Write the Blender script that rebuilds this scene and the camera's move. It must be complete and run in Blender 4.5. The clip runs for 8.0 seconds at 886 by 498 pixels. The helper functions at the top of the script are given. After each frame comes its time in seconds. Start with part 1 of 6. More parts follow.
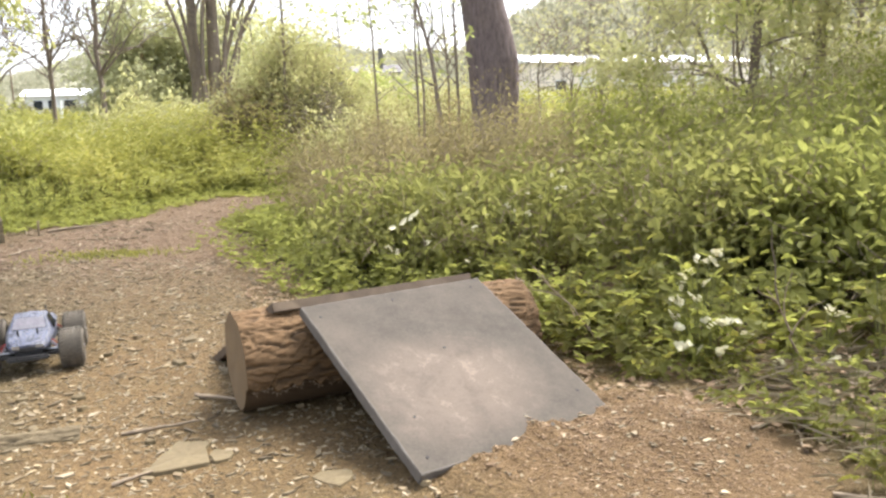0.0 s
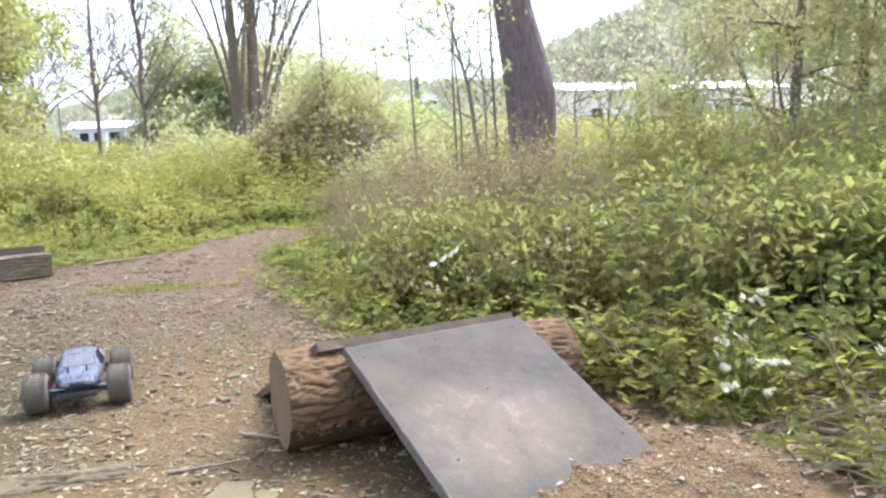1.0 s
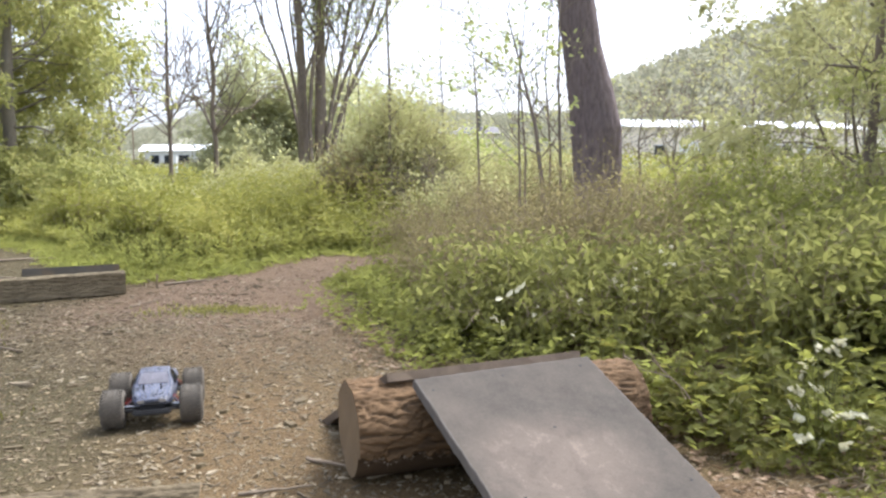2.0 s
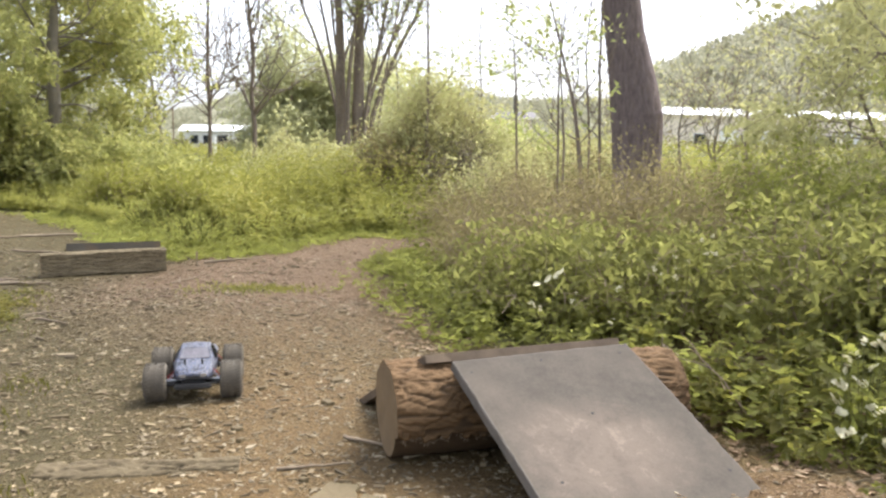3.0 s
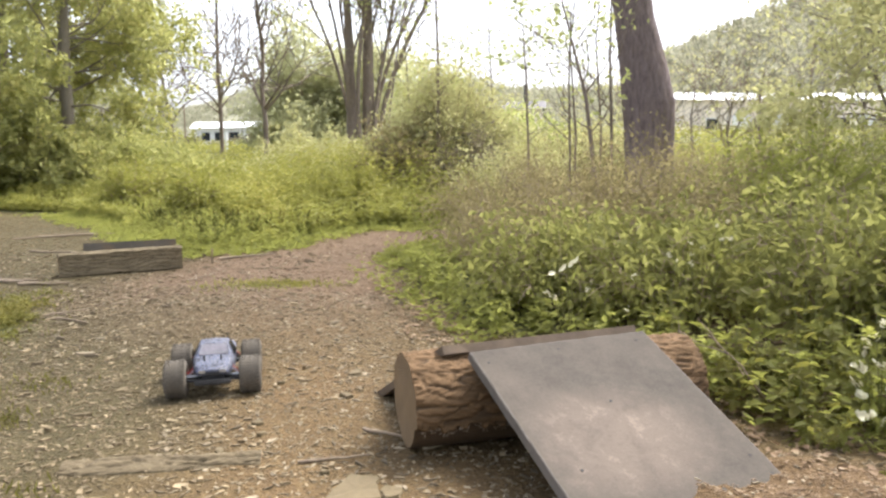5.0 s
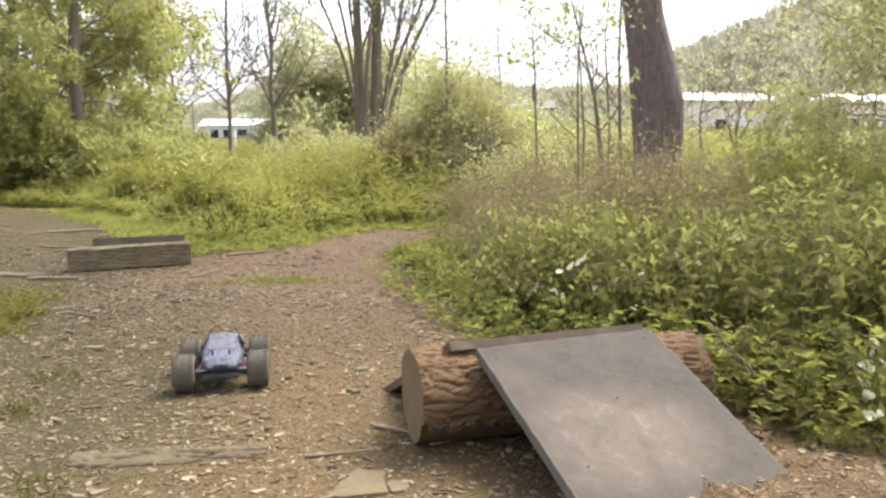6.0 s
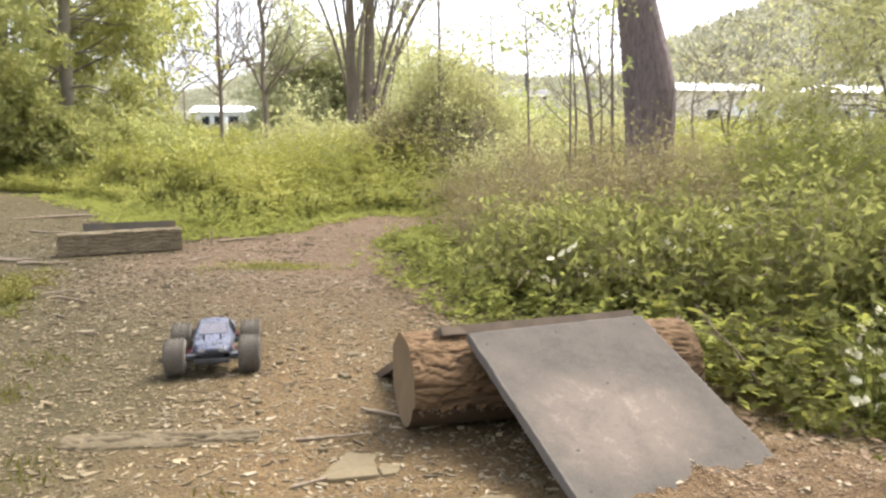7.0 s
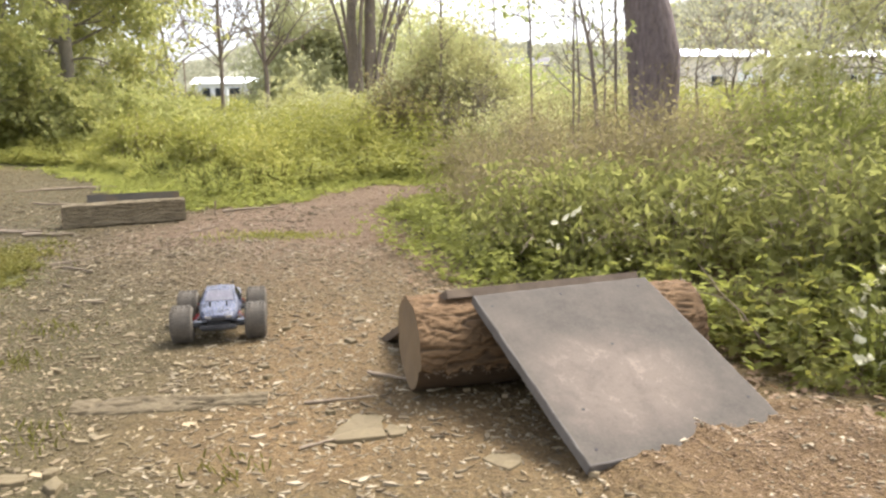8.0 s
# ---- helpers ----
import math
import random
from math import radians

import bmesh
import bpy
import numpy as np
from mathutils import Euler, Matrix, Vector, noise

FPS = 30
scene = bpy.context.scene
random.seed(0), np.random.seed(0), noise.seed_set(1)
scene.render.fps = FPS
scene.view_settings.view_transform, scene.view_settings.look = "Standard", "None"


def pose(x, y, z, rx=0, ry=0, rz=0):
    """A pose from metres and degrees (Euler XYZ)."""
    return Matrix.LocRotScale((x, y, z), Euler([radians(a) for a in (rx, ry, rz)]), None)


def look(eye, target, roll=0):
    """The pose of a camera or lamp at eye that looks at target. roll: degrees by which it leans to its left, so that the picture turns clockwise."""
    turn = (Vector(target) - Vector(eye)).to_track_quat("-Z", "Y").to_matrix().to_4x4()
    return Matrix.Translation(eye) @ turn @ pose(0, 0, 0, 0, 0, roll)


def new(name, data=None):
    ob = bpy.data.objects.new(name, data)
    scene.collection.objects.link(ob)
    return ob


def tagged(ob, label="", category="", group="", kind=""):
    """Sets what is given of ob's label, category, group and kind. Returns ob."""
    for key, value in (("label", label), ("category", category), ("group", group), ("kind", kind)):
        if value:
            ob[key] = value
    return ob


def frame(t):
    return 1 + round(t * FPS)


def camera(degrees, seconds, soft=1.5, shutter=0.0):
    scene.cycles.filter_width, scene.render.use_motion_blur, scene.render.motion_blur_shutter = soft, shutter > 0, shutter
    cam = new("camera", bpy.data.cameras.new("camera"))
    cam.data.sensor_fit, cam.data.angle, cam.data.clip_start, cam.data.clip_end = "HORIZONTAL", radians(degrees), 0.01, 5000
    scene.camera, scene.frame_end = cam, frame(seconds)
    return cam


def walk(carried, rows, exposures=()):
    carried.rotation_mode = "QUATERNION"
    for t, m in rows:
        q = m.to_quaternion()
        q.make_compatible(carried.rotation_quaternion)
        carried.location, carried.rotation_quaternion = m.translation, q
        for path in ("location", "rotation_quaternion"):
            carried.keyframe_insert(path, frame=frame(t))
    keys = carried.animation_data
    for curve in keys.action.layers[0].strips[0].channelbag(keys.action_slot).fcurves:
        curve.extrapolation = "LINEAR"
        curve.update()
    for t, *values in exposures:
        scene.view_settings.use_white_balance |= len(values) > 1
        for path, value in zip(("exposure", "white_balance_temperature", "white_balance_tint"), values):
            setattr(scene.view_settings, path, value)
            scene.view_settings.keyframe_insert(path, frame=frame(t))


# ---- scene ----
cam = camera(57.5, 8.0, soft=2.5)
PATH = [
    (0, (-0.076, 0.114, 0.838), (-0.115, 2.084, 0.493), -2.0),
    (0.2, (-0.071, 0.117, 0.831), (-0.084, 2.079, 0.443), -2.1),
    (0.3, (-0.073, 0.119, 0.838), (-0.093, 2.081, 0.446), -2.4),
    (0.5, (-0.077, 0.119, 0.843), (-0.13, 2.086, 0.483), -2.5),
    (0.7, (-0.074, 0.118, 0.842), (-0.127, 2.083, 0.472), -2.5),
    (0.9, (-0.084, 0.114, 0.863), (-0.183, 2.086, 0.545), -2.5),
    (1, (-0.092, 0.109, 0.876), (-0.218, 2.086, 0.602), -2.5),
    (1.2, (-0.105, 0.099, 0.890), (-0.300, 2.078, 0.685), -2.6),
    (1.5, (-0.114, 0.087, 0.9), (-0.35, 2.067, 0.738), -1.6),
    (1.7, (-0.123, 0.082, 0.897), (-0.362, 2.060, 0.726), -1.1),
    (2.8, (-0.158, 0.070, 0.891), (-0.496, 2.026, 0.652), 0.1),
    (3, (-0.158, 0.071, 0.888), (-0.502, 2.028, 0.657), 0.3),
    (3.2, (-0.158, 0.066, 0.882), (-0.507, 2.021, 0.641), 0.2),
    (3.5, (-0.164, 0.062, 0.881), (-0.522, 2.012, 0.617), -0.1),
    (3.7, (-0.162, 0.065, 0.875), (-0.504, 2.014, 0.586), 0.1),
    (4, (-0.161, 0.069, 0.875), (-0.496, 2.019, 0.585), -0.1),
    (4.2, (-0.161, 0.069, 0.876), (-0.506, 2.019, 0.601), -0.0),
    (5.3, (-0.162, 0.061, 0.892), (-0.553, 2.006, 0.643), -1.6),
    (5.5, (-0.167, 0.058, 0.894), (-0.581, 1.999, 0.645), -1.6),
    (5.7, (-0.171, 0.053, 0.898), (-0.607, 1.992, 0.665), -1.4),
    (6, (-0.163, 0.054, 0.883), (-0.556, 1.999, 0.629), -0.7),
    (6.2, (-0.160, 0.054, 0.877), (-0.514, 2.004, 0.612), -0.4),
    (6.5, (-0.168, 0.046, 0.873), (-0.539, 1.992, 0.596), -0.3),
    (6.7, (-0.168, 0.046, 0.875), (-0.544, 1.987, 0.572), -0.5),
    (7, (-0.163, 0.049, 0.873), (-0.535, 1.994, 0.591), -0.3),
    (7.2, (-0.165, 0.048, 0.870), (-0.498, 1.995, 0.560), 0.3),
    (7.3, (-0.173, 0.041, 0.868), (-0.519, 1.987, 0.557), 0.3),
    (7.5, (-0.178, 0.043, 0.875), (-0.59, 1.979, 0.591), 0.1),
    (7.6, (-0.177, 0.038, 0.867), (-0.593, 1.972, 0.569), -0.2),
    (7.8, (-0.169, 0.042, 0.858), (-0.557, 1.970, 0.494), -0.6),
    (8, (-0.165, 0.042, 0.853), (-0.544, 1.974, 0.499), -0.9),
]
EXPOSURES = [(0, 2.12, 6200, 12.5), (0.5, 2.24, 5950, 13), (1, 2.22, 5400, 13.5), (1.5, 1.77, 5500, 14), (3, 1.84, 6100, 12.5), (3.5, 1.87, 6150, 12.5), (4.1, 1.98, 6200, 13), (5.4, 1.89, 6150, 13.5), (6, 1.87, 6200, 13.5), (7, 2.02, 6200, 13), (8, 2.02, 6200, 13.5)]
walk(cam, [(t, look(eye, target, roll)) for t, eye, target, roll in PATH], EXPOSURES)

# ---------------------------------------------------------------- world, sun
SUN_AZ, SUN_EL = 38.0, 56.0        # degrees: to the right of straight ahead, above the horizon
world = bpy.data.worlds.new("overcast_sky")
scene.world = world
world.use_nodes = True
wn, wl = world.node_tree.nodes, world.node_tree.links
wn.clear()
w_out = wn.new("ShaderNodeOutputWorld")
w_bg = wn.new("ShaderNodeBackground")
w_sky = wn.new("ShaderNodeTexSky")
w_hue = wn.new("ShaderNodeHueSaturation")
w_sky.sky_type = "NISHITA"
w_sky.sun_disc = False
w_sky.sun_elevation, w_sky.sun_rotation = radians(SUN_EL), radians(SUN_AZ)
w_sky.air_density, w_sky.dust_density, w_sky.ozone_density = 1.0, 4.0, 1.0
w_hue.inputs["Saturation"].default_value = 0.35
w_bg.inputs["Strength"].default_value = 0.132
wl.new(w_sky.outputs[0], w_hue.inputs["Color"])
wl.new(w_hue.outputs[0], w_bg.inputs["Color"])
wl.new(w_bg.outputs[0], w_out.inputs["Surface"])
sun = new("sun", bpy.data.lights.new("sun", "SUN"))
sun.data.energy, sun.data.angle, sun.data.color = 2.0, radians(30), (1.0, 0.95, 0.86)
_s = Vector((math.sin(radians(SUN_AZ)) * math.cos(radians(SUN_EL)), math.cos(radians(SUN_AZ)) * math.cos(radians(SUN_EL)), math.sin(radians(SUN_EL))))
sun.matrix_world = look(_s * 60, (0, 0, 0))


# ---------------------------------------------------------------- materials
def nodes_of(name):
    m = bpy.data.materials.new(name)
    m.use_nodes = True
    n, l = m.node_tree.nodes, m.node_tree.links
    n.clear()
    out = n.new("ShaderNodeOutputMaterial")
    return m, n, l, out


def ramp(n, stops):
    r = n.new("ShaderNodeValToRGB")
    el = r.color_ramp.elements
    while len(el) < len(stops):
        el.new(0.5)
    for e, (p, c) in zip(el, stops):
        e.position, e.color = p, (*c, 1)
    return r


def noise_tex(n, l, vec, scale, detail=4.0, rough=0.6, stretch=None):
    t = n.new("ShaderNodeTexNoise")
    t.inputs["Scale"].default_value, t.inputs["Detail"].default_value, t.inputs["Roughness"].default_value = scale, detail, rough
    if stretch:
        mp = n.new("ShaderNodeMapping")
        mp.inputs["Scale"].default_value = stretch
        l.new(vec, mp.inputs["Vector"])
        vec = mp.outputs[0]
    l.new(vec, t.inputs["Vector"])
    return t


def mix_rgb(n, l, fac, a, b, mode="MIX"):
    m = n.new("ShaderNodeMix")
    m.data_type, m.blend_type = "RGBA", mode
    for key, v in ((0, fac), (6, a), (7, b)):
        if hasattr(v, "is_linked"):
            l.new(v, m.inputs[key])
        elif key == 0:
            m.inputs[0].default_value = v
        else:
            m.inputs[key].default_value = (*v, 1)
    return m.outputs[2]


def rough_mat(name, stops, scale=8.0, fine=60.0, rough=0.85, bump=0.4, dist=0.01, stretch=None, island=0.0, stain=None, metal=0.0, spec=0.4):
    """Two scales of noise over the colour, and a bump of the finer one."""
    m, n, l, out = nodes_of(name)
    tc = n.new("ShaderNodeTexCoord")
    vec = tc.outputs["Object"]
    big = noise_tex(n, l, vec, scale, 5, 0.6, stretch)
    small = noise_tex(n, l, vec, fine, 4, 0.65, stretch)
    mx = n.new("ShaderNodeMath")
    mx.operation = "MULTIPLY_ADD"
    mx.inputs[1].default_value = 0.45
    half = n.new("ShaderNodeMath")
    half.operation = "MULTIPLY"
    half.inputs[1].default_value = 0.55
    l.new(big.outputs[0], half.inputs[0])
    l.new(small.outputs[0], mx.inputs[0])
    l.new(half.outputs[0], mx.inputs[2])
    fac = mx.outputs[0]
    if island:
        g = n.new("ShaderNodeNewGeometry")
        add = n.new("ShaderNodeMath")
        add.operation = "MULTIPLY_ADD"
        add.inputs[1].default_value = island
        l.new(g.outputs["Random Per Island"], add.inputs[0])
        sub = n.new("ShaderNodeMath")
        sub.operation = "SUBTRACT"
        sub.inputs[1].default_value = island / 2
        l.new(fac, sub.inputs[0])
        l.new(sub.outputs[0], add.inputs[2])
        fac = add.outputs[0]
    r = ramp(n, stops)
    l.new(fac, r.inputs[0])
    col = r.outputs[0]
    if stain:
        sc, lo, hi, c = stain
        st = noise_tex(n, l, vec, sc, 3, 0.55)
        sr = ramp(n, [(lo, (0, 0, 0)), (hi, (1, 1, 1))])
        l.new(st.outputs[0], sr.inputs[0])
        col = mix_rgb(n, l, sr.outputs[0], col, c)
    b = n.new("ShaderNodeBsdfPrincipled")
    l.new(col, b.inputs["Base Color"])
    b.inputs["Roughness"].default_value, b.inputs["Metallic"].default_value = rough, metal
    b.inputs["Specular IOR Level"].default_value = spec
    if bump:
        bp = n.new("ShaderNodeBump")
        bp.inputs["Strength"].default_value, bp.inputs["Distance"].default_value = bump, dist
        l.new(fac, bp.inputs["Height"])
        l.new(bp.outputs[0], b.inputs["Normal"])
    l.new(b.outputs[0], out.inputs["Surface"])
    return m


def leaf_mat(name, stops, trans=0.35, rough=0.6, by_object=False):
    """Leaves: colour by leaf, some light through the blade."""
    m, n, l, out = nodes_of(name)
    g = n.new("ShaderNodeNewGeometry")
    tc = n.new("ShaderNodeTexCoord")
    big = noise_tex(n, l, tc.outputs["Object"], 1.6, 2, 0.5)
    ad = n.new("ShaderNodeMath")
    ad.operation = "MULTIPLY_ADD"
    ad.inputs[1].default_value = 0.4
    hf = n.new("ShaderNodeMath")
    hf.operation = "MULTIPLY_ADD"
    hf.inputs[1].default_value, hf.inputs[2].default_value = 1.2, -0.3
    l.new(big.outputs[0], hf.inputs[0])
    oi = n.new("ShaderNodeObjectInfo")
    l.new(oi.outputs["Random"] if by_object else g.outputs["Random Per Island"], ad.inputs[0])
    l.new(hf.outputs[0], ad.inputs[2])
    r = ramp(n, stops)
    l.new(ad.outputs[0], r.inputs[0])
    b = n.new("ShaderNodeBsdfPrincipled")
    b.inputs["Roughness"].default_value = rough
    b.inputs["Specular IOR Level"].default_value = 0.25
    l.new(r.outputs[0], b.inputs["Base Color"])
    t = n.new("ShaderNodeBsdfTranslucent")
    l.new(r.outputs[0], t.inputs["Color"])
    mx = n.new("ShaderNodeMixShader")
    mx.inputs[0].default_value = trans
    l.new(b.outputs[0], mx.inputs[1])
    l.new(t.outputs[0], mx.inputs[2])
    l.new(mx.outputs[0], out.inputs["Surface"])
    return m


def ground_mat():
    """Trodden earth, orange loose dirt on the mound, green sward under the weeds."""
    m, n, l, out = nodes_of("earth")
    tc = n.new("ShaderNodeTexCoord")
    vec = tc.outputs["Object"]
    big = noise_tex(n, l, vec, 1.3, 5, 0.6)
    mid = noise_tex(n, l, vec, 9.0, 5, 0.7)
    fine = noise_tex(n, l, vec, 70.0, 4, 0.7)
    r1 = ramp(n, [(0.25, (0.0773, 0.0525, 0.0228)), (0.5, (0.132, 0.091, 0.0407)), (0.75, (0.183, 0.131, 0.0614))])
    l.new(mid.outputs[0], r1.inputs[0])
    r2 = ramp(n, [(0.38, (0.25, 0.24, 0.23)), (0.5, (0.95, 0.94, 0.92)), (0.64, (1.6, 1.56, 1.5))])
    l.new(fine.outputs[0], r2.inputs[0])
    dirt = mix_rgb(n, l, 0.7, r1.outputs[0], r2.outputs[0], "MULTIPLY")
    r3 = ramp(n, [(0.35, (0.109, 0.0788, 0.0369)), (0.65, (0.165, 0.101, 0.0444))])
    l.new(big.outputs[0], r3.inputs[0])
    dirt = mix_rgb(n, l, 0.45, dirt, r3.outputs[0])
    at = n.new("ShaderNodeAttribute")
    at.attribute_name = "zone"
    sep = n.new("ShaderNodeSeparateColor")
    l.new(at.outputs["Color"], sep.inputs[0])
    om = ramp(n, [(0.3, (0.103, 0.064, 0.029)), (0.7, (0.162, 0.104, 0.05))])
    l.new(fine.outputs[0], om.inputs[0])
    col = mix_rgb(n, l, sep.outputs[1], dirt, om.outputs[0])
    # dull olive tone: earth to the left, and shading mixed into the colour
    olive_shade = ramp(n, [(0.3, (0.048, 0.04, 0.0168)), (0.7, (0.0832, 0.0689, 0.0305))])
    l.new(mid.outputs[0], olive_shade.inputs[0])
    col = mix_rgb(n, l, sep.outputs[2], col, olive_shade.outputs[0])
    rd = ramp(n, [(0.3, (0.119, 0.0766, 0.044)), (0.7, (0.195, 0.134, 0.0823))])
    l.new(mid.outputs[0], rd.inputs[0])
    col = mix_rgb(n, l, at.outputs["Alpha"], col, rd.outputs[0])
    gr = ramp(n, [(0.3, (0.051, 0.0538, 0.017)), (0.6, (0.11, 0.108, 0.0341)), (0.8, (0.17, 0.136, 0.068))])
    l.new(mid.outputs[0], gr.inputs[0])
    col = mix_rgb(n, l, sep.outputs[0], col, gr.outputs[0])
    b = n.new("ShaderNodeBsdfPrincipled")
    b.inputs["Roughness"].default_value = 0.95
    b.inputs["Specular IOR Level"].default_value = 0.2
    l.new(col, b.inputs["Base Color"])
    bp = n.new("ShaderNodeBump")
    bp.inputs["Strength"].default_value, bp.inputs["Distance"].default_value = 1.0, 0.02
    l.new(fine.outputs[0], bp.inputs["Height"])
    bp2 = n.new("ShaderNodeBump")
    bp2.inputs["Strength"].default_value, bp2.inputs["Distance"].default_value = 0.6, 0.03
    l.new(mid.outputs[0], bp2.inputs["Height"])
    l.new(bp.outputs[0], bp2.inputs["Normal"])
    l.new(bp2.outputs[0], b.inputs["Normal"])
    l.new(b.outputs[0], out.inputs["Surface"])
    return m


def board_mat():
    """Grey weathered board, dusted with tan dirt where wheels land."""
    m, n, l, out = nodes_of("grey_board")
    tc = n.new("ShaderNodeTexCoord")
    vec = tc.outputs["Object"]
    big = noise_tex(n, l, vec, 9.0, 8, 0.78)
    fine = noise_tex(n, l, vec, 120.0, 3, 0.6)
    base = ramp(n, [(0.3, (0.054, 0.0465, 0.037)), (0.5, (0.073, 0.063, 0.05)), (0.72, (0.096, 0.082, 0.064))])
    l.new(big.outputs[0], base.inputs[0])
    gr = ramp(n, [(0.35, (0.8, 0.8, 0.8)), (0.65, (1.1, 1.1, 1.1))])
    l.new(fine.outputs[0], gr.inputs[0])
    col = mix_rgb(n, l, 0.5, base.outputs[0], gr.outputs[0], "MULTIPLY")
    # dust: a worn patch below the middle, with a broken edge
    mp = n.new("ShaderNodeMapping")
    mp.inputs["Location"].default_value, mp.inputs["Scale"].default_value = (0.2, 0.36, 0), (3.2, 4.1, 0)
    l.new(vec, mp.inputs["Vector"])
    gd = n.new("ShaderNodeTexGradient")
    gd.gradient_type = "SPHERICAL"
    l.new(mp.outputs[0], gd.inputs[0])
    pat = noise_tex(n, l, vec, 11.0, 8, 0.8)
    pat.inputs["Distortion"].default_value = 0.25
    blot = ramp(n, [(0.4, (0.3, 0.3, 0.3)), (0.5, (0.55, 0.55, 0.55)), (0.53, (0.42, 0.42, 0.42)), (0.6, (0.95, 0.95, 0.95))])
    l.new(pat.outputs[0], blot.inputs[0])
    near = ramp(n, [(0.05, (0, 0, 0)), (0.55, (0.7, 0.7, 0.7))])
    l.new(gd.outputs[1], near.inputs[0])
    ml = n.new("ShaderNodeMath")
    ml.operation = "MULTIPLY"
    l.new(near.outputs[0], ml.inputs[0])
    l.new(blot.outputs[0], ml.inputs[1])
    col = mix_rgb(n, l, ml.outputs[0], col, (0.22, 0.17, 0.13))
    film = noise_tex(n, l, vec, 3.4, 4, 0.55)
    fr = ramp(n, [(0.42, (0, 0, 0)), (0.62, (0.12, 0.12, 0.12)), (0.8, (0.2, 0.2, 0.2))])
    l.new(film.outputs[0], fr.inputs[0])
    col = mix_rgb(n, l, fr.outputs[0], col, (0.19, 0.148, 0.112))
    sp = n.new("ShaderNodeSeparateXYZ")
    l.new(vec, sp.inputs[0])
    edge = []
    for k, half in ((0, 0.305), (1, 0.3275)):
        ab = n.new("ShaderNodeMath")
        ab.operation = "ABSOLUTE"
        l.new(sp.outputs[k], ab.inputs[0])
        sb = n.new("ShaderNodeMath")
        sb.operation = "SUBTRACT"
        sb.inputs[1].default_value = half
        l.new(ab.outputs[0], sb.inputs[0])
        edge.append(sb.outputs[0])
    mxe = n.new("ShaderNodeMath")
    mxe.operation = "MAXIMUM"
    l.new(edge[0], mxe.inputs[0])
    l.new(edge[1], mxe.inputs[1])
    wob = n.new("ShaderNodeMath")
    wob.operation = "MULTIPLY_ADD"
    wob.inputs[1].default_value = 0.012
    l.new(pat.outputs[0], wob.inputs[0])
    l.new(mxe.outputs[0], wob.inputs[2])
    er = ramp(n, [(0.0, (0, 0, 0)), (0.006, (0.3, 0.3, 0.3))])
    l.new(wob.outputs[0], er.inputs[0])
    col = mix_rgb(n, l, er.outputs[0], col, (0.287, 0.261, 0.235))
    b = n.new("ShaderNodeBsdfPrincipled")
    b.inputs["Roughness"].default_value = 0.85
    b.inputs["Specular IOR Level"].default_value = 0.12
    l.new(col, b.inputs["Base Color"])
    bp = n.new("ShaderNodeBump")
    bp.inputs["Strength"].default_value, bp.inputs["Distance"].default_value = 0.25, 0.003
    l.new(fine.outputs[0], bp.inputs["Height"])
    l.new(bp.outputs[0], b.inputs["Normal"])
    l.new(b.outputs[0], out.inputs["Surface"])
    return m


def bark_mat(name, dark, mid, light, attr=True, along=(0.35, 1.0, 1.0)):
    m, n, l, out = nodes_of(name)
    tc = n.new("ShaderNodeTexCoord")
    vec = tc.outputs["Object"]
    ns = noise_tex(n, l, vec, 22.0, 5, 0.7, along)
    fine = noise_tex(n, l, vec, 120.0, 4, 0.7, along)
    r = ramp(n, [(0.3, mid), (0.7, light)])
    l.new(ns.outputs[0], r.inputs[0])
    fr = ramp(n, [(0.3, (0.6, 0.6, 0.6)), (0.65, (1.15, 1.15, 1.15))])
    l.new(fine.outputs[0], fr.inputs[0])
    col = mix_rgb(n, l, 0.7, r.outputs[0], fr.outputs[0], "MULTIPLY")
    if attr:
        at = n.new("ShaderNodeAttribute")
        at.attribute_name = "furrow"
        col = mix_rgb(n, l, at.outputs["Fac"], col, dark)
    b = n.new("ShaderNodeBsdfPrincipled")
    b.inputs["Roughness"].default_value = 0.92
    b.inputs["Specular IOR Level"].default_value = 0.2
    l.new(col, b.inputs["Base Color"])
    bp = n.new("ShaderNodeBump")
    bp.inputs["Strength"].default_value, bp.inputs["Distance"].default_value = 0.7, 0.006
    l.new(fine.outputs[0], bp.inputs["Height"])
    l.new(bp.outputs[0], b.inputs["Normal"])
    l.new(b.outputs[0], out.inputs["Surface"])
    return m


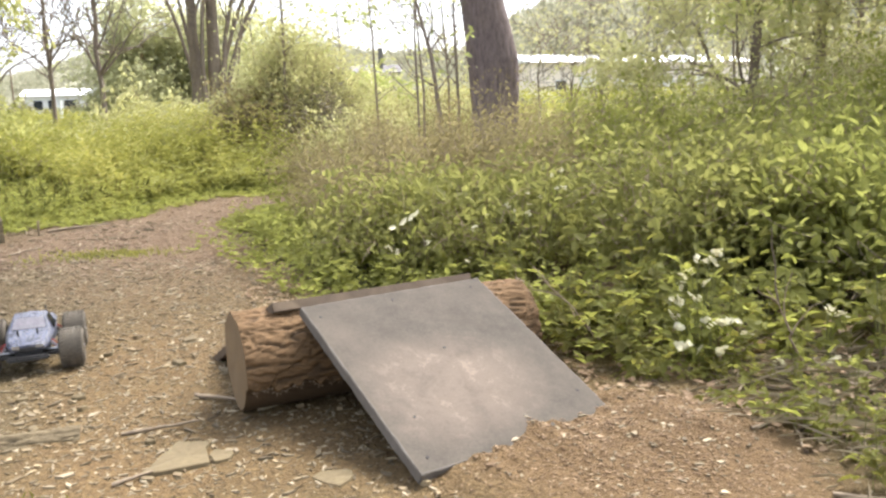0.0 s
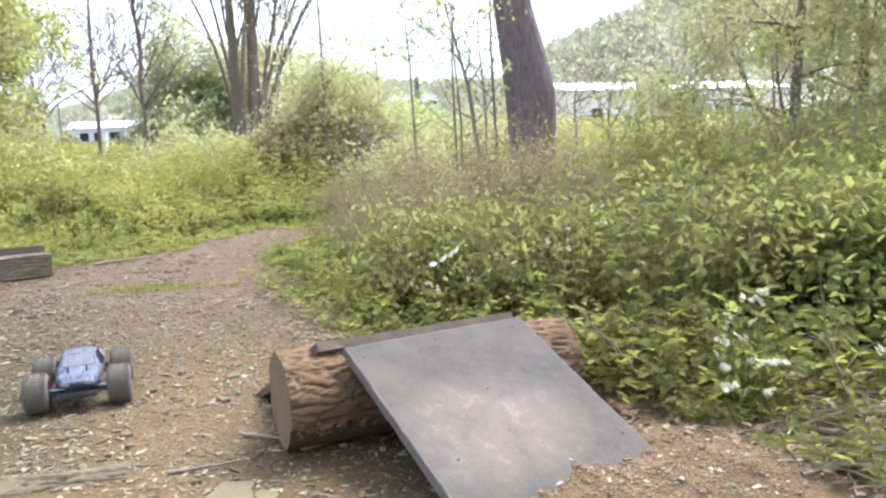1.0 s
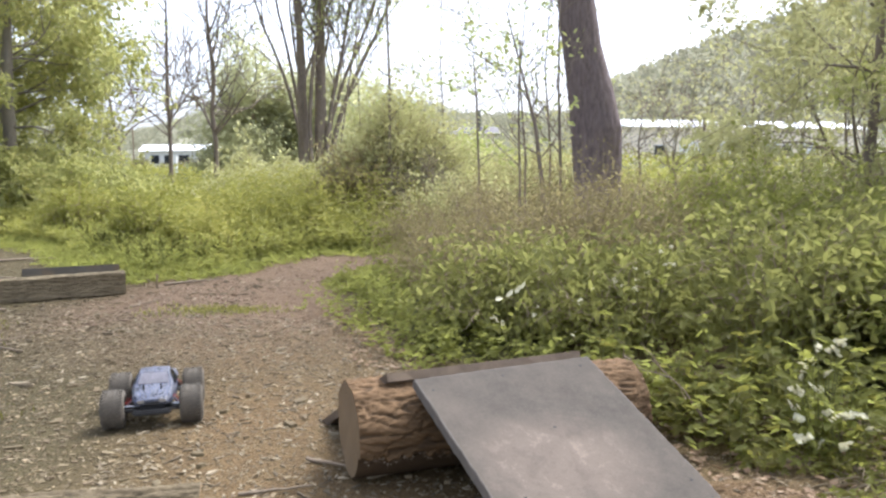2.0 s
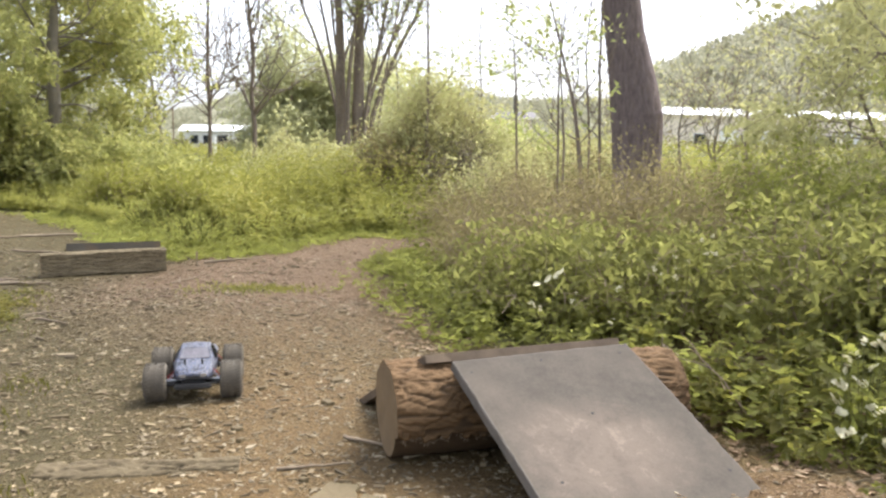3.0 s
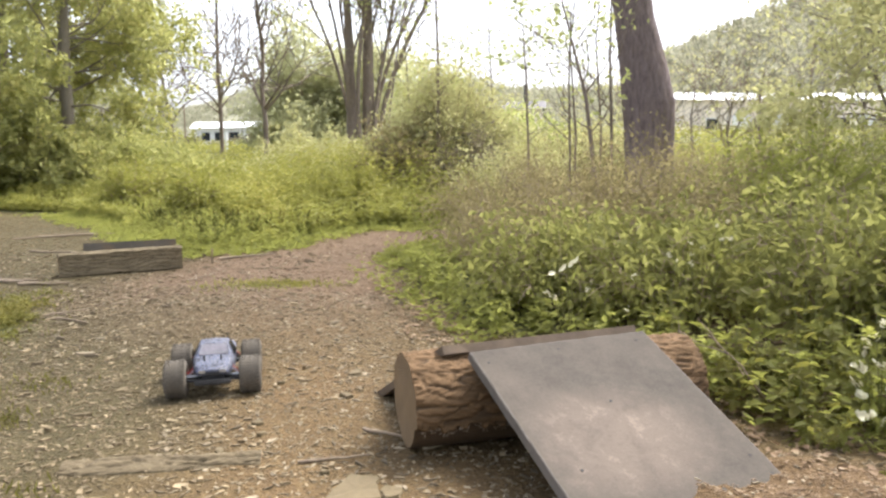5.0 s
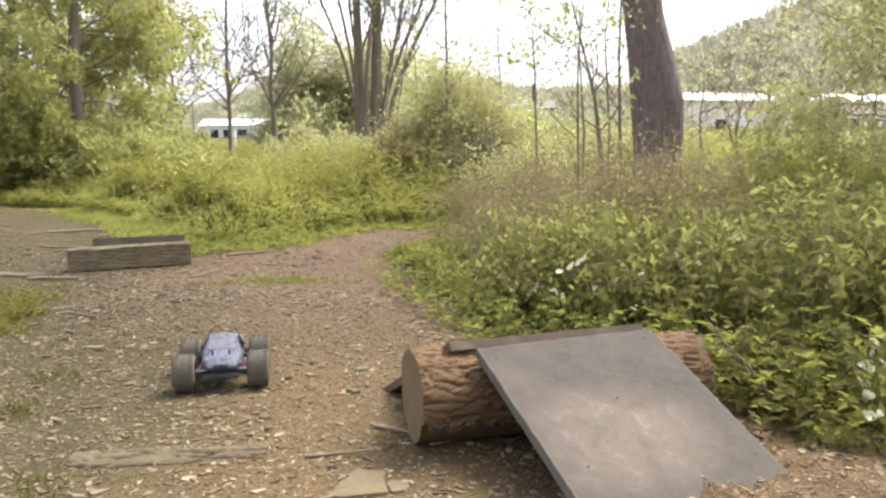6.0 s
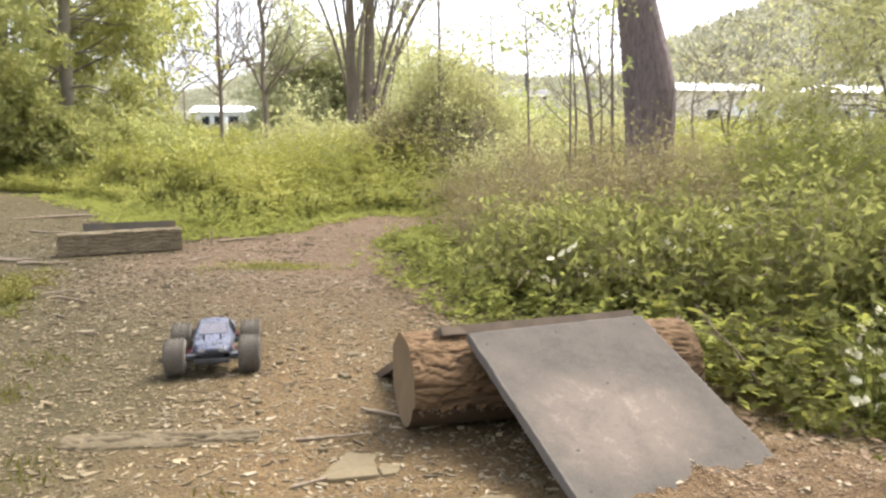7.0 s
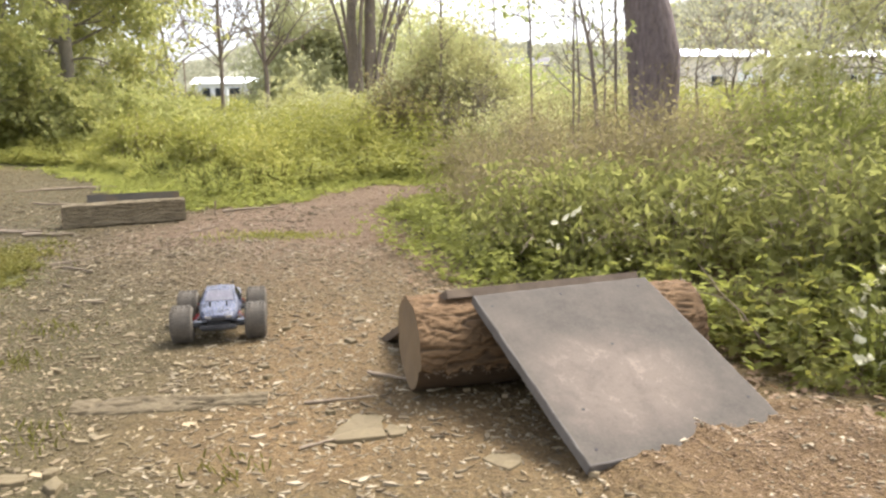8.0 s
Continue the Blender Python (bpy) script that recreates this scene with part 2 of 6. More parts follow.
def cutwood_mat():
    """Sawn log end: rings and radial checks, greyed."""
    m, n, l, out = nodes_of("cut_wood")
    tc = n.new("ShaderNodeTexCoord")
    mp = n.new("ShaderNodeMapping")
    mp.inputs["Scale"].default_value = (0.0, 1.0, 1.0)
    l.new(tc.outputs["Object"], mp.inputs["Vector"])
    wv = n.new("ShaderNodeTexWave")
    wv.wave_type, wv.rings_direction = "RINGS", "SPHERICAL"
    wv.inputs["Scale"].default_value, wv.inputs["Distortion"].default_value, wv.inputs["Detail"].default_value = 38.0, 3.0, 3.0
    l.new(mp.outputs[0], wv.inputs["Vector"])
    ns = noise_tex(n, l, tc.outputs["Object"], 14.0, 5, 0.6)
    r = ramp(n, [(0.0, (0.161, 0.105, 0.0492)), (1.0, (0.198, 0.131, 0.0625))])
    l.new(wv.outputs[1], r.inputs[0])
    r2 = ramp(n, [(0.3, (0.8, 0.8, 0.8)), (0.7, (1.1, 1.1, 1.1))])
    l.new(ns.outputs[0], r2.inputs[0])
    col = mix_rgb(n, l, 0.8, r.outputs[0], r2.outputs[0], "MULTIPLY")
    b = n.new("ShaderNodeBsdfPrincipled")
    b.inputs["Roughness"].default_value = 0.9
    l.new(col, b.inputs["Base Color"])
    bp = n.new("ShaderNodeBump")
    bp.inputs["Strength"].default_value, bp.inputs["Distance"].default_value = 0.5, 0.003
    l.new(wv.outputs[1], bp.inputs["Height"])
    l.new(bp.outputs[0], b.inputs["Normal"])
    l.new(b.outputs[0], out.inputs["Surface"])
    return m


def livery_mat():
    """Truck shell: navy and black film with pale blue slashes."""
    m, n, l, out = nodes_of("truck_livery")
    tc = n.new("ShaderNodeTexCoord")
    ns = noise_tex(n, l, tc.outputs["Object"], 30.0, 3, 0.6, (0.45, 1.2, 1.0))
    ns.inputs["Distortion"].default_value = 1.2
    r = ramp(n, [(0.34, (0.014, 0.015, 0.02)), (0.42, (0.05, 0.055, 0.075)), (0.46, (0.14, 0.14, 0.15)), (0.5, (0.045, 0.06, 0.13)), (0.53, (0.2, 0.195, 0.2)), (0.56, (0.02, 0.023, 0.035)), (0.62, (0.07, 0.075, 0.095)), (0.66, (0.2, 0.19, 0.2)), (0.7, (0.014, 0.014, 0.018))])
    l.new(ns.outputs[0], r.inputs[0])
    b = n.new("ShaderNodeBsdfPrincipled")
    b.inputs["Roughness"].default_value = 0.45
    b.inputs["Specular IOR Level"].default_value = 0.25
    l.new(r.outputs[0], b.inputs["Base Color"])
    l.new(b.outputs[0], out.inputs["Surface"])
    return m


def glass_mat(name):
    m, n, l, out = nodes_of(name)
    b = n.new("ShaderNodeBsdfPrincipled")
    b.inputs["Base Color"].default_value = (0.02, 0.025, 0.03, 1)
    b.inputs["Roughness"].default_value = 0.08
    l.new(b.outputs[0], out.inputs["Surface"])
    return m


EARTH = ground_mat()
BOARD = board_mat()
BOARD_DARK = rough_mat("dark_board", [(0.3, (0.052, 0.045, 0.033)), (0.7, (0.095, 0.081, 0.059))], 6, 90, 0.8, 0.3, 0.003, stain=(7, 0.5, 0.75, (0.111, 0.079, 0.0438)))
BARK_PINE = bark_mat("orange_brown_bark", (0.05, 0.034, 0.02), (0.1, 0.06, 0.028), (0.175, 0.108, 0.053))
BARK_GREY = bark_mat("grey_brown_bark", (0.07, 0.056, 0.034), (0.125, 0.099, 0.058), (0.215, 0.172, 0.105))
BARK_WORN = bark_mat("worn_sunken_wood", (0.055, 0.042, 0.024), (0.1, 0.077, 0.044), (0.165, 0.13, 0.076))
CLOD_DULL = rough_mat("olive_clods", [(0.15, (0.085, 0.063, 0.03)), (0.5, (0.123, 0.093, 0.047)), (0.9, (0.21, 0.163, 0.09))], 14, 90, 0.92, 0.5, 0.004, island=0.6)
GRASS_DULL = leaf_mat("olive_grass", [(0.05, (0.117, 0.113, 0.0202)), (0.5, (0.153, 0.144, 0.0248)), (1, (0.235, 0.195, 0.0491))], 0.35)
SCREW = rough_mat("rusty_screw_holes", [(0.3, (0.012, 0.011, 0.010)), (0.7, (0.03, 0.026, 0.022))], 60, 200, 0.7, 0.0)
BOARD_DUSTY = rough_mat("dusty_dark_board", [(0.3, (0.082, 0.061, 0.042)), (0.7, (0.135, 0.102, 0.071))], 6, 90, 0.85, 0.3, 0.003, stain=(9, 0.45, 0.7, (0.148, 0.11, 0.0731)), spec=0.15)
LEAF_DULL = leaf_mat("dull_grey_leaves", [(0.05, (0.142, 0.123, 0.0767)), (0.5, (0.18, 0.157, 0.0968)), (1, (0.268, 0.228, 0.139))], 0.35)
LEAF_BRIGHT = leaf_mat("bright_weed_leaves", [(0.05, (0.1858, 0.1911, 0.0420)), (0.5, (0.1999, 0.2066, 0.0436)), (0.9, (0.2394, 0.2380, 0.0546)), (1, (0.2595, 0.2527, 0.0697))], 0.7, by_object=True)
LEAF_FRESH = leaf_mat("fresh_green_leaves", [(0.05, (0.2500, 0.2582, 0.0691)), (0.45, (0.2617, 0.2720, 0.0712)), (0.8, (0.2975, 0.3028, 0.0827)), (1, (0.3225, 0.3214, 0.0990))], 0.7)
CLOD_RED = rough_mat("red_brown_clods", [(0.15, (0.118, 0.0767, 0.0452)), (0.5, (0.174, 0.122, 0.0748)), (0.9, (0.365, 0.275, 0.178))], 14, 90, 0.92, 0.5, 0.004, island=0.6)
BARK_DARK = bark_mat("dark_trunk_bark", (0.0912, 0.0698, 0.0668), (0.148, 0.116, 0.111), (0.261, 0.207, 0.193), along=(1.64, 1.48, 0.37))
BARK_TREE = rough_mat("tree_bark", [(0.3, (0.107, 0.0833, 0.064)), (0.7, (0.286, 0.228, 0.178))], 4, 30, 0.9, 0.6, 0.02, (1, 1, 0.3))
TWIG = rough_mat("twig_bark", [(0.3, (0.158, 0.118, 0.0792)), (0.7, (0.43, 0.339, 0.226))], 10, 60, 0.9, 0.0)
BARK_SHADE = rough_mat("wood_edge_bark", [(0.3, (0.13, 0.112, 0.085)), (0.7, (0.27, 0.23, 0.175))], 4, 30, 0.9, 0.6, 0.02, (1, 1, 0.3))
CUT = cutwood_mat()
FIBRE = leaf_mat("torn_bark_fibres", [(0.1, (0.0910, 0.0630, 0.0385)), (0.5, (0.1470, 0.1085, 0.0700)), (0.95, (0.2310, 0.1820, 0.1260))], 0.1, 0.9)
CHIP_ORANGE = rough_mat("sawdust_chips", [(0.15, (0.105, 0.064, 0.0304)), (0.5, (0.155, 0.1, 0.0502)), (0.9, (0.252, 0.176, 0.103))], 12, 90, 0.85, 0.2, 0.003, island=0.9)
STRAW = leaf_mat("dry_straw", [(0.1, (0.11, 0.085, 0.05)), (0.5, (0.24, 0.195, 0.12)), (0.95, (0.42, 0.36, 0.25))], 0.1, 0.8)
CHIP_SINGLE = leaf_mat("loose_wood_chip", [(0.1, (0.118, 0.0876, 0.047)), (0.5, (0.151, 0.118, 0.0665)), (0.95, (0.27, 0.222, 0.138))], 0.0, 0.85, by_object=True)
CLOD = rough_mat("earth_clods", [(0.15, (0.111, 0.0806, 0.0434)), (0.5, (0.17, 0.127, 0.0689)), (0.9, (0.331, 0.256, 0.146))], 14, 90, 0.92, 0.5, 0.004, island=0.6)
CHIP = rough_mat("wood_chips", [(0.15, (0.105, 0.08, 0.045)), (0.4, (0.15, 0.116, 0.066)), (0.65, (0.2, 0.158, 0.096)), (0.9, (0.33, 0.272, 0.175))], 12, 90, 0.85, 0.2, 0.003, island=0.9)
STONE = rough_mat("pale_stone", [(0.3, (0.0959, 0.0715, 0.0343)), (0.7, (0.15, 0.114, 0.0567))], 9, 80, 0.85, 0.5, 0.006)
STICK = rough_mat("dry_sticks", [(0.25, (0.0933, 0.0684, 0.0435)), (0.7, (0.28, 0.217, 0.145))], 10, 80, 0.85, 0.3, 0.003, island=0.5)
DEADLEAF = leaf_mat("dead_leaves", [(0.1, (0.114, 0.0701, 0.0395)), (0.5, (0.245, 0.167, 0.0964)), (0.9, (0.404, 0.315, 0.211))], 0.15, 0.8)
LEAF_SHRUB = leaf_mat("shrub_leaves", [(0.05, (0.2368, 0.2347, 0.0713)), (0.4, (0.2467, 0.2469, 0.0737)), (0.75, (0.2821, 0.2761, 0.0847)), (1, (0.3204, 0.3028, 0.1049))], 0.7)
LEAF_WEED = leaf_mat("weed_leaves", [(0.05, (0.2301, 0.2381, 0.0577)), (0.45, (0.2399, 0.2508, 0.0593)), (0.8, (0.2761, 0.2796, 0.0679)), (1, (0.3029, 0.2985, 0.0842))], 0.7)
LEAF_MEADOW = leaf_mat("meadow_weeds", [(0.05, (0.229, 0.227, 0.0547)), (0.45, (0.274, 0.274, 0.0623)), (0.8, (0.397, 0.375, 0.0976)), (1, (0.468, 0.415, 0.159))], 0.45)
LEAF_TREE = leaf_mat("spring_tree_leaves", [(0.05, (0.324, 0.353, 0.125)), (0.45, (0.393, 0.428, 0.144)), (0.8, (0.606, 0.606, 0.228)), (1, (0.668, 0.661, 0.265))], 0.45)
LEAF_WOOD = leaf_mat("wood_edge_leaves", [(0.05, (0.3070, 0.3132, 0.1132)), (0.45, (0.3567, 0.3636, 0.1270)), (0.8, (0.5075, 0.4833, 0.1831))], 0.6)
LEAF_BRUSH = leaf_mat("thin_brush_leaves", [(0.05, (0.2480, 0.2090, 0.0966)), (0.5, (0.2810, 0.2370, 0.1086)), (1, (0.3330, 0.2770, 0.1398))], 0.65)
LEAF_DARK = leaf_mat("dull_tree_leaves", [(0.05, (0.377, 0.373, 0.209)), (0.5, (0.460, 0.462, 0.255)), (1, (0.552, 0.541, 0.319))], 0.7)
# far canopy greyed and paled: distance haze mixed into the leaf colour
LEAF_HILL_HAZE = leaf_mat("hill_canopy_haze", [(0.05, (0.2698, 0.2745, 0.1859)), (0.5, (0.3591, 0.3515, 0.2418)), (1.0, (0.4845, 0.4550, 0.3419))], 0.4, 0.9)
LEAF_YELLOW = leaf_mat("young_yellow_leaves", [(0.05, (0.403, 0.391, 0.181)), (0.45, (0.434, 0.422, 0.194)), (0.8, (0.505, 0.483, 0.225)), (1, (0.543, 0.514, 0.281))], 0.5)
GRASS = leaf_mat("grass_blades", [(0.05, (0.101, 0.0965, 0.0209)), (0.5, (0.119, 0.117, 0.0212)), (0.9, (0.183, 0.156, 0.043)), (1, (0.212, 0.163, 0.0705))], 0.35)
LEAF_SINGLE = leaf_mat("single_weed_leaves", [(0.05, (0.1281, 0.1235, 0.0258)), (0.45, (0.1371, 0.1322, 0.0270)), (0.8, (0.1691, 0.1571, 0.0330)), (1, (0.1914, 0.1696, 0.0446))], 0.7, by_object=True)
TWIG_GREEN = rough_mat("green_stalk", [(0.3, (0.0919, 0.0992, 0.0251)), (0.7, (0.184, 0.179, 0.0501))], 10, 60, 0.8, 0.0)
PETAL = leaf_mat("white_petals", [(0.1, (0.5280, 0.4984, 0.3243)), (0.6, (0.6688, 0.6336, 0.4416))], 0.3, 0.6)
RUBBER = rough_mat("dusty_tyre_rubber", [(0.3, (0.05, 0.043, 0.033)), (0.7, (0.135, 0.112, 0.08))], 18, 140, 0.85, 0.3, 0.002)
PLASTIC = rough_mat("black_plastic", [(0.3, (0.012, 0.012, 0.013)), (0.7, (0.04, 0.038, 0.036))], 25, 150, 0.5, 0.1, 0.001)
METAL = rough_mat("dull_steel", [(0.3, (0.35, 0.35, 0.36)), (0.7, (0.55, 0.55, 0.56))], 30, 200, 0.35, 0.05, 0.001, metal=1.0)
RED_PLASTIC = rough_mat("red_plastic", [(0.3, (0.3, 0.03, 0.03)), (0.7, (0.42, 0.05, 0.045))], 30, 150, 0.45, 0.0)
LIVERY = livery_mat()
GLASS_DARK = glass_mat("smoked_glass")
# pale base colour stands in for the windscreen's reflection
SCREEN_REFLECTION = rough_mat("windscreen_reflection", [(0.3, (0.2, 0.19, 0.21)), (0.7, (0.36, 0.34, 0.36))], 25, 120, 0.25, 0.0)
WHITE_PAINT = rough_mat("white_painted_siding", [(0.3, (0.68, 0.68, 0.66)), (0.7, (0.8, 0.8, 0.78))], 0.6, 8, 0.6, 0.1, 0.01)
TAN_WALL = rough_mat("tan_wall", [(0.3, (0.74, 0.65, 0.53)), (0.7, (0.88, 0.79, 0.66))], 0.5, 6, 0.8, 0.2, 0.02)
ROOF_WHITE = rough_mat("white_metal_roof", [(0.3, (0.7, 0.71, 0.72)), (0.7, (0.82, 0.83, 0.84))], 0.4, 5, 0.4, 0.1, 0.02)
ROOF_GREY = rough_mat("grey_shingles", [(0.3, (0.102, 0.095, 0.0914)), (0.7, (0.176, 0.164, 0.153))], 0.8, 9, 0.85, 0.3, 0.02)


# ---------------------------------------------------------------- mesh builders
def fast_mesh(name, V, F, smooth=False):
    """A mesh from an array of points and an array of faces, all with as many corners."""
    V, F = np.asarray(V, dtype=np.float32), np.asarray(F, dtype=np.int32)
    me = bpy.data.meshes.new(name)
    k = F.shape[1]
    me.vertices.add(len(V))
    me.vertices.foreach_set("co", V.ravel())
    me.loops.add(F.size)
    me.loops.foreach_set("vertex_index", F.ravel())
    me.polygons.add(len(F))
    me.polygons.foreach_set("loop_start", np.arange(0, F.size, k, dtype=np.int32))
    me.polygons.foreach_set("loop_total", np.full(len(F), k, dtype=np.int32))
    me.polygons.foreach_set("use_smooth", np.full(len(F), smooth, dtype=bool))
    me.update(calc_edges=True)
    return me


def part(name, shape, material, parent=None, label="", m=None):
    """Links a bmesh or a mesh as one object under a thing or a part."""
    if isinstance(shape, bmesh.types.BMesh):
        me = bpy.data.meshes.new(name)
        shape.to_mesh(me)
        shape.free()
    else:
        me = shape
    if not me.materials:
        me.materials.append(material)
    ob = new(name, me)
    if parent:
        ob.parent = parent
    if m is not None:
        ob.matrix_basis = m
    if label:
        tagged(ob, label)
    return ob


def thing(name, m, label, category, group="", kind=""):
    ob = new(name)
    ob.empty_display_size = 0.1
    ob.matrix_basis = m
    return tagged(ob, label, category, group, kind)


def unit(a):
    return a / np.maximum(np.linalg.norm(a, axis=-1, keepdims=True), 1e-9)


def leaf_mesh(name, C, D, N, L, W, detail=1, fold=0.18, droop=0.15):
    """Leaves: base C, way D, upper side N, length L, width W; folded along the rib."""
    D = unit(D)
    S = unit(np.cross(D, N))
    N = np.cross(S, D)
    L, W = L[:, None], W[:, None]
    n = len(C)
    tip = C + D * L - N * L * droop
    if detail == 1:
        a = C + D * L * 0.45 - S * W * 0.5 + N * W * fold
        b = C + D * L * 0.45 + S * W * 0.5 + N * W * fold
        V = np.stack([C, a, tip, b], 1).reshape(-1, 3)
        i = np.arange(n)[:, None] * 4
        F = np.concatenate([i + [[0, 2, 1]], i + [[0, 3, 2]]], 0)
    else:
        a1 = C + D * L * 0.27 - S * W * 0.46 + N * W * fold
        a2 = C + D * L * 0.66 - S * W * 0.42 + N * W * fold * 0.6 - N * L * droop * 0.3
        b1 = C + D * L * 0.27 + S * W * 0.46 + N * W * fold
        b2 = C + D * L * 0.66 + S * W * 0.42 + N * W * fold * 0.6 - N * L * droop * 0.3
        V = np.stack([C, a1, a2, tip, b2, b1], 1).reshape(-1, 3)
        i = np.arange(n)[:, None] * 6
        F = np.concatenate([i + [[0, 3, 2, 1]], i + [[0, 5, 4, 3]]], 0)
    return fast_mesh(name, V, F)


def tubes_mesh(name, lines, sides=5):
    """Tapered tubes along polylines: a list of (points, radii)."""
    V, F, at = [], [], 0
    ang = np.linspace(0, 2 * np.pi, sides, endpoint=False)
    for P, R in lines:
        P, R = np.asarray(P, float), np.asarray(R, float)
        k = len(P)
        T = unit(np.gradient(P, axis=0))
        ref = np.array([1.0, 0, 0]) if abs(T[0][0]) < 0.8 else np.array([0, 1.0, 0])
        A = unit(np.cross(T, ref))
        B = np.cross(T, A)
        ring = P[:, None] + R[:, None, None] * (A[:, None] * np.cos(ang)[None, :, None] + B[:, None] * np.sin(ang)[None, :, None])
        V.append(ring.reshape(-1, 3))
        i = np.arange(k - 1)[:, None] * sides + at
        j = np.arange(sides)[None]
        jn = (j + 1) % sides
        F.append(np.stack([i + j, i + jn, i + sides + jn, i + sides + j], -1).reshape(-1, 4))
        at += k * sides
    return fast_mesh(name, np.concatenate(V), np.concatenate(F), True)


def box_bm(sx, sy, sz, bevel=0.0, at=(0, 0, 0), segs=2):
    bm = bmesh.new()
    bmesh.ops.create_cube(bm, size=1)
    bmesh.ops.scale(bm, vec=(sx, sy, sz), verts=bm.verts)
    if bevel:
        bmesh.ops.bevel(bm, geom=bm.edges[:], offset=bevel, segments=segs, affect="EDGES")
    bmesh.ops.translate(bm, vec=at, verts=bm.verts)
    return bm


def cyl_bm(r, length, segs=20, axis="Z", r2=None, at=(0, 0, 0)):
    bm = bmesh.new()
    bmesh.ops.create_cone(bm, cap_ends=True, segments=segs, radius1=r, radius2=r if r2 is None else r2, depth=length)
    if axis == "X":
        bmesh.ops.rotate(bm, matrix=Matrix.Rotation(radians(90), 3, "Y"), verts=bm.verts)
    elif axis == "Y":
        bmesh.ops.rotate(bm, matrix=Matrix.Rotation(radians(90), 3, "X"), verts=bm.verts)
    bmesh.ops.translate(bm, vec=at, verts=bm.verts)
    return bm


def rod_bm(a, b, r, segs=8):
    a, b = Vector(a), Vector(b)
    bm = cyl_bm(r, (b - a).length, segs)
    bmesh.ops.transform(bm, matrix=Matrix.Translation((a + b) / 2) @ (b - a).to_track_quat("Z", "Y").to_matrix().to_4x4(), verts=bm.verts)
    return bm


# ---------------------------------------------------------------- ground
def poly_mask(X, Y, poly):
    """Signed: how far inside a polygon each point lies (metres, about)."""
    inside = np.zeros(X.shape, bool)
    dist = np.full(X.shape, 1e9)
    n = len(poly)
    for k in range(n):
        (x0, y0), (x1, y1) = poly[k], poly[(k + 1) % n]
        cross = ((y0 > Y) != (y1 > Y)) & (X < (x1 - x0) * (Y - y0) / (y1 - y0 + 1e-12) + x0)
        inside ^= cross
        dx, dy = x1 - x0, y1 - y0
        t = np.clip(((X - x0) * dx + (Y - y0) * dy) / (dx * dx + dy * dy), 0, 1)
        dist = np.minimum(dist, np.hypot(X - x0 - t * dx, Y - y0 - t * dy))
    return np.where(inside, dist, -dist)


# the bare, trodden earth: clearing, the path ahead and its branch to the left
BARE = [(-6, -4), (5, -4), (3.2, 0.6), (1.35, 1.25), (1.0, 1.95), (0.85, 2.25), (0.46, 2.42), (0.26, 2.58), (0.16, 2.84), (-0.05, 3.12), (-0.35, 3.5), (-0.9, 3.8),
        (-1.4, 5.0), (-1.62, 6.1), (-1.6, 7.3), (-0.9, 8.2), (0.3, 8.6), (0.2, 9.1), (-1.4, 8.95), (-2.5, 8.45), (-2.95, 7.5), (-3.1, 6.6), (-3.55, 6.25), (-4.2, 6.6),
        (-4.9, 7.5), (-5.9, 8.7), (-7.8, 10.35), (-9.3, 11.05), (-11, 11.6), (-16, 14.5), (-17, 12.5), (-11, 9.0), (-7.0, 6.0), (-4.7, 4.55), (-3.5, 4.35), (-2.95, 3.7), (-2.75, 3.0), (-3.0, 2.0), (-4.5, 1)]


def sm(a, b, x):
    t = np.clip((x - a) / (b - a), 0, 1)
    return t * t * (3 - 2 * t)


def waves(X, Y, seed, lo, hi, count):
    """Smooth uneven relief: a sum of random waves."""
    r = np.random.default_rng(seed)
    Z = np.zeros_like(X)
    for _ in range(count):
        k = math.exp(r.uniform(math.log(lo), math.log(hi)))
        a = r.uniform(0, 2 * math.pi)
        Z += np.sin(k * (X * math.cos(a) + Y * math.sin(a)) + r.uniform(0, 6.28)) / k
    return Z


def mound(X, Y):
    """The dirt heap beside the ramp and the dirt banked over its foot."""
    a = 0.082 * np.exp(-(((X - 0.45) / 0.27) ** 2 + ((Y - 2.06) / 0.23) ** 2)) * (1 + 0.12 * np.sin(X * 31 + 2) * np.sin(Y * 37))
    b = 0.03 * np.exp(-(((X - 0.14) / 0.22) ** 2 + ((Y - 1.86) / 0.16) ** 2))
    c = 0.004 * np.sin(X * 71 + 1) * np.sin(Y * 83 + X * 20) * np.exp(-(((X - 0.2) / 0.3) ** 2 + ((Y - 1.9) / 0.25) ** 2))
    ux, uy = 0.815, 0.579
    along = (X + 0.175) * ux + (Y - 1.786) * uy
    out = (X + 0.175) * uy - (Y - 1.786) * ux
    crest = np.interp(along, [-0.02, 0.03, 0.1, 0.18, 0.27, 0.315, 0.345, 0.44, 0.53, 0.6, 0.68, 0.8], [0.0, 0.016, 0.034, 0.041, 0.043, 0.047, 0.062, 0.051, 0.047, 0.054, 0.066, 0.04])
    crest = crest + 0.0035 * np.sin(along * 90) + 0.0025 * np.sin(along * 211 + 1)
    bank = crest * (1 - sm(0.06, 0.42, out)) * (1 - sm(0.09, 0.2, -out))
    return np.maximum(a + b, bank) + c


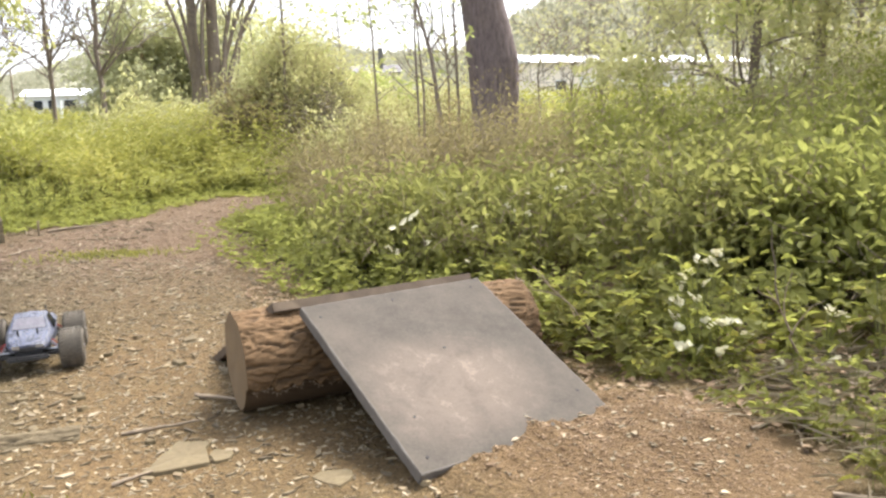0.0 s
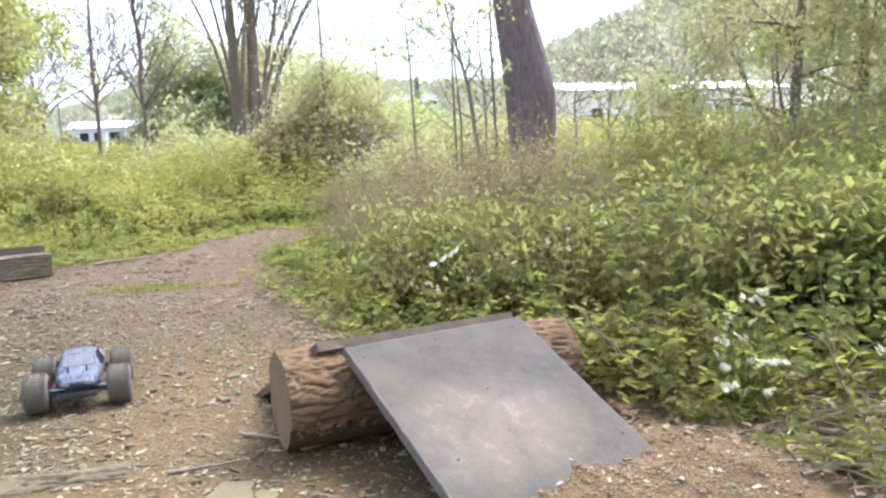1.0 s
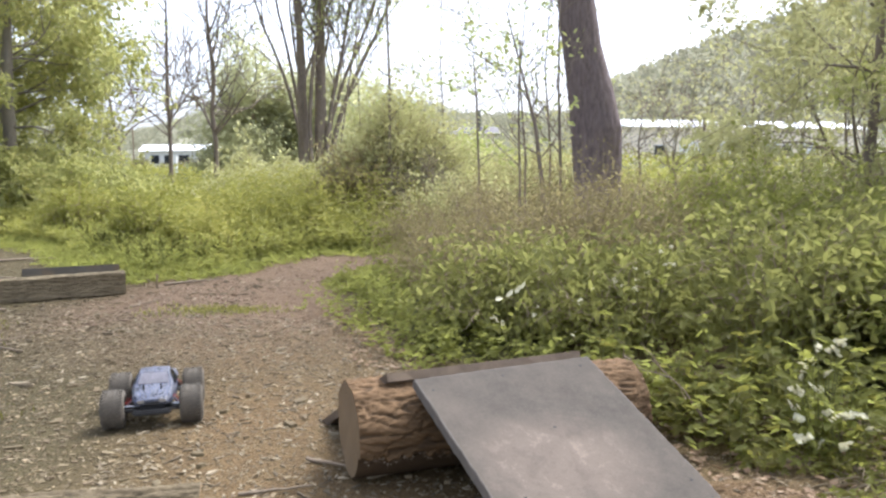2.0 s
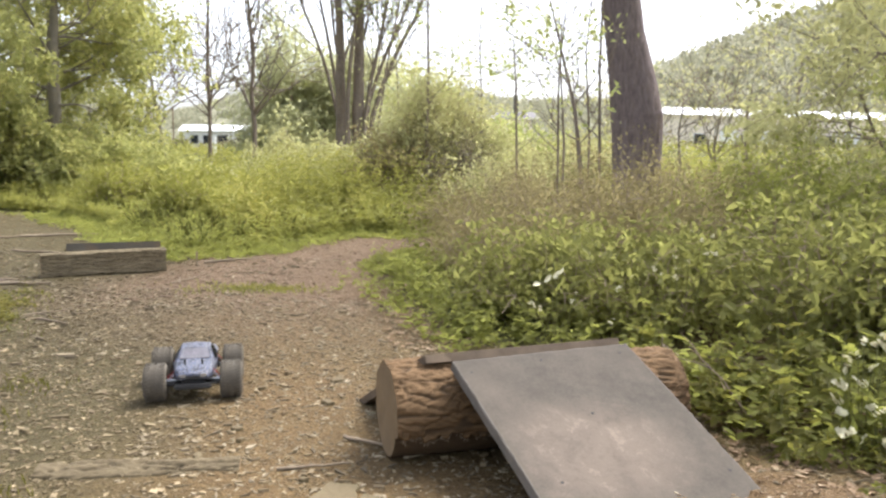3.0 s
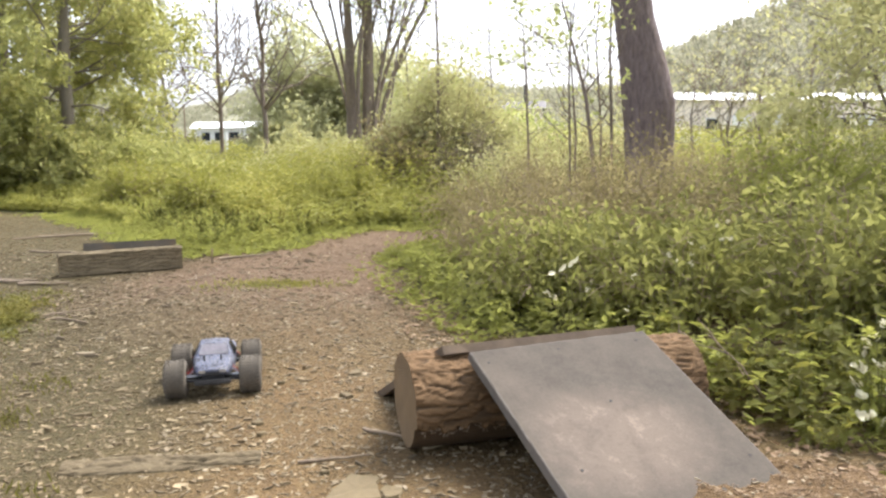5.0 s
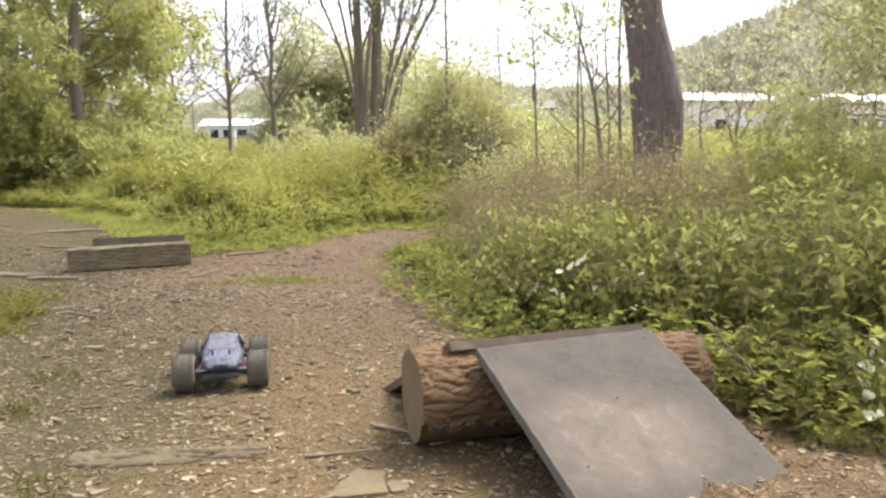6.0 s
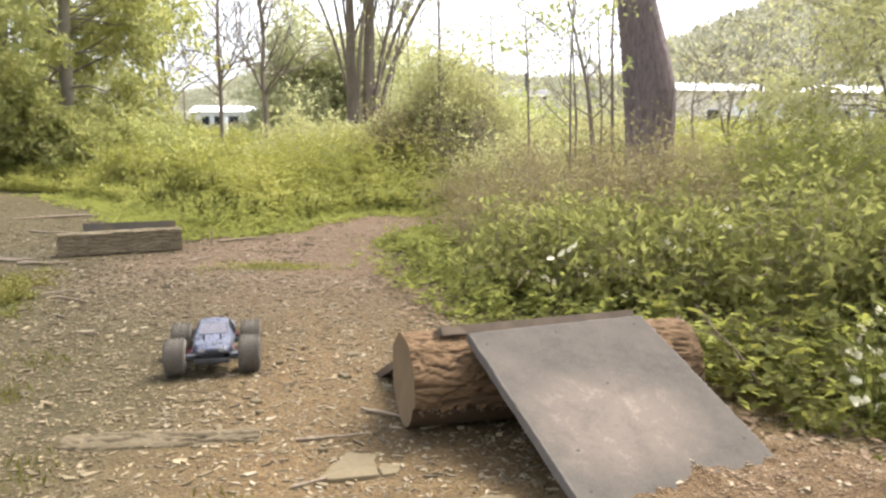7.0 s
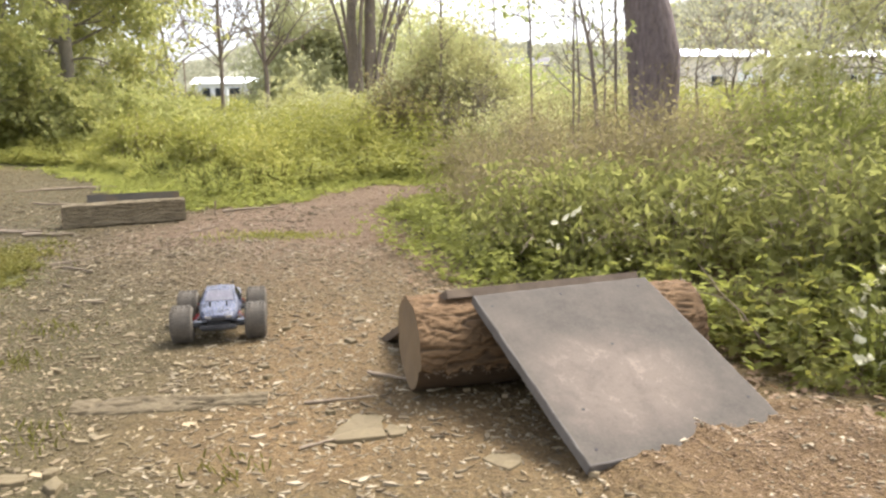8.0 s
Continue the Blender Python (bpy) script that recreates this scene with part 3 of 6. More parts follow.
def height(X, Y):
    X, Y = np.asarray(X, float), np.asarray(Y, float)
    d = np.hypot(X, Y - 2)
    near = 1 - sm(9, 18, d)
    z = 0.009 * waves(X, Y, 3, 2.0, 16.0, 14) * near
    z = z + 0.008 * waves(X, Y, 5, 20.0, 60.0, 14) * near
    z = z + mound(X, Y)
    z = z + 0.55 * sm(9, 45, Y) + 0.0012 * np.clip(Y - 45, 0, 500)
    z = z + 0.25 * waves(X, Y, 8, 0.05, 0.3, 6) * 0.08 * sm(12, 40, d)
    return z


def hz(x, y):
    return float(height(np.array([x]), np.array([y]))[0])


def build_ground():
    def axis(fine0, fine1, step, far0, far1):
        mid = np.arange(fine0, fine1 + 1e-6, step)
        lo, hi, g = [], [], step
        p = fine1
        while p < far1:
            g *= 1.12
            p += g
            hi.append(p)
        g, p = step, fine0
        while p > far0:
            g *= 1.12
            p -= g
            lo.append(p)
        return np.concatenate([lo[::-1], mid, hi])
    xs, ys = axis(-3.2, 1.8, 0.022, -1500, 1500), axis(1.0, 6.0, 0.022, -900, 2500)
    X, Y = np.meshgrid(xs, ys)
    Z = height(X, Y)
    nx, ny = len(xs), len(ys)
    i = np.arange(ny - 1)[:, None] * nx + np.arange(nx - 1)[None]
    F = np.stack([i, i + 1, i + nx + 1, i + nx], -1).reshape(-1, 4)
    me = fast_mesh("ground", np.stack([X, Y, Z], -1).reshape(-1, 3), F, True)
    edge = poly_mask(X, Y, BARE) + 0.12 * waves(X, Y, 11, 3, 14, 8)
    green = (1 - sm(-0.25, 0.2, edge)) * (1 - 0.7 * sm(-0.6, 0.1, X) * (1 - sm(6, 8, Y)))
    tuft = np.exp(-(((X + 2.3) / 0.28) ** 2 + ((Y - 5.05) / 0.16) ** 2)) * 0.3
    orange = sm(0.25, 0.75, np.exp(-(((X - 0.36) / 0.52) ** 2 + ((Y - 1.92) / 0.40) ** 2)) + 0.1 * waves(X, Y, 19, 8, 30, 8)) * 0.92
    # dull: olive earth at left, with shading to left, front and right painted in
    dull = sm(0.0, 1.0, (-0.9 - 0.42 * (Y - 1.8) - X) / 0.8 + 0.25 * waves(X, Y, 23, 2, 9, 8)) * (1 - sm(9.5, 12, Y)) * 0.85
    dull = np.maximum(dull, 0.9 * sm(0.62, 0.95, X + 0.06 * waves(X, Y, 29, 4, 20, 8)) * (1 - sm(6, 7, Y)))
    dull = np.maximum(dull, 0.9 * sm(0.0, 1.0, (1.84 - Y + 0.1 * waves(X, Y, 31, 4, 20, 8)) / 0.3) * sm(-0.35, -0.75, X))
    dull = np.maximum(dull, 0.7 * sm(1.5, 1.0, Y + 0.1 * waves(X, Y, 41, 2, 12, 8)))
    open_w = sm(1.7, 0.9, Y + 0.3 * waves(X, Y, 43, 2, 9, 8)) * (1 - sm(0.0, 0.6, mound(X, Y) / 0.05))
    dull = dull * (1 - open_w) + 0.8 * open_w
    red = 0.9 * sm(3.3, 5.2, Y + 0.3 * waves(X, Y, 37, 2, 9, 8)) * sm(-3.9, -2.9, X)
    col = np.zeros((nx * ny, 4), np.float32)
    col[:, 0], col[:, 1], col[:, 2], col[:, 3] = np.clip(green + tuft, 0, 1).ravel(), orange.ravel(), dull.ravel(), red.ravel()
    at = me.color_attributes.new("zone", "FLOAT_COLOR", "POINT")
    at.data.foreach_set("color", col.ravel())
    ob = part("ground", me, EARTH)
    return tagged(ob, "trodden brown earth path through green weeds", "ground", kind="structure")


build_ground()


def wooded_hill(name, crest, depth, foot, seed, label):
    """A wooded ridge far off: a slope up to the crest line, roughened by tree crowns."""
    rng = np.random.default_rng(seed)
    xs = np.array([c[0] for c in crest])
    zs = np.array([c[2] for c in crest])
    yc = np.array([c[1] for c in crest])
    u = np.linspace(xs[0], xs[-1], 150)
    v = np.linspace(0, 1, 60)
    U, Vv = np.meshgrid(u, v)
    top = np.interp(U, xs, zs)
    yy = np.interp(U, xs, yc)
    Z = foot + (top - foot) * Vv ** 0.8
    Y = yy - depth * (1 - Vv)
    k = len(u)
    i = np.arange(len(v) - 1)[:, None] * k + np.arange(k - 1)[None]
    F = np.stack([i, i + 1, i + k + 1, i + k], -1).reshape(-1, 4)
    hill = part(name, fast_mesh(name, np.stack([U, Y, Z], -1).reshape(-1, 3), F, True), LEAF_HILL_HAZE)
    tagged(hill, label, "hill", kind="structure")
    # crowns: heaps of large leaf clumps
    n = 4200
    cu, cv = rng.uniform(xs[0], xs[-1], n), rng.uniform(0.0, 1.0, n) ** 0.8
    top, yy = np.interp(cu, xs, zs), np.interp(cu, xs, yc)
    cz, cy = foot + (top - foot) * cv ** 0.8, yy - depth * (1 - cv)
    per = 22
    size = rng.uniform(1.6, 3.4, n)
    off = unit(rng.normal(size=(n, per, 3))) * size[:, None, None] * rng.uniform(0.5, 1, (n, per, 1))
    C = np.stack([cu, cy, cz + 1.5], -1)[:, None] + off * np.array([1, 1, 1.15])
    D = rng.normal(size=(n * per, 3))
    N = unit(off.reshape(-1, 3)) + 0.4 * rng.normal(size=(n * per, 3))
    L = rng.uniform(0.9, 1.9, n * per)
    crowns = part("canopy", leaf_mesh("canopy", C.reshape(-1, 3), D, N, L, L * 0.8), LEAF_HILL_HAZE, hill)
    tagged(crowns, kind="stuff")
    return hill


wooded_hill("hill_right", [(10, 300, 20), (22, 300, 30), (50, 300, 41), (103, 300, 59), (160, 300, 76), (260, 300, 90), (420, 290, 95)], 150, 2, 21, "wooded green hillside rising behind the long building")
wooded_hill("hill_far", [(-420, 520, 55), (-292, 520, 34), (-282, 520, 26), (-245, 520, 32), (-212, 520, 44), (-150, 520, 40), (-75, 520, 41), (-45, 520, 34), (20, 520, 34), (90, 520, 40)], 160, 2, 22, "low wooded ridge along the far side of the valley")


# ---------------------------------------------------------------- jumps: logs and boards
def log_thing(name, m, length, r0, r1, bark, seed, label, ridge=0.006, squash=1.0, nu=120, nv=110, split=None, sway=1.0, peeled=None, ridged=False):
    """A sawn log along its own x axis, furrowed bark outside, cut faces at the ends."""
    rng = np.random.default_rng(seed)
    u = np.linspace(0, length, nu)
    a = np.linspace(0, 2 * np.pi, nv, endpoint=False)
    U, A = np.meshgrid(u, a, indexing="ij")
    # plates of bark: the nearest of many stretched random seeds; furrows where two are as near
    k = int(360 * length * (r0 / 0.15) ** 2)
    su, sa = rng.uniform(-0.05, length + 0.05, k), rng.uniform(0, 2 * np.pi, k)
    lift = rng.uniform(-1, 1, k)
    wob = sway * (0.03 * np.sin(U * 31 + 3 * A) + 0.012 * np.sin(U * 67 - 5 * A))
    d1, d2, tier = np.full(U.shape, 9.0), np.full(U.shape, 9.0), np.zeros(U.shape)
    for x, t, li in zip(su, sa, lift):
        da = np.abs((A + wob - t + np.pi) % (2 * np.pi) - np.pi)
        d = np.hypot((U - x) * (0.3 if ridged else 0.16), da * r0)
        d2 = np.minimum(d2, np.maximum(d1, d))
        tier = np.where(d < d1, li, tier)
        d1 = np.minimum(d1, d)
    gap = np.clip((d2 - d1) / (0.007 if ridged else 0.005), 0, 1)
    if ridged:                        # long broken furrows along the grain, over the plates
        def grain(lo, hi, run, count):
            g = np.zeros(U.shape)
            for _ in range(count):
                g += np.sin(rng.integers(lo, hi) * A + rng.normal() * run * U + rng.uniform(0, 6.28))
            return g / math.sqrt(count / 2)
        n1, n2, n3 = grain(5, 20, 11, 12), grain(2, 9, 30, 8), grain(20, 44, 40, 8)
        gap = np.minimum(0.35 + 0.65 * gap, 1 - np.exp(-(n1 / 0.3) ** 2) * sm(-0.6, 0.3, n2))
        gap = np.minimum(gap, 1 - 0.7 * np.exp(-(n3 / 0.35) ** 2) * sm(0.2, 1.0, -n2))
        tier = 0.6 * tier + 0.5 * np.tanh(n1) + 0.2 * n3
    R = (r0 + (r1 - r0) * U / length) * (1 + 0.03 * np.sin(2 * A + 1.0) + 0.02 * np.sin(3 * A + U * 2))
    R = R - ridge * (1 - gap) ** 1.2 + 0.45 * ridge * tier + 0.12 * ridge * np.sin(U * 160 + 9 * np.sin(A * 7))
    bared_shade = np.zeros(U.shape)
    if peeled:                        # the bark has come away along the underside, leaving a ragged edge
        lo, hi, deep = peeled
        ragged = 0.05 * np.sin(U * 47) + 0.04 * np.sin(U * 113 + 1) + 0.03 * np.sin(U * 211)
        bared_shade = sm(lo - 0.03, lo + 0.03, A + ragged) * (1 - sm(hi - 0.05, hi + 0.05, A))
        R = R * (1 - bared_shade) + bared_shade * (r0 + (r1 - r0) * U / length - deep + 0.002 * np.sin(A * 60 + 5 * np.sin(U * 9)))
    V = np.stack([U, R * np.cos(A), R * np.sin(A) * squash], -1)
    if split:                         # one side riven flat, along the grain
        V[..., 1] = np.maximum(V[..., 1], -split + 0.0012 * np.sin(V[..., 2] * 210 + 6 * np.sin(U * 5) + 3 * np.sin(U * 17)) + 0.25 * (R - r0))
    i = np.arange(nu - 1)[:, None] * nv + np.arange(nv)[None]
    jn = np.arange(nu - 1)[:, None] * nv + (np.arange(nv)[None] + 1) % nv
    F = np.stack([i, jn, jn + nv, i + nv], -1).reshape(-1, 4)
    me = fast_mesh("bark", V.reshape(-1, 3), F[:, ::-1], True)
    at = me.attributes.new("furrow", "FLOAT", "POINT")
    # peeled underside set dark: shade under the log put into the colour
    at.data.foreach_set("value", np.maximum(np.clip(0.8 - gap * 1.25, 0, 1), 0.75 * bared_shade).astype(np.float32).ravel())
    t = thing(name, m, label, "log")
    part("bark", me, bark, t)
    for end, rr in ((0.0, 0), (length, nu - 1)):
        bm = bmesh.new()
        ring = [bm.verts.new((end, *(V[rr, j, 1:] * 0.985))) for j in range(nv)]
        inner = [bm.verts.new((end, *(V[rr, j, 1:] * 0.55))) for j in range(nv)]
        mid = bm.verts.new((end + (-0.001 if end == 0 else 0.001), 0, 0))
        for j in range(nv):
            jn2 = (j + 1) % nv
            bm.faces.new((ring[j], ring[jn2], inner[jn2], inner[j]))
            bm.faces.new((inner[j], inner[jn2], mid))
        bmesh.ops.recalc_face_normals(bm, faces=bm.faces)
        part("cut_face", bm, CUT, t, "weathered sawn end grain")
    if peeled:                        # pale torn fibres hanging from the bark's edge
        n = 110
        fu = length * rng.uniform(0.02, 0.42, n)
        fa = peeled[0] - 0.05 * np.sin(fu * 47) - 0.04 * np.sin(fu * 113 + 1) - 0.03 * np.sin(fu * 211) + rng.normal(size=n) * 0.02
        fr = r0 + (r1 - r0) * fu / length - 0.004
        C = np.stack([fu, fr * np.cos(fa), fr * np.sin(fa) * squash], -1)
        D = np.stack([rng.normal(size=n) * 0.7, np.cos(fa) * 0.4 - 0.1, -np.ones(n) * 0.7 + rng.normal(size=n) * 0.3], -1)
        N = np.stack([np.zeros(n), np.cos(fa), np.sin(fa)], -1) + rng.normal(size=(n, 3)) * 0.3
        L = rng.uniform(0.005, 0.013, n)
        tagged(part("torn_bark", leaf_mesh("torn_bark", C, D, N, L, L * 0.35, 2), FIBRE, t, "pale torn fibres along the bark's edge"), kind="stuff")
    return t


def board_bm(w, h, thick, seed):
    """A board with worn edges and slightly broken corners."""
    rng = random.Random(seed)
    bm = bmesh.new()
    bmesh.ops.create_grid(bm, x_segments=24, y_segments=24, size=0.5)
    bmesh.ops.scale(bm, vec=(w, h, 1), verts=bm.verts)
    ext = bmesh.ops.extrude_face_region(bm, geom=bm.faces[:])
    low = [v for v in ext["geom"] if isinstance(v, bmesh.types.BMVert)]
    bmesh.ops.translate(bm, vec=(0, 0, -thick), verts=low)
    bmesh.ops.recalc_face_normals(bm, faces=bm.faces)
    sharp = [e for e in bm.edges if len(e.link_faces) == 2 and e.calc_face_angle(0) > 1.0]
    for v in {v for e in sharp for v in e.verts}:
        v.co.x += rng.uniform(-0.0012, 0.0012)
        v.co.y += rng.uniform(-0.0012, 0.0012)
    for v in bm.verts:
        v.co.z += 0.001 * math.sin(v.co.x * 6 + 1) * math.cos(v.co.y * 5)
    bmesh.ops.bevel(bm, geom=sharp, offset=0.002, segments=2, affect="EDGES")
    for f in bm.faces:
        f.smooth = False
    return bm


def board_pose(bl, br, tl, w, h):
    """Pose of a board's middle from three corners of its upper face."""
    bl, br, tl = Vector(bl), Vector(br), Vector(tl)
    x = (br - bl).normalized()
    z = x.cross(tl - bl).normalized()
    y = z.cross(x)
    m = Matrix((x, y, z)).transposed().to_4x4()
    m.translation = bl + x * (w / 2) + y * (h / 2)
    return m


# the near jump: the log lies slightly askew under the two boards
E_X, E_Y = 0.8988, 0.4384            # the way that the near log lies
AX0 = (-0.715, 2.295)              # the middle of its near end


def on_log(s, z, back=0.0):
    return (AX0[0] + s * E_X - back * E_Y, AX0[1] + s * E_Y + back * E_X, z)


log_thing("log", pose(*on_log(0, 0.146), 0, 0.5, math.degrees(math.atan2(E_Y, E_X))), 0.92, 0.150, 0.144, BARK_PINE, 4, "thick pine log with furrowed orange bark lying on the earth", ridge=0.009, nu=260, nv=240, peeled=(3.46, 5.6, 0.018), ridged=True)
ramp_board = part("ramp_board", board_bm(0.61, 0.655, 0.03, 1), BOARD, m=board_pose((-0.175, 1.786, 0.038), (0.322, 2.139, 0.031), (-0.518, 2.274, 0.31), 0.61, 0.655))
for _x, _y in ((-0.262, -0.285), (-0.222, -0.16), (0.275, -0.29), (0.262, -0.22), (-0.27, 0.27), (0.0, 0.05), (0.25, 0.285), (-0.03, 0.29)):
    part("screw_hole", cyl_bm(0.0042, 0.0016, 10, at=(_x, _y, 0.0004 + 0.001 * math.sin(_x * 6 + 1) * math.cos(_y * 5))), SCREW, ramp_board, "small dark screw hole")
tagged(ramp_board, "smooth grey square board leaning on the log as a ramp", "ramp")
landing = part("landing_board", board_bm(0.675, 0.69, 0.028, 2), BOARD_DUSTY, m=board_pose((-0.603, 2.303, 0.317), (-0.08, 2.652, 0.309), (-0.937, 2.779, 0.026), 0.675, 0.69))
tagged(landing, "dark dusty board sloping down behind the log", "ramp")

# an old log sunk in the earth
log_thing("log", pose(-1.64, 2.0, -0.046, 0, 0, 20), 0.55, 0.080, 0.070, BARK_WORN, 15, "weathered log half sunk in the trodden earth", ridge=0.013, squash=0.9, nu=120, nv=80)

# the far jump
_a, _b = Vector((-3.96, 5.18, 0)), Vector((-3.31, 5.71, 0))
_d = (_b - _a).normalized()
_c = _a + Vector((-_d.y, _d.x, 0)) * 0.045
log_thing("log", pose(_c.x, _c.y, 0.085, 0, 0, math.degrees(math.atan2(_d.y, _d.x))), 0.86, 0.098, 0.098, BARK_GREY, 9, "split grey-brown log with long bark ridges on the path", ridge=0.009, squash=0.95, nu=150, nv=110, split=0.05)
_m = Matrix.Translation((-3.66, 5.60, 0.235)) @ pose(0, 0, 0, 0, 0, 30) @ pose(0, 0, 0, -16, 0, 0)
far_board = part("ramp_board", board_bm(0.66, 0.75, 0.055, 3), BOARD_DARK, m=_m @ pose(0.012, 0.375, -0.012))
tagged(far_board, "dark board resting on the split log and sloping away", "ramp")


# ---------------------------------------------------------------- model truck
def wheel_parts(truck, x, y, r=0.068, w=0.08):
    """A fat knobbly tyre with its rim, hub nut and spokes."""
    side = 1 if y > 0 else -1
    bm = bmesh.new()
    prof = [(-0.5, 0.62), (-0.5, 0.80), (-0.44, 0.93), (-0.30, 0.985), (0, 1.0), (0.30, 0.985), (0.44, 0.93), (0.5, 0.80), (0.5, 0.62), (0.3, 0.58), (-0.3, 0.58)]
    seg = 40
    rings = []
    for k in range(seg):
        a = 2 * math.pi * k / seg
        rings.append([bm.verts.new((rr * r * math.cos(a), q * w, rr * r * math.sin(a))) for q, rr in prof])
    for k in range(seg):
        p, q = rings[k], rings[(k + 1) % seg]
        for j in range(len(prof)):
            jn = (j + 1) % len(prof)
            f = bm.faces.new((p[j], p[jn], q[jn], q[j]))
            f.smooth = True
    for k in range(34):               # tread blocks in three rows
        a = 2 * math.pi * k / 34
        for q, da, ww in ((-0.3, 0.06, 0.26), (0.0, 0.0, 0.2), (0.3, 0.06, 0.26)):
            m = Matrix.Rotation(-(a + da), 4, "Y") @ Matrix.Translation((r * 0.995, q * w, 0)) @ Matrix.Rotation(0.35 if q else 0, 4, "X")
            bmesh.ops.create_cube(bm, size=1, matrix=m @ Matrix.Diagonal((0.0035, ww * w, 0.006, 1)))
    bmesh.ops.recalc_face_normals(bm, faces=bm.faces)
    tyre = part("tyre", bm, RUBBER, truck, "fat dusty black knobbly tyre", pose(x, y, r))
    bm = bmesh.new()
    for j in range(5):
        a = 2 * math.pi * j / 5
        m = Matrix.Rotation(-a, 4, "Y") @ Matrix.Translation((r * 0.33, side * w * 0.36, 0))
        bmesh.ops.create_cube(bm, size=1, matrix=m @ Matrix.Diagonal((r * 0.5, 0.006, r * 0.16, 1)))
    c = cyl_bm(r * 0.6, w * 0.5, 28, "Y")
    tmp = bpy.data.meshes.new("rim")
    c.to_mesh(tmp)
    c.free()
    bm.from_mesh(tmp)
    bpy.data.meshes.remove(tmp)
    part("rim", bm, PLASTIC, tyre, "black five-spoke plastic rim")
    part("hub_nut", cyl_bm(0.006, 0.014, 6, "Y", at=(0, side * w * 0.4, 0)), METAL, tyre, "small bright steel nut")
    return tyre


def loft_bm(sections):
    """A closed shell through cross-sections: each a list of points."""
    bm = bmesh.new()
    rows = [[bm.verts.new(p) for p in s] for s in sections]
    for a, b in zip(rows, rows[1:]):
        for j in range(len(a)):
            jn = (j + 1) % len(a)
            bm.faces.new((a[j], a[jn], b[jn], b[j]))
    bm.faces.new(rows[0][::-1])
    bm.faces.new(rows[-1])
    bmesh.ops.recalc_face_normals(bm, faces=bm.faces)
    bmesh.ops.bevel(bm, geom=bm.edges[:], offset=0.0025, segments=1, affect="EDGES")
    return bm


def body_section(x, half_low, half_top, z_low, z_mid, z_top):
    x, z_low, z_mid, z_top = x * 0.92, z_low * 0.88, z_mid * 0.86, z_top * 0.84
    half_low, half_top = half_low * 1.0, half_top * 1.04
    return [(x, -half_low, z_low), (x, half_low, z_low), (x, half_low * 1.03, z_mid), (x, half_top, z_top), (x, 0, z_top + 0.004), (x, -half_top, z_top), (x, -half_low * 1.03, z_mid)]


def model_truck(m):
    t = thing("model_truck", m, "small remote-controlled monster truck with dark blue shell and fat tyres", "toy truck")
    # shell: bonnet, cab and bed, one after the other along x (forward)
    part("body_shell", loft_bm([
        body_section(0.195, 0.050, 0.040, 0.098, 0.112, 0.122),
        body_section(0.165, 0.066, 0.056, 0.094, 0.122, 0.140),
        body_section(0.085, 0.072, 0.062, 0.090, 0.130, 0.158),
        body_section(0.020, 0.076, 0.050, 0.090, 0.140, 0.196),
        body_section(-0.055, 0.076, 0.050, 0.090, 0.142, 0.201),
        body_section(-0.085, 0.074, 0.056, 0.092, 0.140, 0.168),
        body_section(-0.170, 0.072, 0.062, 0.100, 0.140, 0.160),
        body_section(-0.190, 0.068, 0.060, 0.112, 0.142, 0.156)]), LIVERY, t, "dark blue and grey shell with worn silver streaks")
    def pane(name, pts, film=GLASS_DARK, label="smoked dark window"):
        bm = bmesh.new()
        f = bm.faces.new([bm.verts.new((px * 0.92, py, pz * 0.848)) for px, py, pz in pts])
        bmesh.ops.solidify(bm, geom=[f], thickness=0.0015)
        part(name, bm, film, t, label)
    pane("windscreen", [(0.083, -0.053, 0.1635), (0.083, 0.053, 0.1635), (0.030, 0.045, 0.1965), (0.030, -0.045, 0.1965)], SCREEN_REFLECTION, "windscreen with a pale reflection painted in")
    for s in (-1, 1):
        pane("side_window", [(0.055, s * 0.0775, 0.146), (-0.055, s * 0.0788, 0.148), (-0.05, s * 0.0575, 0.195), (0.015, s * 0.0575, 0.192)])
        part("headlight", box_bm(0.006, 0.026, 0.012, 0.002, (0.1775, s * 0.036, 0.098)), METAL, t, "small silver headlight")
        part("tail_light", box_bm(0.004, 0.016, 0.014, 0.001, (-0.1765, s * 0.050, 0.116)), RED_PLASTIC, t, "red tail light")
        part("side_rail", rod_bm((0.09, s * 0.062, 0.072), (-0.09, s * 0.062, 0.072), 0.006), PLASTIC, t)
    part("grille", box_bm(0.004, 0.05, 0.012, 0.001, (0.1805, 0, 0.092)), PLASTIC, t, "black front grille")
    part("chassis", box_bm(0.33, 0.085, 0.034, 0.006, (0, 0, 0.068)), PLASTIC, t, "black plastic chassis tub")
    part("front_bumper", box_bm(0.024, 0.13, 0.016, 0.005, (0.19, 0, 0.062)), PLASTIC, t)
    part("rear_bumper", box_bm(0.02, 0.11, 0.014, 0.004, (-0.19, 0, 0.066)), PLASTIC, t)
    for x in (0.128, -0.128):
        part("gearbox", box_bm(0.06, 0.05, 0.05, 0.01, (x, 0, 0.07)), PLASTIC, t)
        part("shock_tower", box_bm(0.006, 0.10, 0.046, 0.003, (x * 0.86, 0, 0.093)), PLASTIC, t)
        for s in (-1, 1):
            part("suspension_arm", box_bm(0.05, 0.075, 0.009, 0.003, (x, s * 0.078, 0.060)), PLASTIC, t)
            part("drive_shaft", rod_bm((x, s * 0.02, 0.072), (x, s * 0.127, 0.072), 0.004), METAL, t, "bright steel shaft")
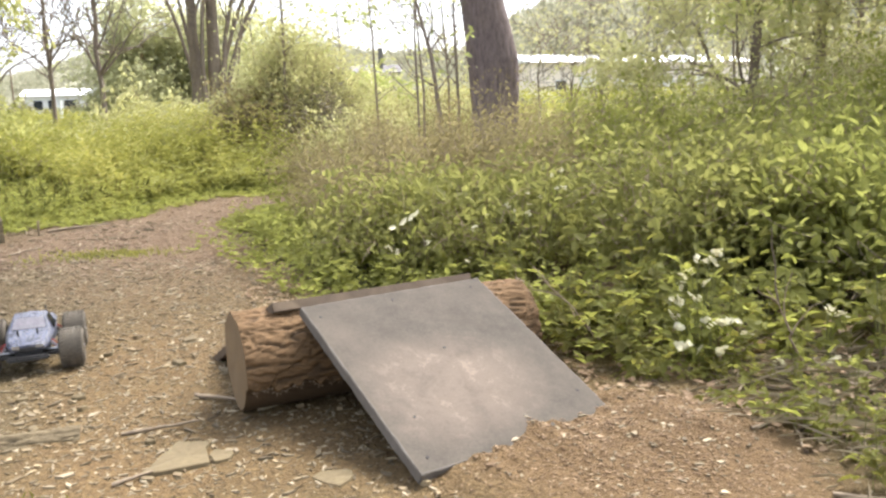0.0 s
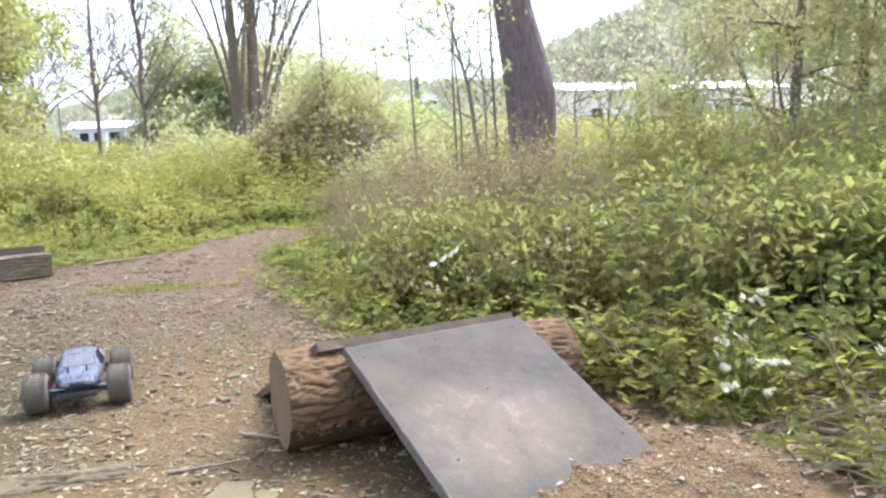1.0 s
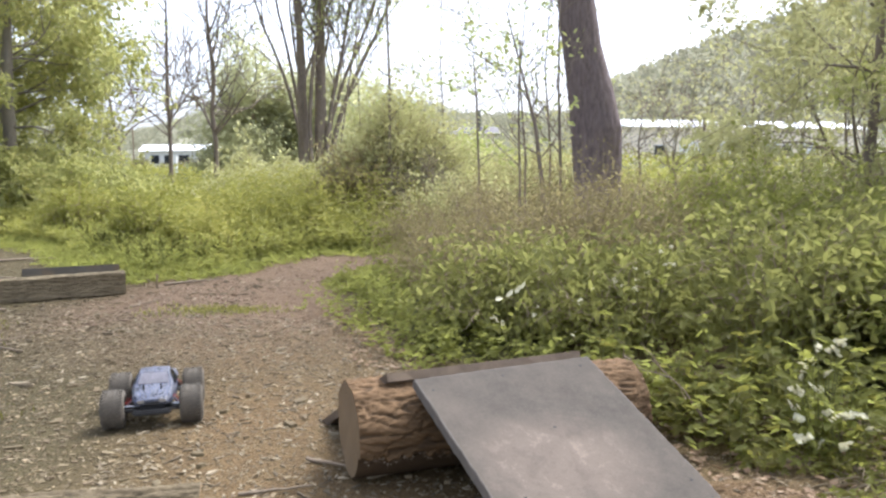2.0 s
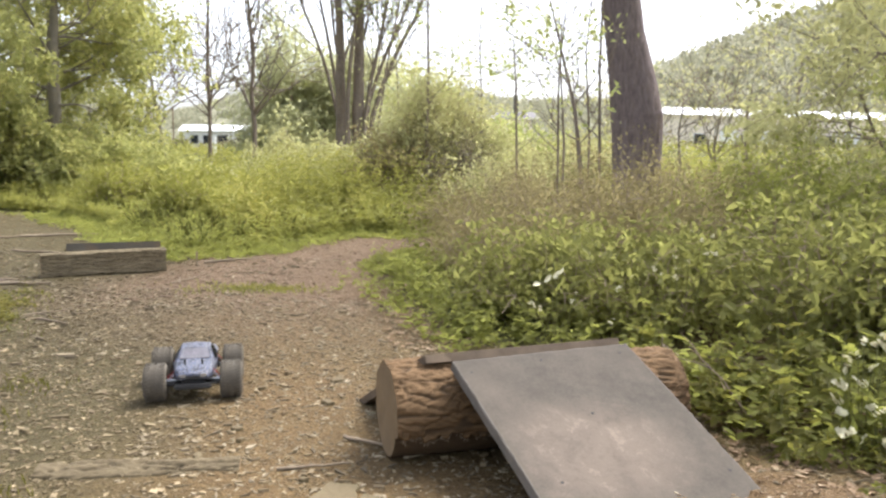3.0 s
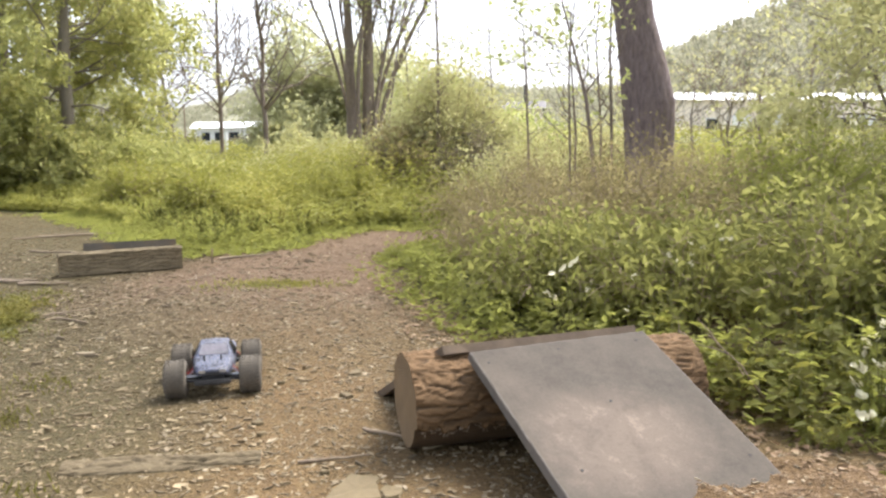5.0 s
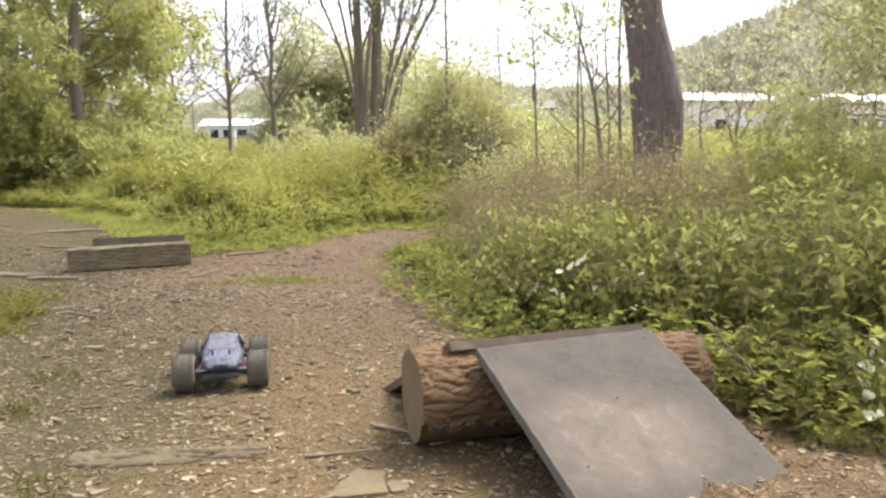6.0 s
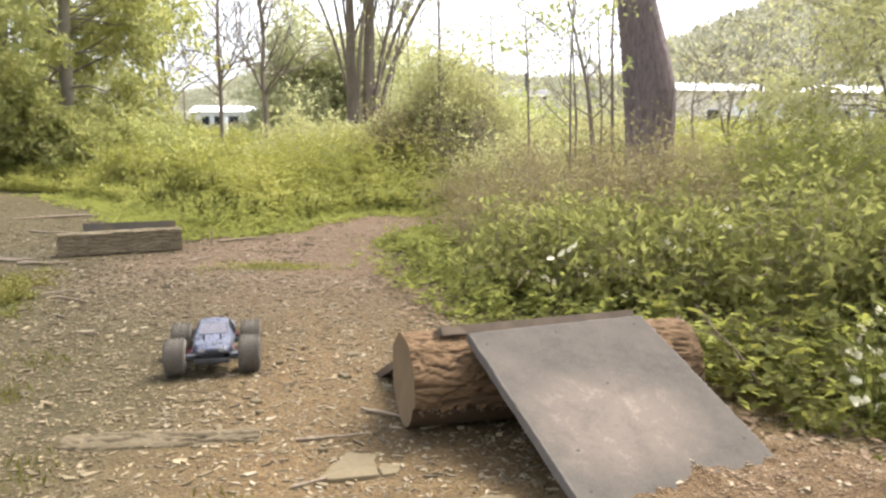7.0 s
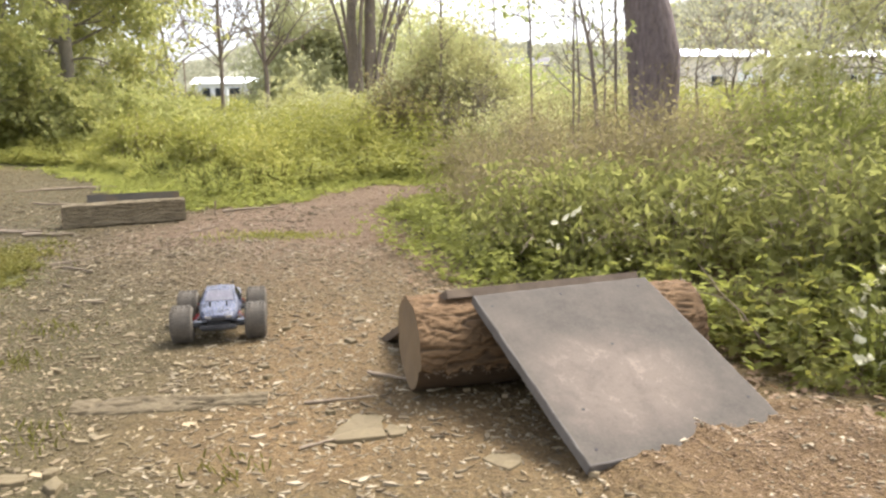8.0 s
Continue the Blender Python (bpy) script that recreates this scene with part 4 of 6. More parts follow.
            shock = part("shock_absorber", rod_bm((x * 0.84, s * 0.048, 0.114), (x * 0.92, s * 0.094, 0.066), 0.005), METAL, t, "steel shock absorber")
            coil = [(math.cos(k * 0.9) * 0.0085, math.sin(k * 0.9) * 0.0085, k / 48) for k in range(49)]
            a, b = Vector((x * 0.84, s * 0.048, 0.111)), Vector((x * 0.92, s * 0.094, 0.076))
            q = (b - a).to_track_quat("Z", "Y").to_matrix()
            P = [a + q @ Vector((cx, cy, cz * (b - a).length)) for cx, cy, cz in coil]
            part("spring", tubes_mesh("spring", [([tuple(p) for p in P], [0.0014] * len(P))], 5), RED_PLASTIC, shock, "dull red coil spring")
            wheel_parts(t, x, s * 0.133)
    for x, s in ((0.12, -0.03), (0.12, 0.03), (-0.12, -0.035), (-0.12, 0.035)):
        part("body_post", cyl_bm(0.003, 0.03, 8, at=(x, s, 0.138 if x < 0 else 0.13)), PLASTIC, t)
    part("aerial_stub", cyl_bm(0.0016, 0.05, 6, at=(-0.1, 0.045, 0.155)), PLASTIC, t)
    return t


_tx, _ty = -1.605, 2.875            # middle of the truck, on the path, nose to the camera's side
model_truck(pose(_tx, _ty, hz(_tx, _ty) + 0.003, 0, 0, -67))


# ---------------------------------------------------------------- trees and shrubs
def wander(rng, p, d, length, steps, wob, lift):
    P = [np.array(p, float)]
    d = np.array(d, float)
    d /= np.linalg.norm(d)
    for _ in range(steps):
        d = d + rng.normal(size=3) * wob + np.array([0, 0, lift])
        d /= np.linalg.norm(d)
        P.append(P[-1] + d * length / steps)
    return np.array(P), d


def limbs(rng, P, R, length, depth, spec, out, tips):
    """Branches off a limb, and theirs in turn; the last ones bear leaves."""
    out.append((P, R))
    if depth == 0:
        tips.append(P)
        return
    n = spec["n"][-depth]
    for k in range(n):
        f = rng.uniform(spec["from"], 1.0) if k else 1.0
        q = f * (len(P) - 1)
        i = min(int(q), len(P) - 2)
        p = P[i] + (P[i + 1] - P[i]) * (q - i)
        ax = P[i + 1] - P[i]
        ax = ax / np.linalg.norm(ax)
        side = rng.normal(size=3)
        side -= ax * side.dot(ax)
        side /= np.linalg.norm(side)
        ang = rng.uniform(*spec["angle"]) * (0.45 if k == 0 else 1)
        d = ax * math.cos(ang) + side * math.sin(ang)
        ln = length * rng.uniform(*spec["shrink"])
        r0 = float(np.interp(q, np.arange(len(R)), R)) * (0.85 if k == 0 else 0.62)
        Q, _ = wander(rng, p, d, ln, 5, spec["wob"], spec["lift"])
        limbs(rng, Q, np.linspace(r0, max(r0 * 0.35, spec.get("thin", 0.002)), len(Q)), ln, depth - 1, spec, out, tips)


def leaves_on(rng, tips, n, spread, size, name, mat, parent, detail=1, aspect=0.55, up=0.7, label=""):
    """n leaves strewn along the last twigs."""
    S = np.array([t[i] for t in tips for i in range(1, len(t) - 1)])
    E = np.array([t[i + 1] for t in tips for i in range(1, len(t) - 1)])
    k = rng.integers(0, len(S), n)
    C = S[k] + (E[k] - S[k]) * rng.uniform(0, 1, (n, 1)) + rng.normal(size=(n, 3)) * spread
    D = unit(E[k] - S[k]) * 0.5 + rng.normal(size=(n, 3)) * 0.7 + [0, 0, -0.15]
    N = rng.normal(size=(n, 3)) * 0.6 + [0, -0.1, up]
    L = size * rng.uniform(0.45, 1.5, n)
    return part(name, leaf_mesh(name, C, D, N, L, L * aspect * rng.uniform(0.7, 1.2, n), detail), mat, parent, label)


def tree(base, trunk, radii, spec, n_leaf, spread, size, mat, bark, seed, label, category="tree", sides=7, detail=1, group=""):
    """A tree: a trunk along given points (from its foot), limbs off it and a crown of leaves."""
    rng = np.random.default_rng(seed)
    z = hz(base[0], base[1])
    t = thing("tree", pose(base[0], base[1], z - 0.05), label, category, group)
    P = np.array(trunk, float)
    R = np.array(radii, float)
    tips = []
    s = spec["start"]
    part("trunk", tubes_mesh("trunk", [(P, R)], max(sides, 9)), bark, t)
    for k in range(spec["limbs"]):
        q = rng.uniform(s, 1.0) * (len(P) - 1) if k else len(P) - 1.001
        i = min(int(q), len(P) - 2)
        p = P[i] + (P[i + 1] - P[i]) * (q - i)
        a = rng.uniform(0, 2 * math.pi)
        d = np.array([math.cos(a), math.sin(a), rng.uniform(*spec["rise"])])
        ln = spec["length"] * rng.uniform(0.7, 1.2)
        r0 = float(np.interp(q, np.arange(len(R)), R)) * rng.uniform(*spec.get("thick", (0.35, 0.6)))
        Q, _ = wander(rng, p, d, ln, 6, spec["wob"], spec["lift"])
        out = []
        limbs(rng, Q, np.linspace(r0, r0 * 0.4, len(Q)), ln, len(spec["n"]), spec, out, tips)
        part("limb", tubes_mesh("limb", out, 5), bark, t)
    if n_leaf:
        tagged(leaves_on(rng, tips, n_leaf, spread, size, "crown", mat, t, detail), kind="stuff")
    return t


def shrub(base, r, h, stems, n_leaf, size, mat, seed, label, spread=0.05, detail=1, category="shrub", group="", aspect=0.55, up=0.7):
    """Arching stems from one foot with side twigs, thickly leaved."""
    rng = np.random.default_rng(seed)
    z = hz(base[0], base[1])
    t = thing("shrub", pose(base[0], base[1], z - 0.01), label, category, group)
    out, tips = [], []
    for _ in range(stems):
        a = rng.uniform(0, 2 * math.pi)
        rr = r * math.sqrt(rng.uniform(0.02, 1))
        hh = h * (1 - 0.45 * (rr / r) ** 2) * rng.uniform(0.65, 1.05)
        p0 = np.array([math.cos(a), math.sin(a), 0]) * rr * rng.uniform(0.1, 0.55)
        p2 = np.array([math.cos(a) * rr, math.sin(a) * rr, hh])
        p1 = (p0 + p2) / 2 + np.array([0, 0, 0.22 * hh]) + rng.normal(size=3) * 0.05 * h
        f = np.linspace(0, 1, 8)[:, None]
        P = (1 - f) ** 2 * p0 + 2 * f * (1 - f) * p1 + f ** 2 * p2
        P[1:] += rng.normal(size=(7, 3)) * 0.015 * h
        rad = np.linspace(0.004 + 0.006 * h, 0.002, 8)
        out.append((P, rad))
        tips.append(P[2:])
        for _ in range(4):
            i = rng.integers(2, 7)
            d = unit(rng.normal(size=3) + np.array([math.cos(a), math.sin(a), 0.5]))
            Q, _d = wander(rng, P[i], d, 0.32 * h * rng.uniform(0.5, 1.2) + 0.05, 4, 0.25, 0.02)
            out.append((Q, np.linspace(0.003, 0.0012, 5)))
            tips.append(Q)
    tagged(part("brushwood", tubes_mesh("brushwood", out, 4), TWIG, t), kind="stuff")
    tagged(leaves_on(rng, tips, n_leaf, spread, size, "foliage", mat, t, detail, aspect, up), kind="stuff")
    return t


# the dark leaning trunk behind the shrubs
def dark_trunk():
    t = thing("tree", pose(0.34, 8.3, hz(0.34, 8.3) - 0.05), "thick dark leaning tree trunk among the shrubs", "tree")
    z = np.array([0, 0.35, 0.75, 1.1, 1.35, 1.7, 2.15, 2.7, 3.5, 4.5, 6.0, 8.0])
    cx = np.array([0.0, 0.0, 0.0, -0.005, -0.02, -0.08, -0.17, -0.24, -0.3, -0.34, -0.4, -0.45])
    r = np.array([0.30, 0.25, 0.225, 0.235, 0.24, 0.215, 0.185, 0.175, 0.17, 0.16, 0.14, 0.1])
    zz = np.linspace(0, 8, 220)
    X, R = np.interp(zz, z, cx), np.interp(zz, z, r)
    nv = 60
    a = np.linspace(0, 2 * np.pi, nv, endpoint=False)
    A, Zg = np.meshgrid(a, zz)
    fur = np.abs(np.sin(A * 9 + 1.6 * np.sin(Zg * 3.1) + 1.3 * np.sin(Zg * 7 + A * 2) + 0.9 * np.sin(Zg * 17 - A * 3)))
    Rg = R[:, None] * (1 + 0.05 * np.sin(A * 2 + Zg) + 0.03 * np.sin(A * 3 - Zg * 2.1)) - 0.014 * (1 - fur) ** 2
    V = np.stack([X[:, None] + Rg * np.cos(A), Rg * np.sin(A), Zg], -1)
    i = np.arange(len(zz) - 1)[:, None] * nv + np.arange(nv)[None]
    jn = np.arange(len(zz) - 1)[:, None] * nv + (np.arange(nv)[None] + 1) % nv
    me = fast_mesh("trunk", V.reshape(-1, 3), np.stack([i, jn, jn + nv, i + nv], -1).reshape(-1, 4), True)
    at = me.attributes.new("furrow", "FLOAT", "POINT")
    at.data.foreach_set("value", np.clip(0.5 - fur * 1.3, 0, 1).astype(np.float32).ravel())
    part("trunk", me, BARK_DARK, t)
    rng = np.random.default_rng(77)
    out, tips = [], []
    for k in range(9):
        p = np.array([np.interp(4 + k * 0.45, z, cx), 0, 4 + k * 0.45])
        an = rng.uniform(0, 6.28)
        Q, _ = wander(rng, p, (math.cos(an), math.sin(an), 0.7), 1.8, 6, 0.15, 0.02)
        out = []
        limbs(rng, Q, np.linspace(0.05, 0.02, 7), 1.4, 2, dict(n=(3, 4), angle=(0.4, 1.0), shrink=(0.5, 0.8), wob=0.15, lift=0.02, **{"from": 0.3}), out, tips)
        part("limb", tubes_mesh("limb", out, 5), BARK_DARK, t)
    leaves_on(rng, tips, 6000, 0.12, 0.07, "crown", LEAF_TREE, t)


dark_trunk()


def spec(limbs_n, start, rise, length, n, angle=(0.4, 1.0), shrink=(0.5, 0.8), wob=0.12, lift=0.03, frm=0.3, thick=(0.35, 0.6), thin=0.002):
    return {"thick": thick, "thin": thin, "limbs": limbs_n, "start": start, "rise": rise, "length": length, "n": n, "angle": angle, "shrink": shrink, "wob": wob, "lift": lift, "from": frm}


# the tree of many stems beyond the weeds
def many_stem_tree():
    bx, by = -7.2, 24.0
    rng = np.random.default_rng(31)
    t = thing("tree", pose(bx, by, hz(bx, by) - 0.1), "tall tree of several grey stems from one foot, sparsely leaved", "tree")
    tips = []
    # foot x, sideways reach five metres up, radius, where it leaves the others
    stems = [(-0.30, -0.02, 0.17, 1.2), (0.16, 0.10, 0.20, 1.2), (-0.36, -1.05, 0.055, 1.5), (-0.33, -0.55, 0.06, 1.7), (-0.26, -0.30, 0.05, 2.2), (0.34, 0.62, 0.07, 1.4), (0.36, 1.15, 0.065, 1.6), (0.44, 1.35, 0.085, 1.3), (0.72, 0.75, 0.035, 0.3), (0.02, 0.35, 0.07, 2.4)]
    sp = spec(0, 0, (0, 1), 2.5, (4, 4), angle=(0.3, 0.8), shrink=(0.45, 0.75), wob=0.16, lift=0.06, thin=0.008)
    for fx, lean, r, fork in stems:
        z = np.linspace(0, 10, 30)
        up = np.clip((z - fork) / (5 - fork), 0, None)
        x = fx + lean * np.where(up < 1, up ** 1.45, 1 + 1.1 * (up - 1)) + rng.normal(size=30).cumsum() * 0.012
        y = rng.normal(0, 0.15) + rng.normal(0, 0.1) * z * 0.5 + rng.normal(size=30).cumsum() * 0.02
        P = np.stack([x, y, z], -1)
        R = np.interp(z, [0, 3, 10], [r * 1.1, r * 0.85, r * 0.2])
        part("stem", tubes_mesh("stem", [(P, R)], 9), BARK_TREE, t)
        for k in range(8):
            q = rng.uniform(7.5, 27.5)
            i = int(q)
            p = P[i] + (P[i + 1] - P[i]) * (q - i)
            a = rng.uniform(0, 6.28)
            Q, _ = wander(rng, p, (math.cos(a) * 0.5 + lean * 0.35, math.sin(a) * 0.5, 1.0), rng.uniform(1.3, 2.6), 6, 0.1, 0.05)
            out = []
            limbs(rng, Q, np.linspace(max(R[i] * 0.4, 0.02), 0.012, 7), 1.6, 2, sp, out, tips)
            out = [(a2, np.maximum(b2, 0.011)) for a2, b2 in out]
            part("limb", tubes_mesh("limb", out, 5), BARK_TREE, t)
    tagged(leaves_on(rng, tips, 9000, 0.14, 0.10, "crown", LEAF_TREE, t), kind="stuff")


many_stem_tree()

# bare and half-bare trees further left
tree((-10.35, 24), [(0, 0, 0), (0.03, 0, 1.6), (-0.05, 0, 2.6), (0.04, 0, 3.6), (-0.1, 0, 5.4), (0.0, 0, 9)], [0.085, 0.075, 0.068, 0.06, 0.045, 0.015],
     spec(18, 0.26, (0.6, 1.8), 2.0, (4, 3), wob=0.15, lift=0.07, thick=(0.4, 0.65), thin=0.014), 60, 0.15, 0.09, LEAF_TREE, BARK_TREE, 41, "slender forked bare tree against the sky")
tree((-12.8, 26), [(0, 0, 0), (0.03, 0, 2), (0.0, 0, 3.6), (0.06, 0, 5.2), (0.12, 0, 8)], [0.075, 0.068, 0.058, 0.045, 0.015],
     spec(18, 0.22, (0.4, 1.6), 1.9, (4, 3), wob=0.18, lift=0.07, thick=(0.4, 0.65), thin=0.014), 50, 0.12, 0.08, LEAF_TREE, BARK_TREE, 42, "grey half-bare tree with crooked branches")
tree((-14.6, 26.5), [(0, 0, 0), (-0.2, 0, 1.0), (-0.4, 0, 2.2), (-0.6, 0, 3.6), (-0.7, 0, 5.0)], [0.07, 0.06, 0.05, 0.04, 0.015],
     spec(15, 0.2, (0.2, 1.3), 2.0, (4, 3), wob=0.22, lift=0.05, thick=(0.4, 0.65), thin=0.014), 80, 0.12, 0.09, LEAF_TREE, BARK_TREE, 43, "small crooked bare tree with spreading twigs")

# leafy trees at the left
for (x, y, hh, sd, n, lab) in ((-9.9, 13.7, 5.8, 51, 28000, "leafy yellow-green tree hanging over the weeds"), (-11.9, 14.6, 7.2, 52, 28000, "tall leafy tree with dark trunk at the wood's edge"),
                               (-11.0, 15.2, 7.0, 53, 20000, "light leafy young tree beside the field"), (-13.2, 15.0, 8.0, 54, 24000, "broad leafy tree at the wood's edge"),
                               (-14.0, 18.5, 9.0, 55, 14000, "tall leafy tree deeper in the wood"), (-18.5, 19.0, 10.0, 56, 15000, "tall leafy tree deeper in the wood")):
    k = hh / 6.5
    tree((x, y), [(0, 0, 0), (0.05, 0, 1.2 * k), (0.0, 0.1, 2.6 * k), (0.15, 0, 4.2 * k), (0.1, 0, hh)], [0.14, 0.125, 0.1, 0.07, 0.03],
         spec(26, 0.10, (-0.1, 0.7), 1.45 * k, (4, 4), angle=(0.4, 1.1), wob=0.16, lift=-0.02, thick=(0.18, 0.32)), int(n * 0.75), 0.085, 0.105 if y < 16 else 0.13, LEAF_WOOD, BARK_SHADE, sd, lab)
for (x, y, r, h, sd) in ((-8.6, 13.0, 0.9, 1.3, 151), (-9.9, 13.3, 0.9, 1.5, 152), (-11.6, 14.0, 1.0, 1.7, 153), (-7.6, 13.4, 0.7, 0.9, 154)):
    shrub((x, y), r, h, 40, 8000, 0.08, LEAF_WOOD, sd, "leafy bush under the trees at the wood's edge", 0.1)

# the round dull tree and its neighbours in the middle distance
for (x, y, hh, rr, sd, n, mat, lab) in ((-12.9, 34, 4.2, 1.9, 61, 13000, LEAF_DARK, "rounded dull green tree behind the field"), (-11.8, 35, 4.9, 2.3, 62, 14000, LEAF_DARK, "rounded dull green tree behind the field"),
                                        (-8.6, 40, 3.0, 2.0, 63, 7000, LEAF_TREE, "yellow-green tree behind the field"), (-3.6, 30, 1.1, 1.0, 64, 4000, LEAF_TREE, "low yellow-green tree behind the bushes")):
    tree((x, y), [(0, 0, 0), (0.05, 0, hh * 0.25), (0, 0.1, hh * 0.5), (0.1, 0, hh * 0.85)], [0.16, 0.13, 0.1, 0.03],
         spec(18, 0.1, (0.0, 0.9), rr * 0.72, (4, 4), angle=(0.4, 1.1), wob=0.12, lift=0.0, thick=(0.15, 0.3)), n, 0.36, 0.19, mat, TWIG if mat is LEAF_DARK else BARK_TREE, sd, lab)

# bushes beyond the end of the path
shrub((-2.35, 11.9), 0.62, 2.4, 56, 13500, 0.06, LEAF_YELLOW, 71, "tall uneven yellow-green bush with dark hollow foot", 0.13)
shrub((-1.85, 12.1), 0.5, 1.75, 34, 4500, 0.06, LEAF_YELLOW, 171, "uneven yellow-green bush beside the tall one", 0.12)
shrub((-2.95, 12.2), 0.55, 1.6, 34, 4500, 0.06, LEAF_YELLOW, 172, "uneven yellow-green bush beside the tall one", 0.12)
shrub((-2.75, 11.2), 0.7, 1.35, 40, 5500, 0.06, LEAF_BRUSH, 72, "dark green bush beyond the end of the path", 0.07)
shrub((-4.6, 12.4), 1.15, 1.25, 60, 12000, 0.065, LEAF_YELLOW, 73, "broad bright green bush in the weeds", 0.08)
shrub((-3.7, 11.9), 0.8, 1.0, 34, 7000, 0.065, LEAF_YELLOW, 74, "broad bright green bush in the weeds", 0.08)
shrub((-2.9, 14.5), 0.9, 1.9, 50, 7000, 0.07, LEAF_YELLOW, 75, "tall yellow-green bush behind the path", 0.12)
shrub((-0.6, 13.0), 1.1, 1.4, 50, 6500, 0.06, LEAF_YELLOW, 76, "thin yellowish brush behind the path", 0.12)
shrub((-1.2, 9.9), 0.7, 0.9, 36, 4000, 0.05, LEAF_YELLOW, 77, "thin yellowish brush behind the path", 0.08)

shrub((-2.42, 11.0), 0.42, 1.1, 40, 3400, 0.05, LEAF_DULL, 78, "dull grey-olive bush with a dark hollow foot", 0.07)
shrub((-1.86, 11.0), 0.42, 1.15, 40, 3600, 0.05, LEAF_DULL, 79, "dull grey-olive bush with a dark hollow foot", 0.07)
shrub((-2.9, 11.0), 0.4, 0.95, 34, 3000, 0.05, LEAF_DULL, 80, "dull grey-olive bush with a dark hollow foot", 0.07)

shrub((1.65, 8.0), 0.5, 1.0, 40, 2600, 0.05, LEAF_DULL, 98, "dull dark twiggy bush in the thicket", 0.06)

# dark bushes and small trees before the white house
for k, (x, y, r, h) in enumerate(((-44.6, 84, 1.0, 2.5), (-41.6, 83, 0.8, 1.9), (-38.8, 82, 1.0, 2.4), (-36.4, 81, 1.3, 3.0), (-34.0, 80, 1.5, 3.6), (-43.2, 82, 0.5, 1.4))):
    shrub((x, y), r, h, 26, 1500, 0.26, LEAF_DULL, 240 + k, "dark bush beside the white house", 0.2, group="bushes by the house")

# clumps standing out of the meadow
rng = np.random.default_rng(160)
for k in range(22):
    x = rng.uniform(-8.5, -2.6)
    y = rng.uniform(8.6, 12.6)
    if poly_mask(np.array([x]), np.array([y]), BARE)[0] > -0.8:
        continue
    shrub((x, y), rng.uniform(0.3, 0.6), rng.uniform(0.45, 0.85), 22, 2200, 0.065, LEAF_MEADOW, 160 + k, "leafy clump of tall weeds in the meadow", 0.06, group="weed clumps")

# the tangle to the right of the path
TANGLE = [
    ((-0.40, 4.5), 0.52, 0.46, 50, 3800, 0.05, LEAF_SHRUB, 81, "low dense green shrub beside the path"),
    ((0.1, 4.3), 0.62, 0.52, 60, 4300, 0.053, LEAF_SHRUB, 82, "dense green shrub behind the log"),
    ((1.05, 4.1), 0.75, 0.70, 60, 5200, 0.058, LEAF_SHRUB, 83, "dense broad-leaved green shrub"),
    ((1.75, 3.7), 0.65, 0.65, 50, 4400, 0.062, LEAF_FRESH, 84, "bright green broad-leaved shrub at the clearing's edge"),
    ((-0.75, 5.7), 0.50, 0.60, 40, 3600, 0.040, LEAF_BRUSH, 85, "yellowish twiggy bush at the path's edge"),
    ((0.1, 5.5), 0.85, 0.85, 60, 6800, 0.048, LEAF_BRUSH, 86, "dense green shrub in the thicket"),
    ((1.1, 5.5), 0.85, 0.95, 60, 6800, 0.054, LEAF_WEED, 87, "dense green shrub in the thicket"),
    ((2.1, 5.0), 0.80, 1.05, 60, 6600, 0.057, LEAF_FRESH, 88, "tall green shrub in the thicket"),
    ((-0.9, 7.0), 0.65, 0.8, 40, 4600, 0.040, LEAF_BRUSH, 89, "thin yellowish brush beside the path"),
    ((0.3, 7.0), 0.9, 0.95, 50, 6400, 0.044, LEAF_BRUSH, 90, "thin yellowish brush before the dark trunk"),
    ((1.4, 7.0), 0.9, 0.86, 50, 5400, 0.062, LEAF_FRESH, 91, "green shrub in the thicket"),
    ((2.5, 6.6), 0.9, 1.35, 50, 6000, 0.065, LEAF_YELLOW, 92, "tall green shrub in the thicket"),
    ((3.2, 5.2), 0.9, 1.4, 50, 7000, 0.055, LEAF_WEED, 93, "tall bright green shrub at the thicket's edge"),
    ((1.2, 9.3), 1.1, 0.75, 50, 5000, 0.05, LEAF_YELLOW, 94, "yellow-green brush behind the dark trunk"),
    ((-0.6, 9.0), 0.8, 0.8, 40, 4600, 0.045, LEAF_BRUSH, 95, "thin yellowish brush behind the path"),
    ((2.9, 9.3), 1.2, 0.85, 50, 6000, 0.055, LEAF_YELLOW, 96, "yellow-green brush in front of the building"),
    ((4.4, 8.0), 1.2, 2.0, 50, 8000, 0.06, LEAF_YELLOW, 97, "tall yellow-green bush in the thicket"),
]
for base, r, h, stems, n, size, mat, sd, lab in TANGLE:
    shrub(base, r, h, stems, int(n * 1.6), size * (0.74 if base[1] < 5 else 0.64), mat, sd, lab, 0.08, 2 if base[1] < 5 else 1, up=0.9, aspect=0.55)

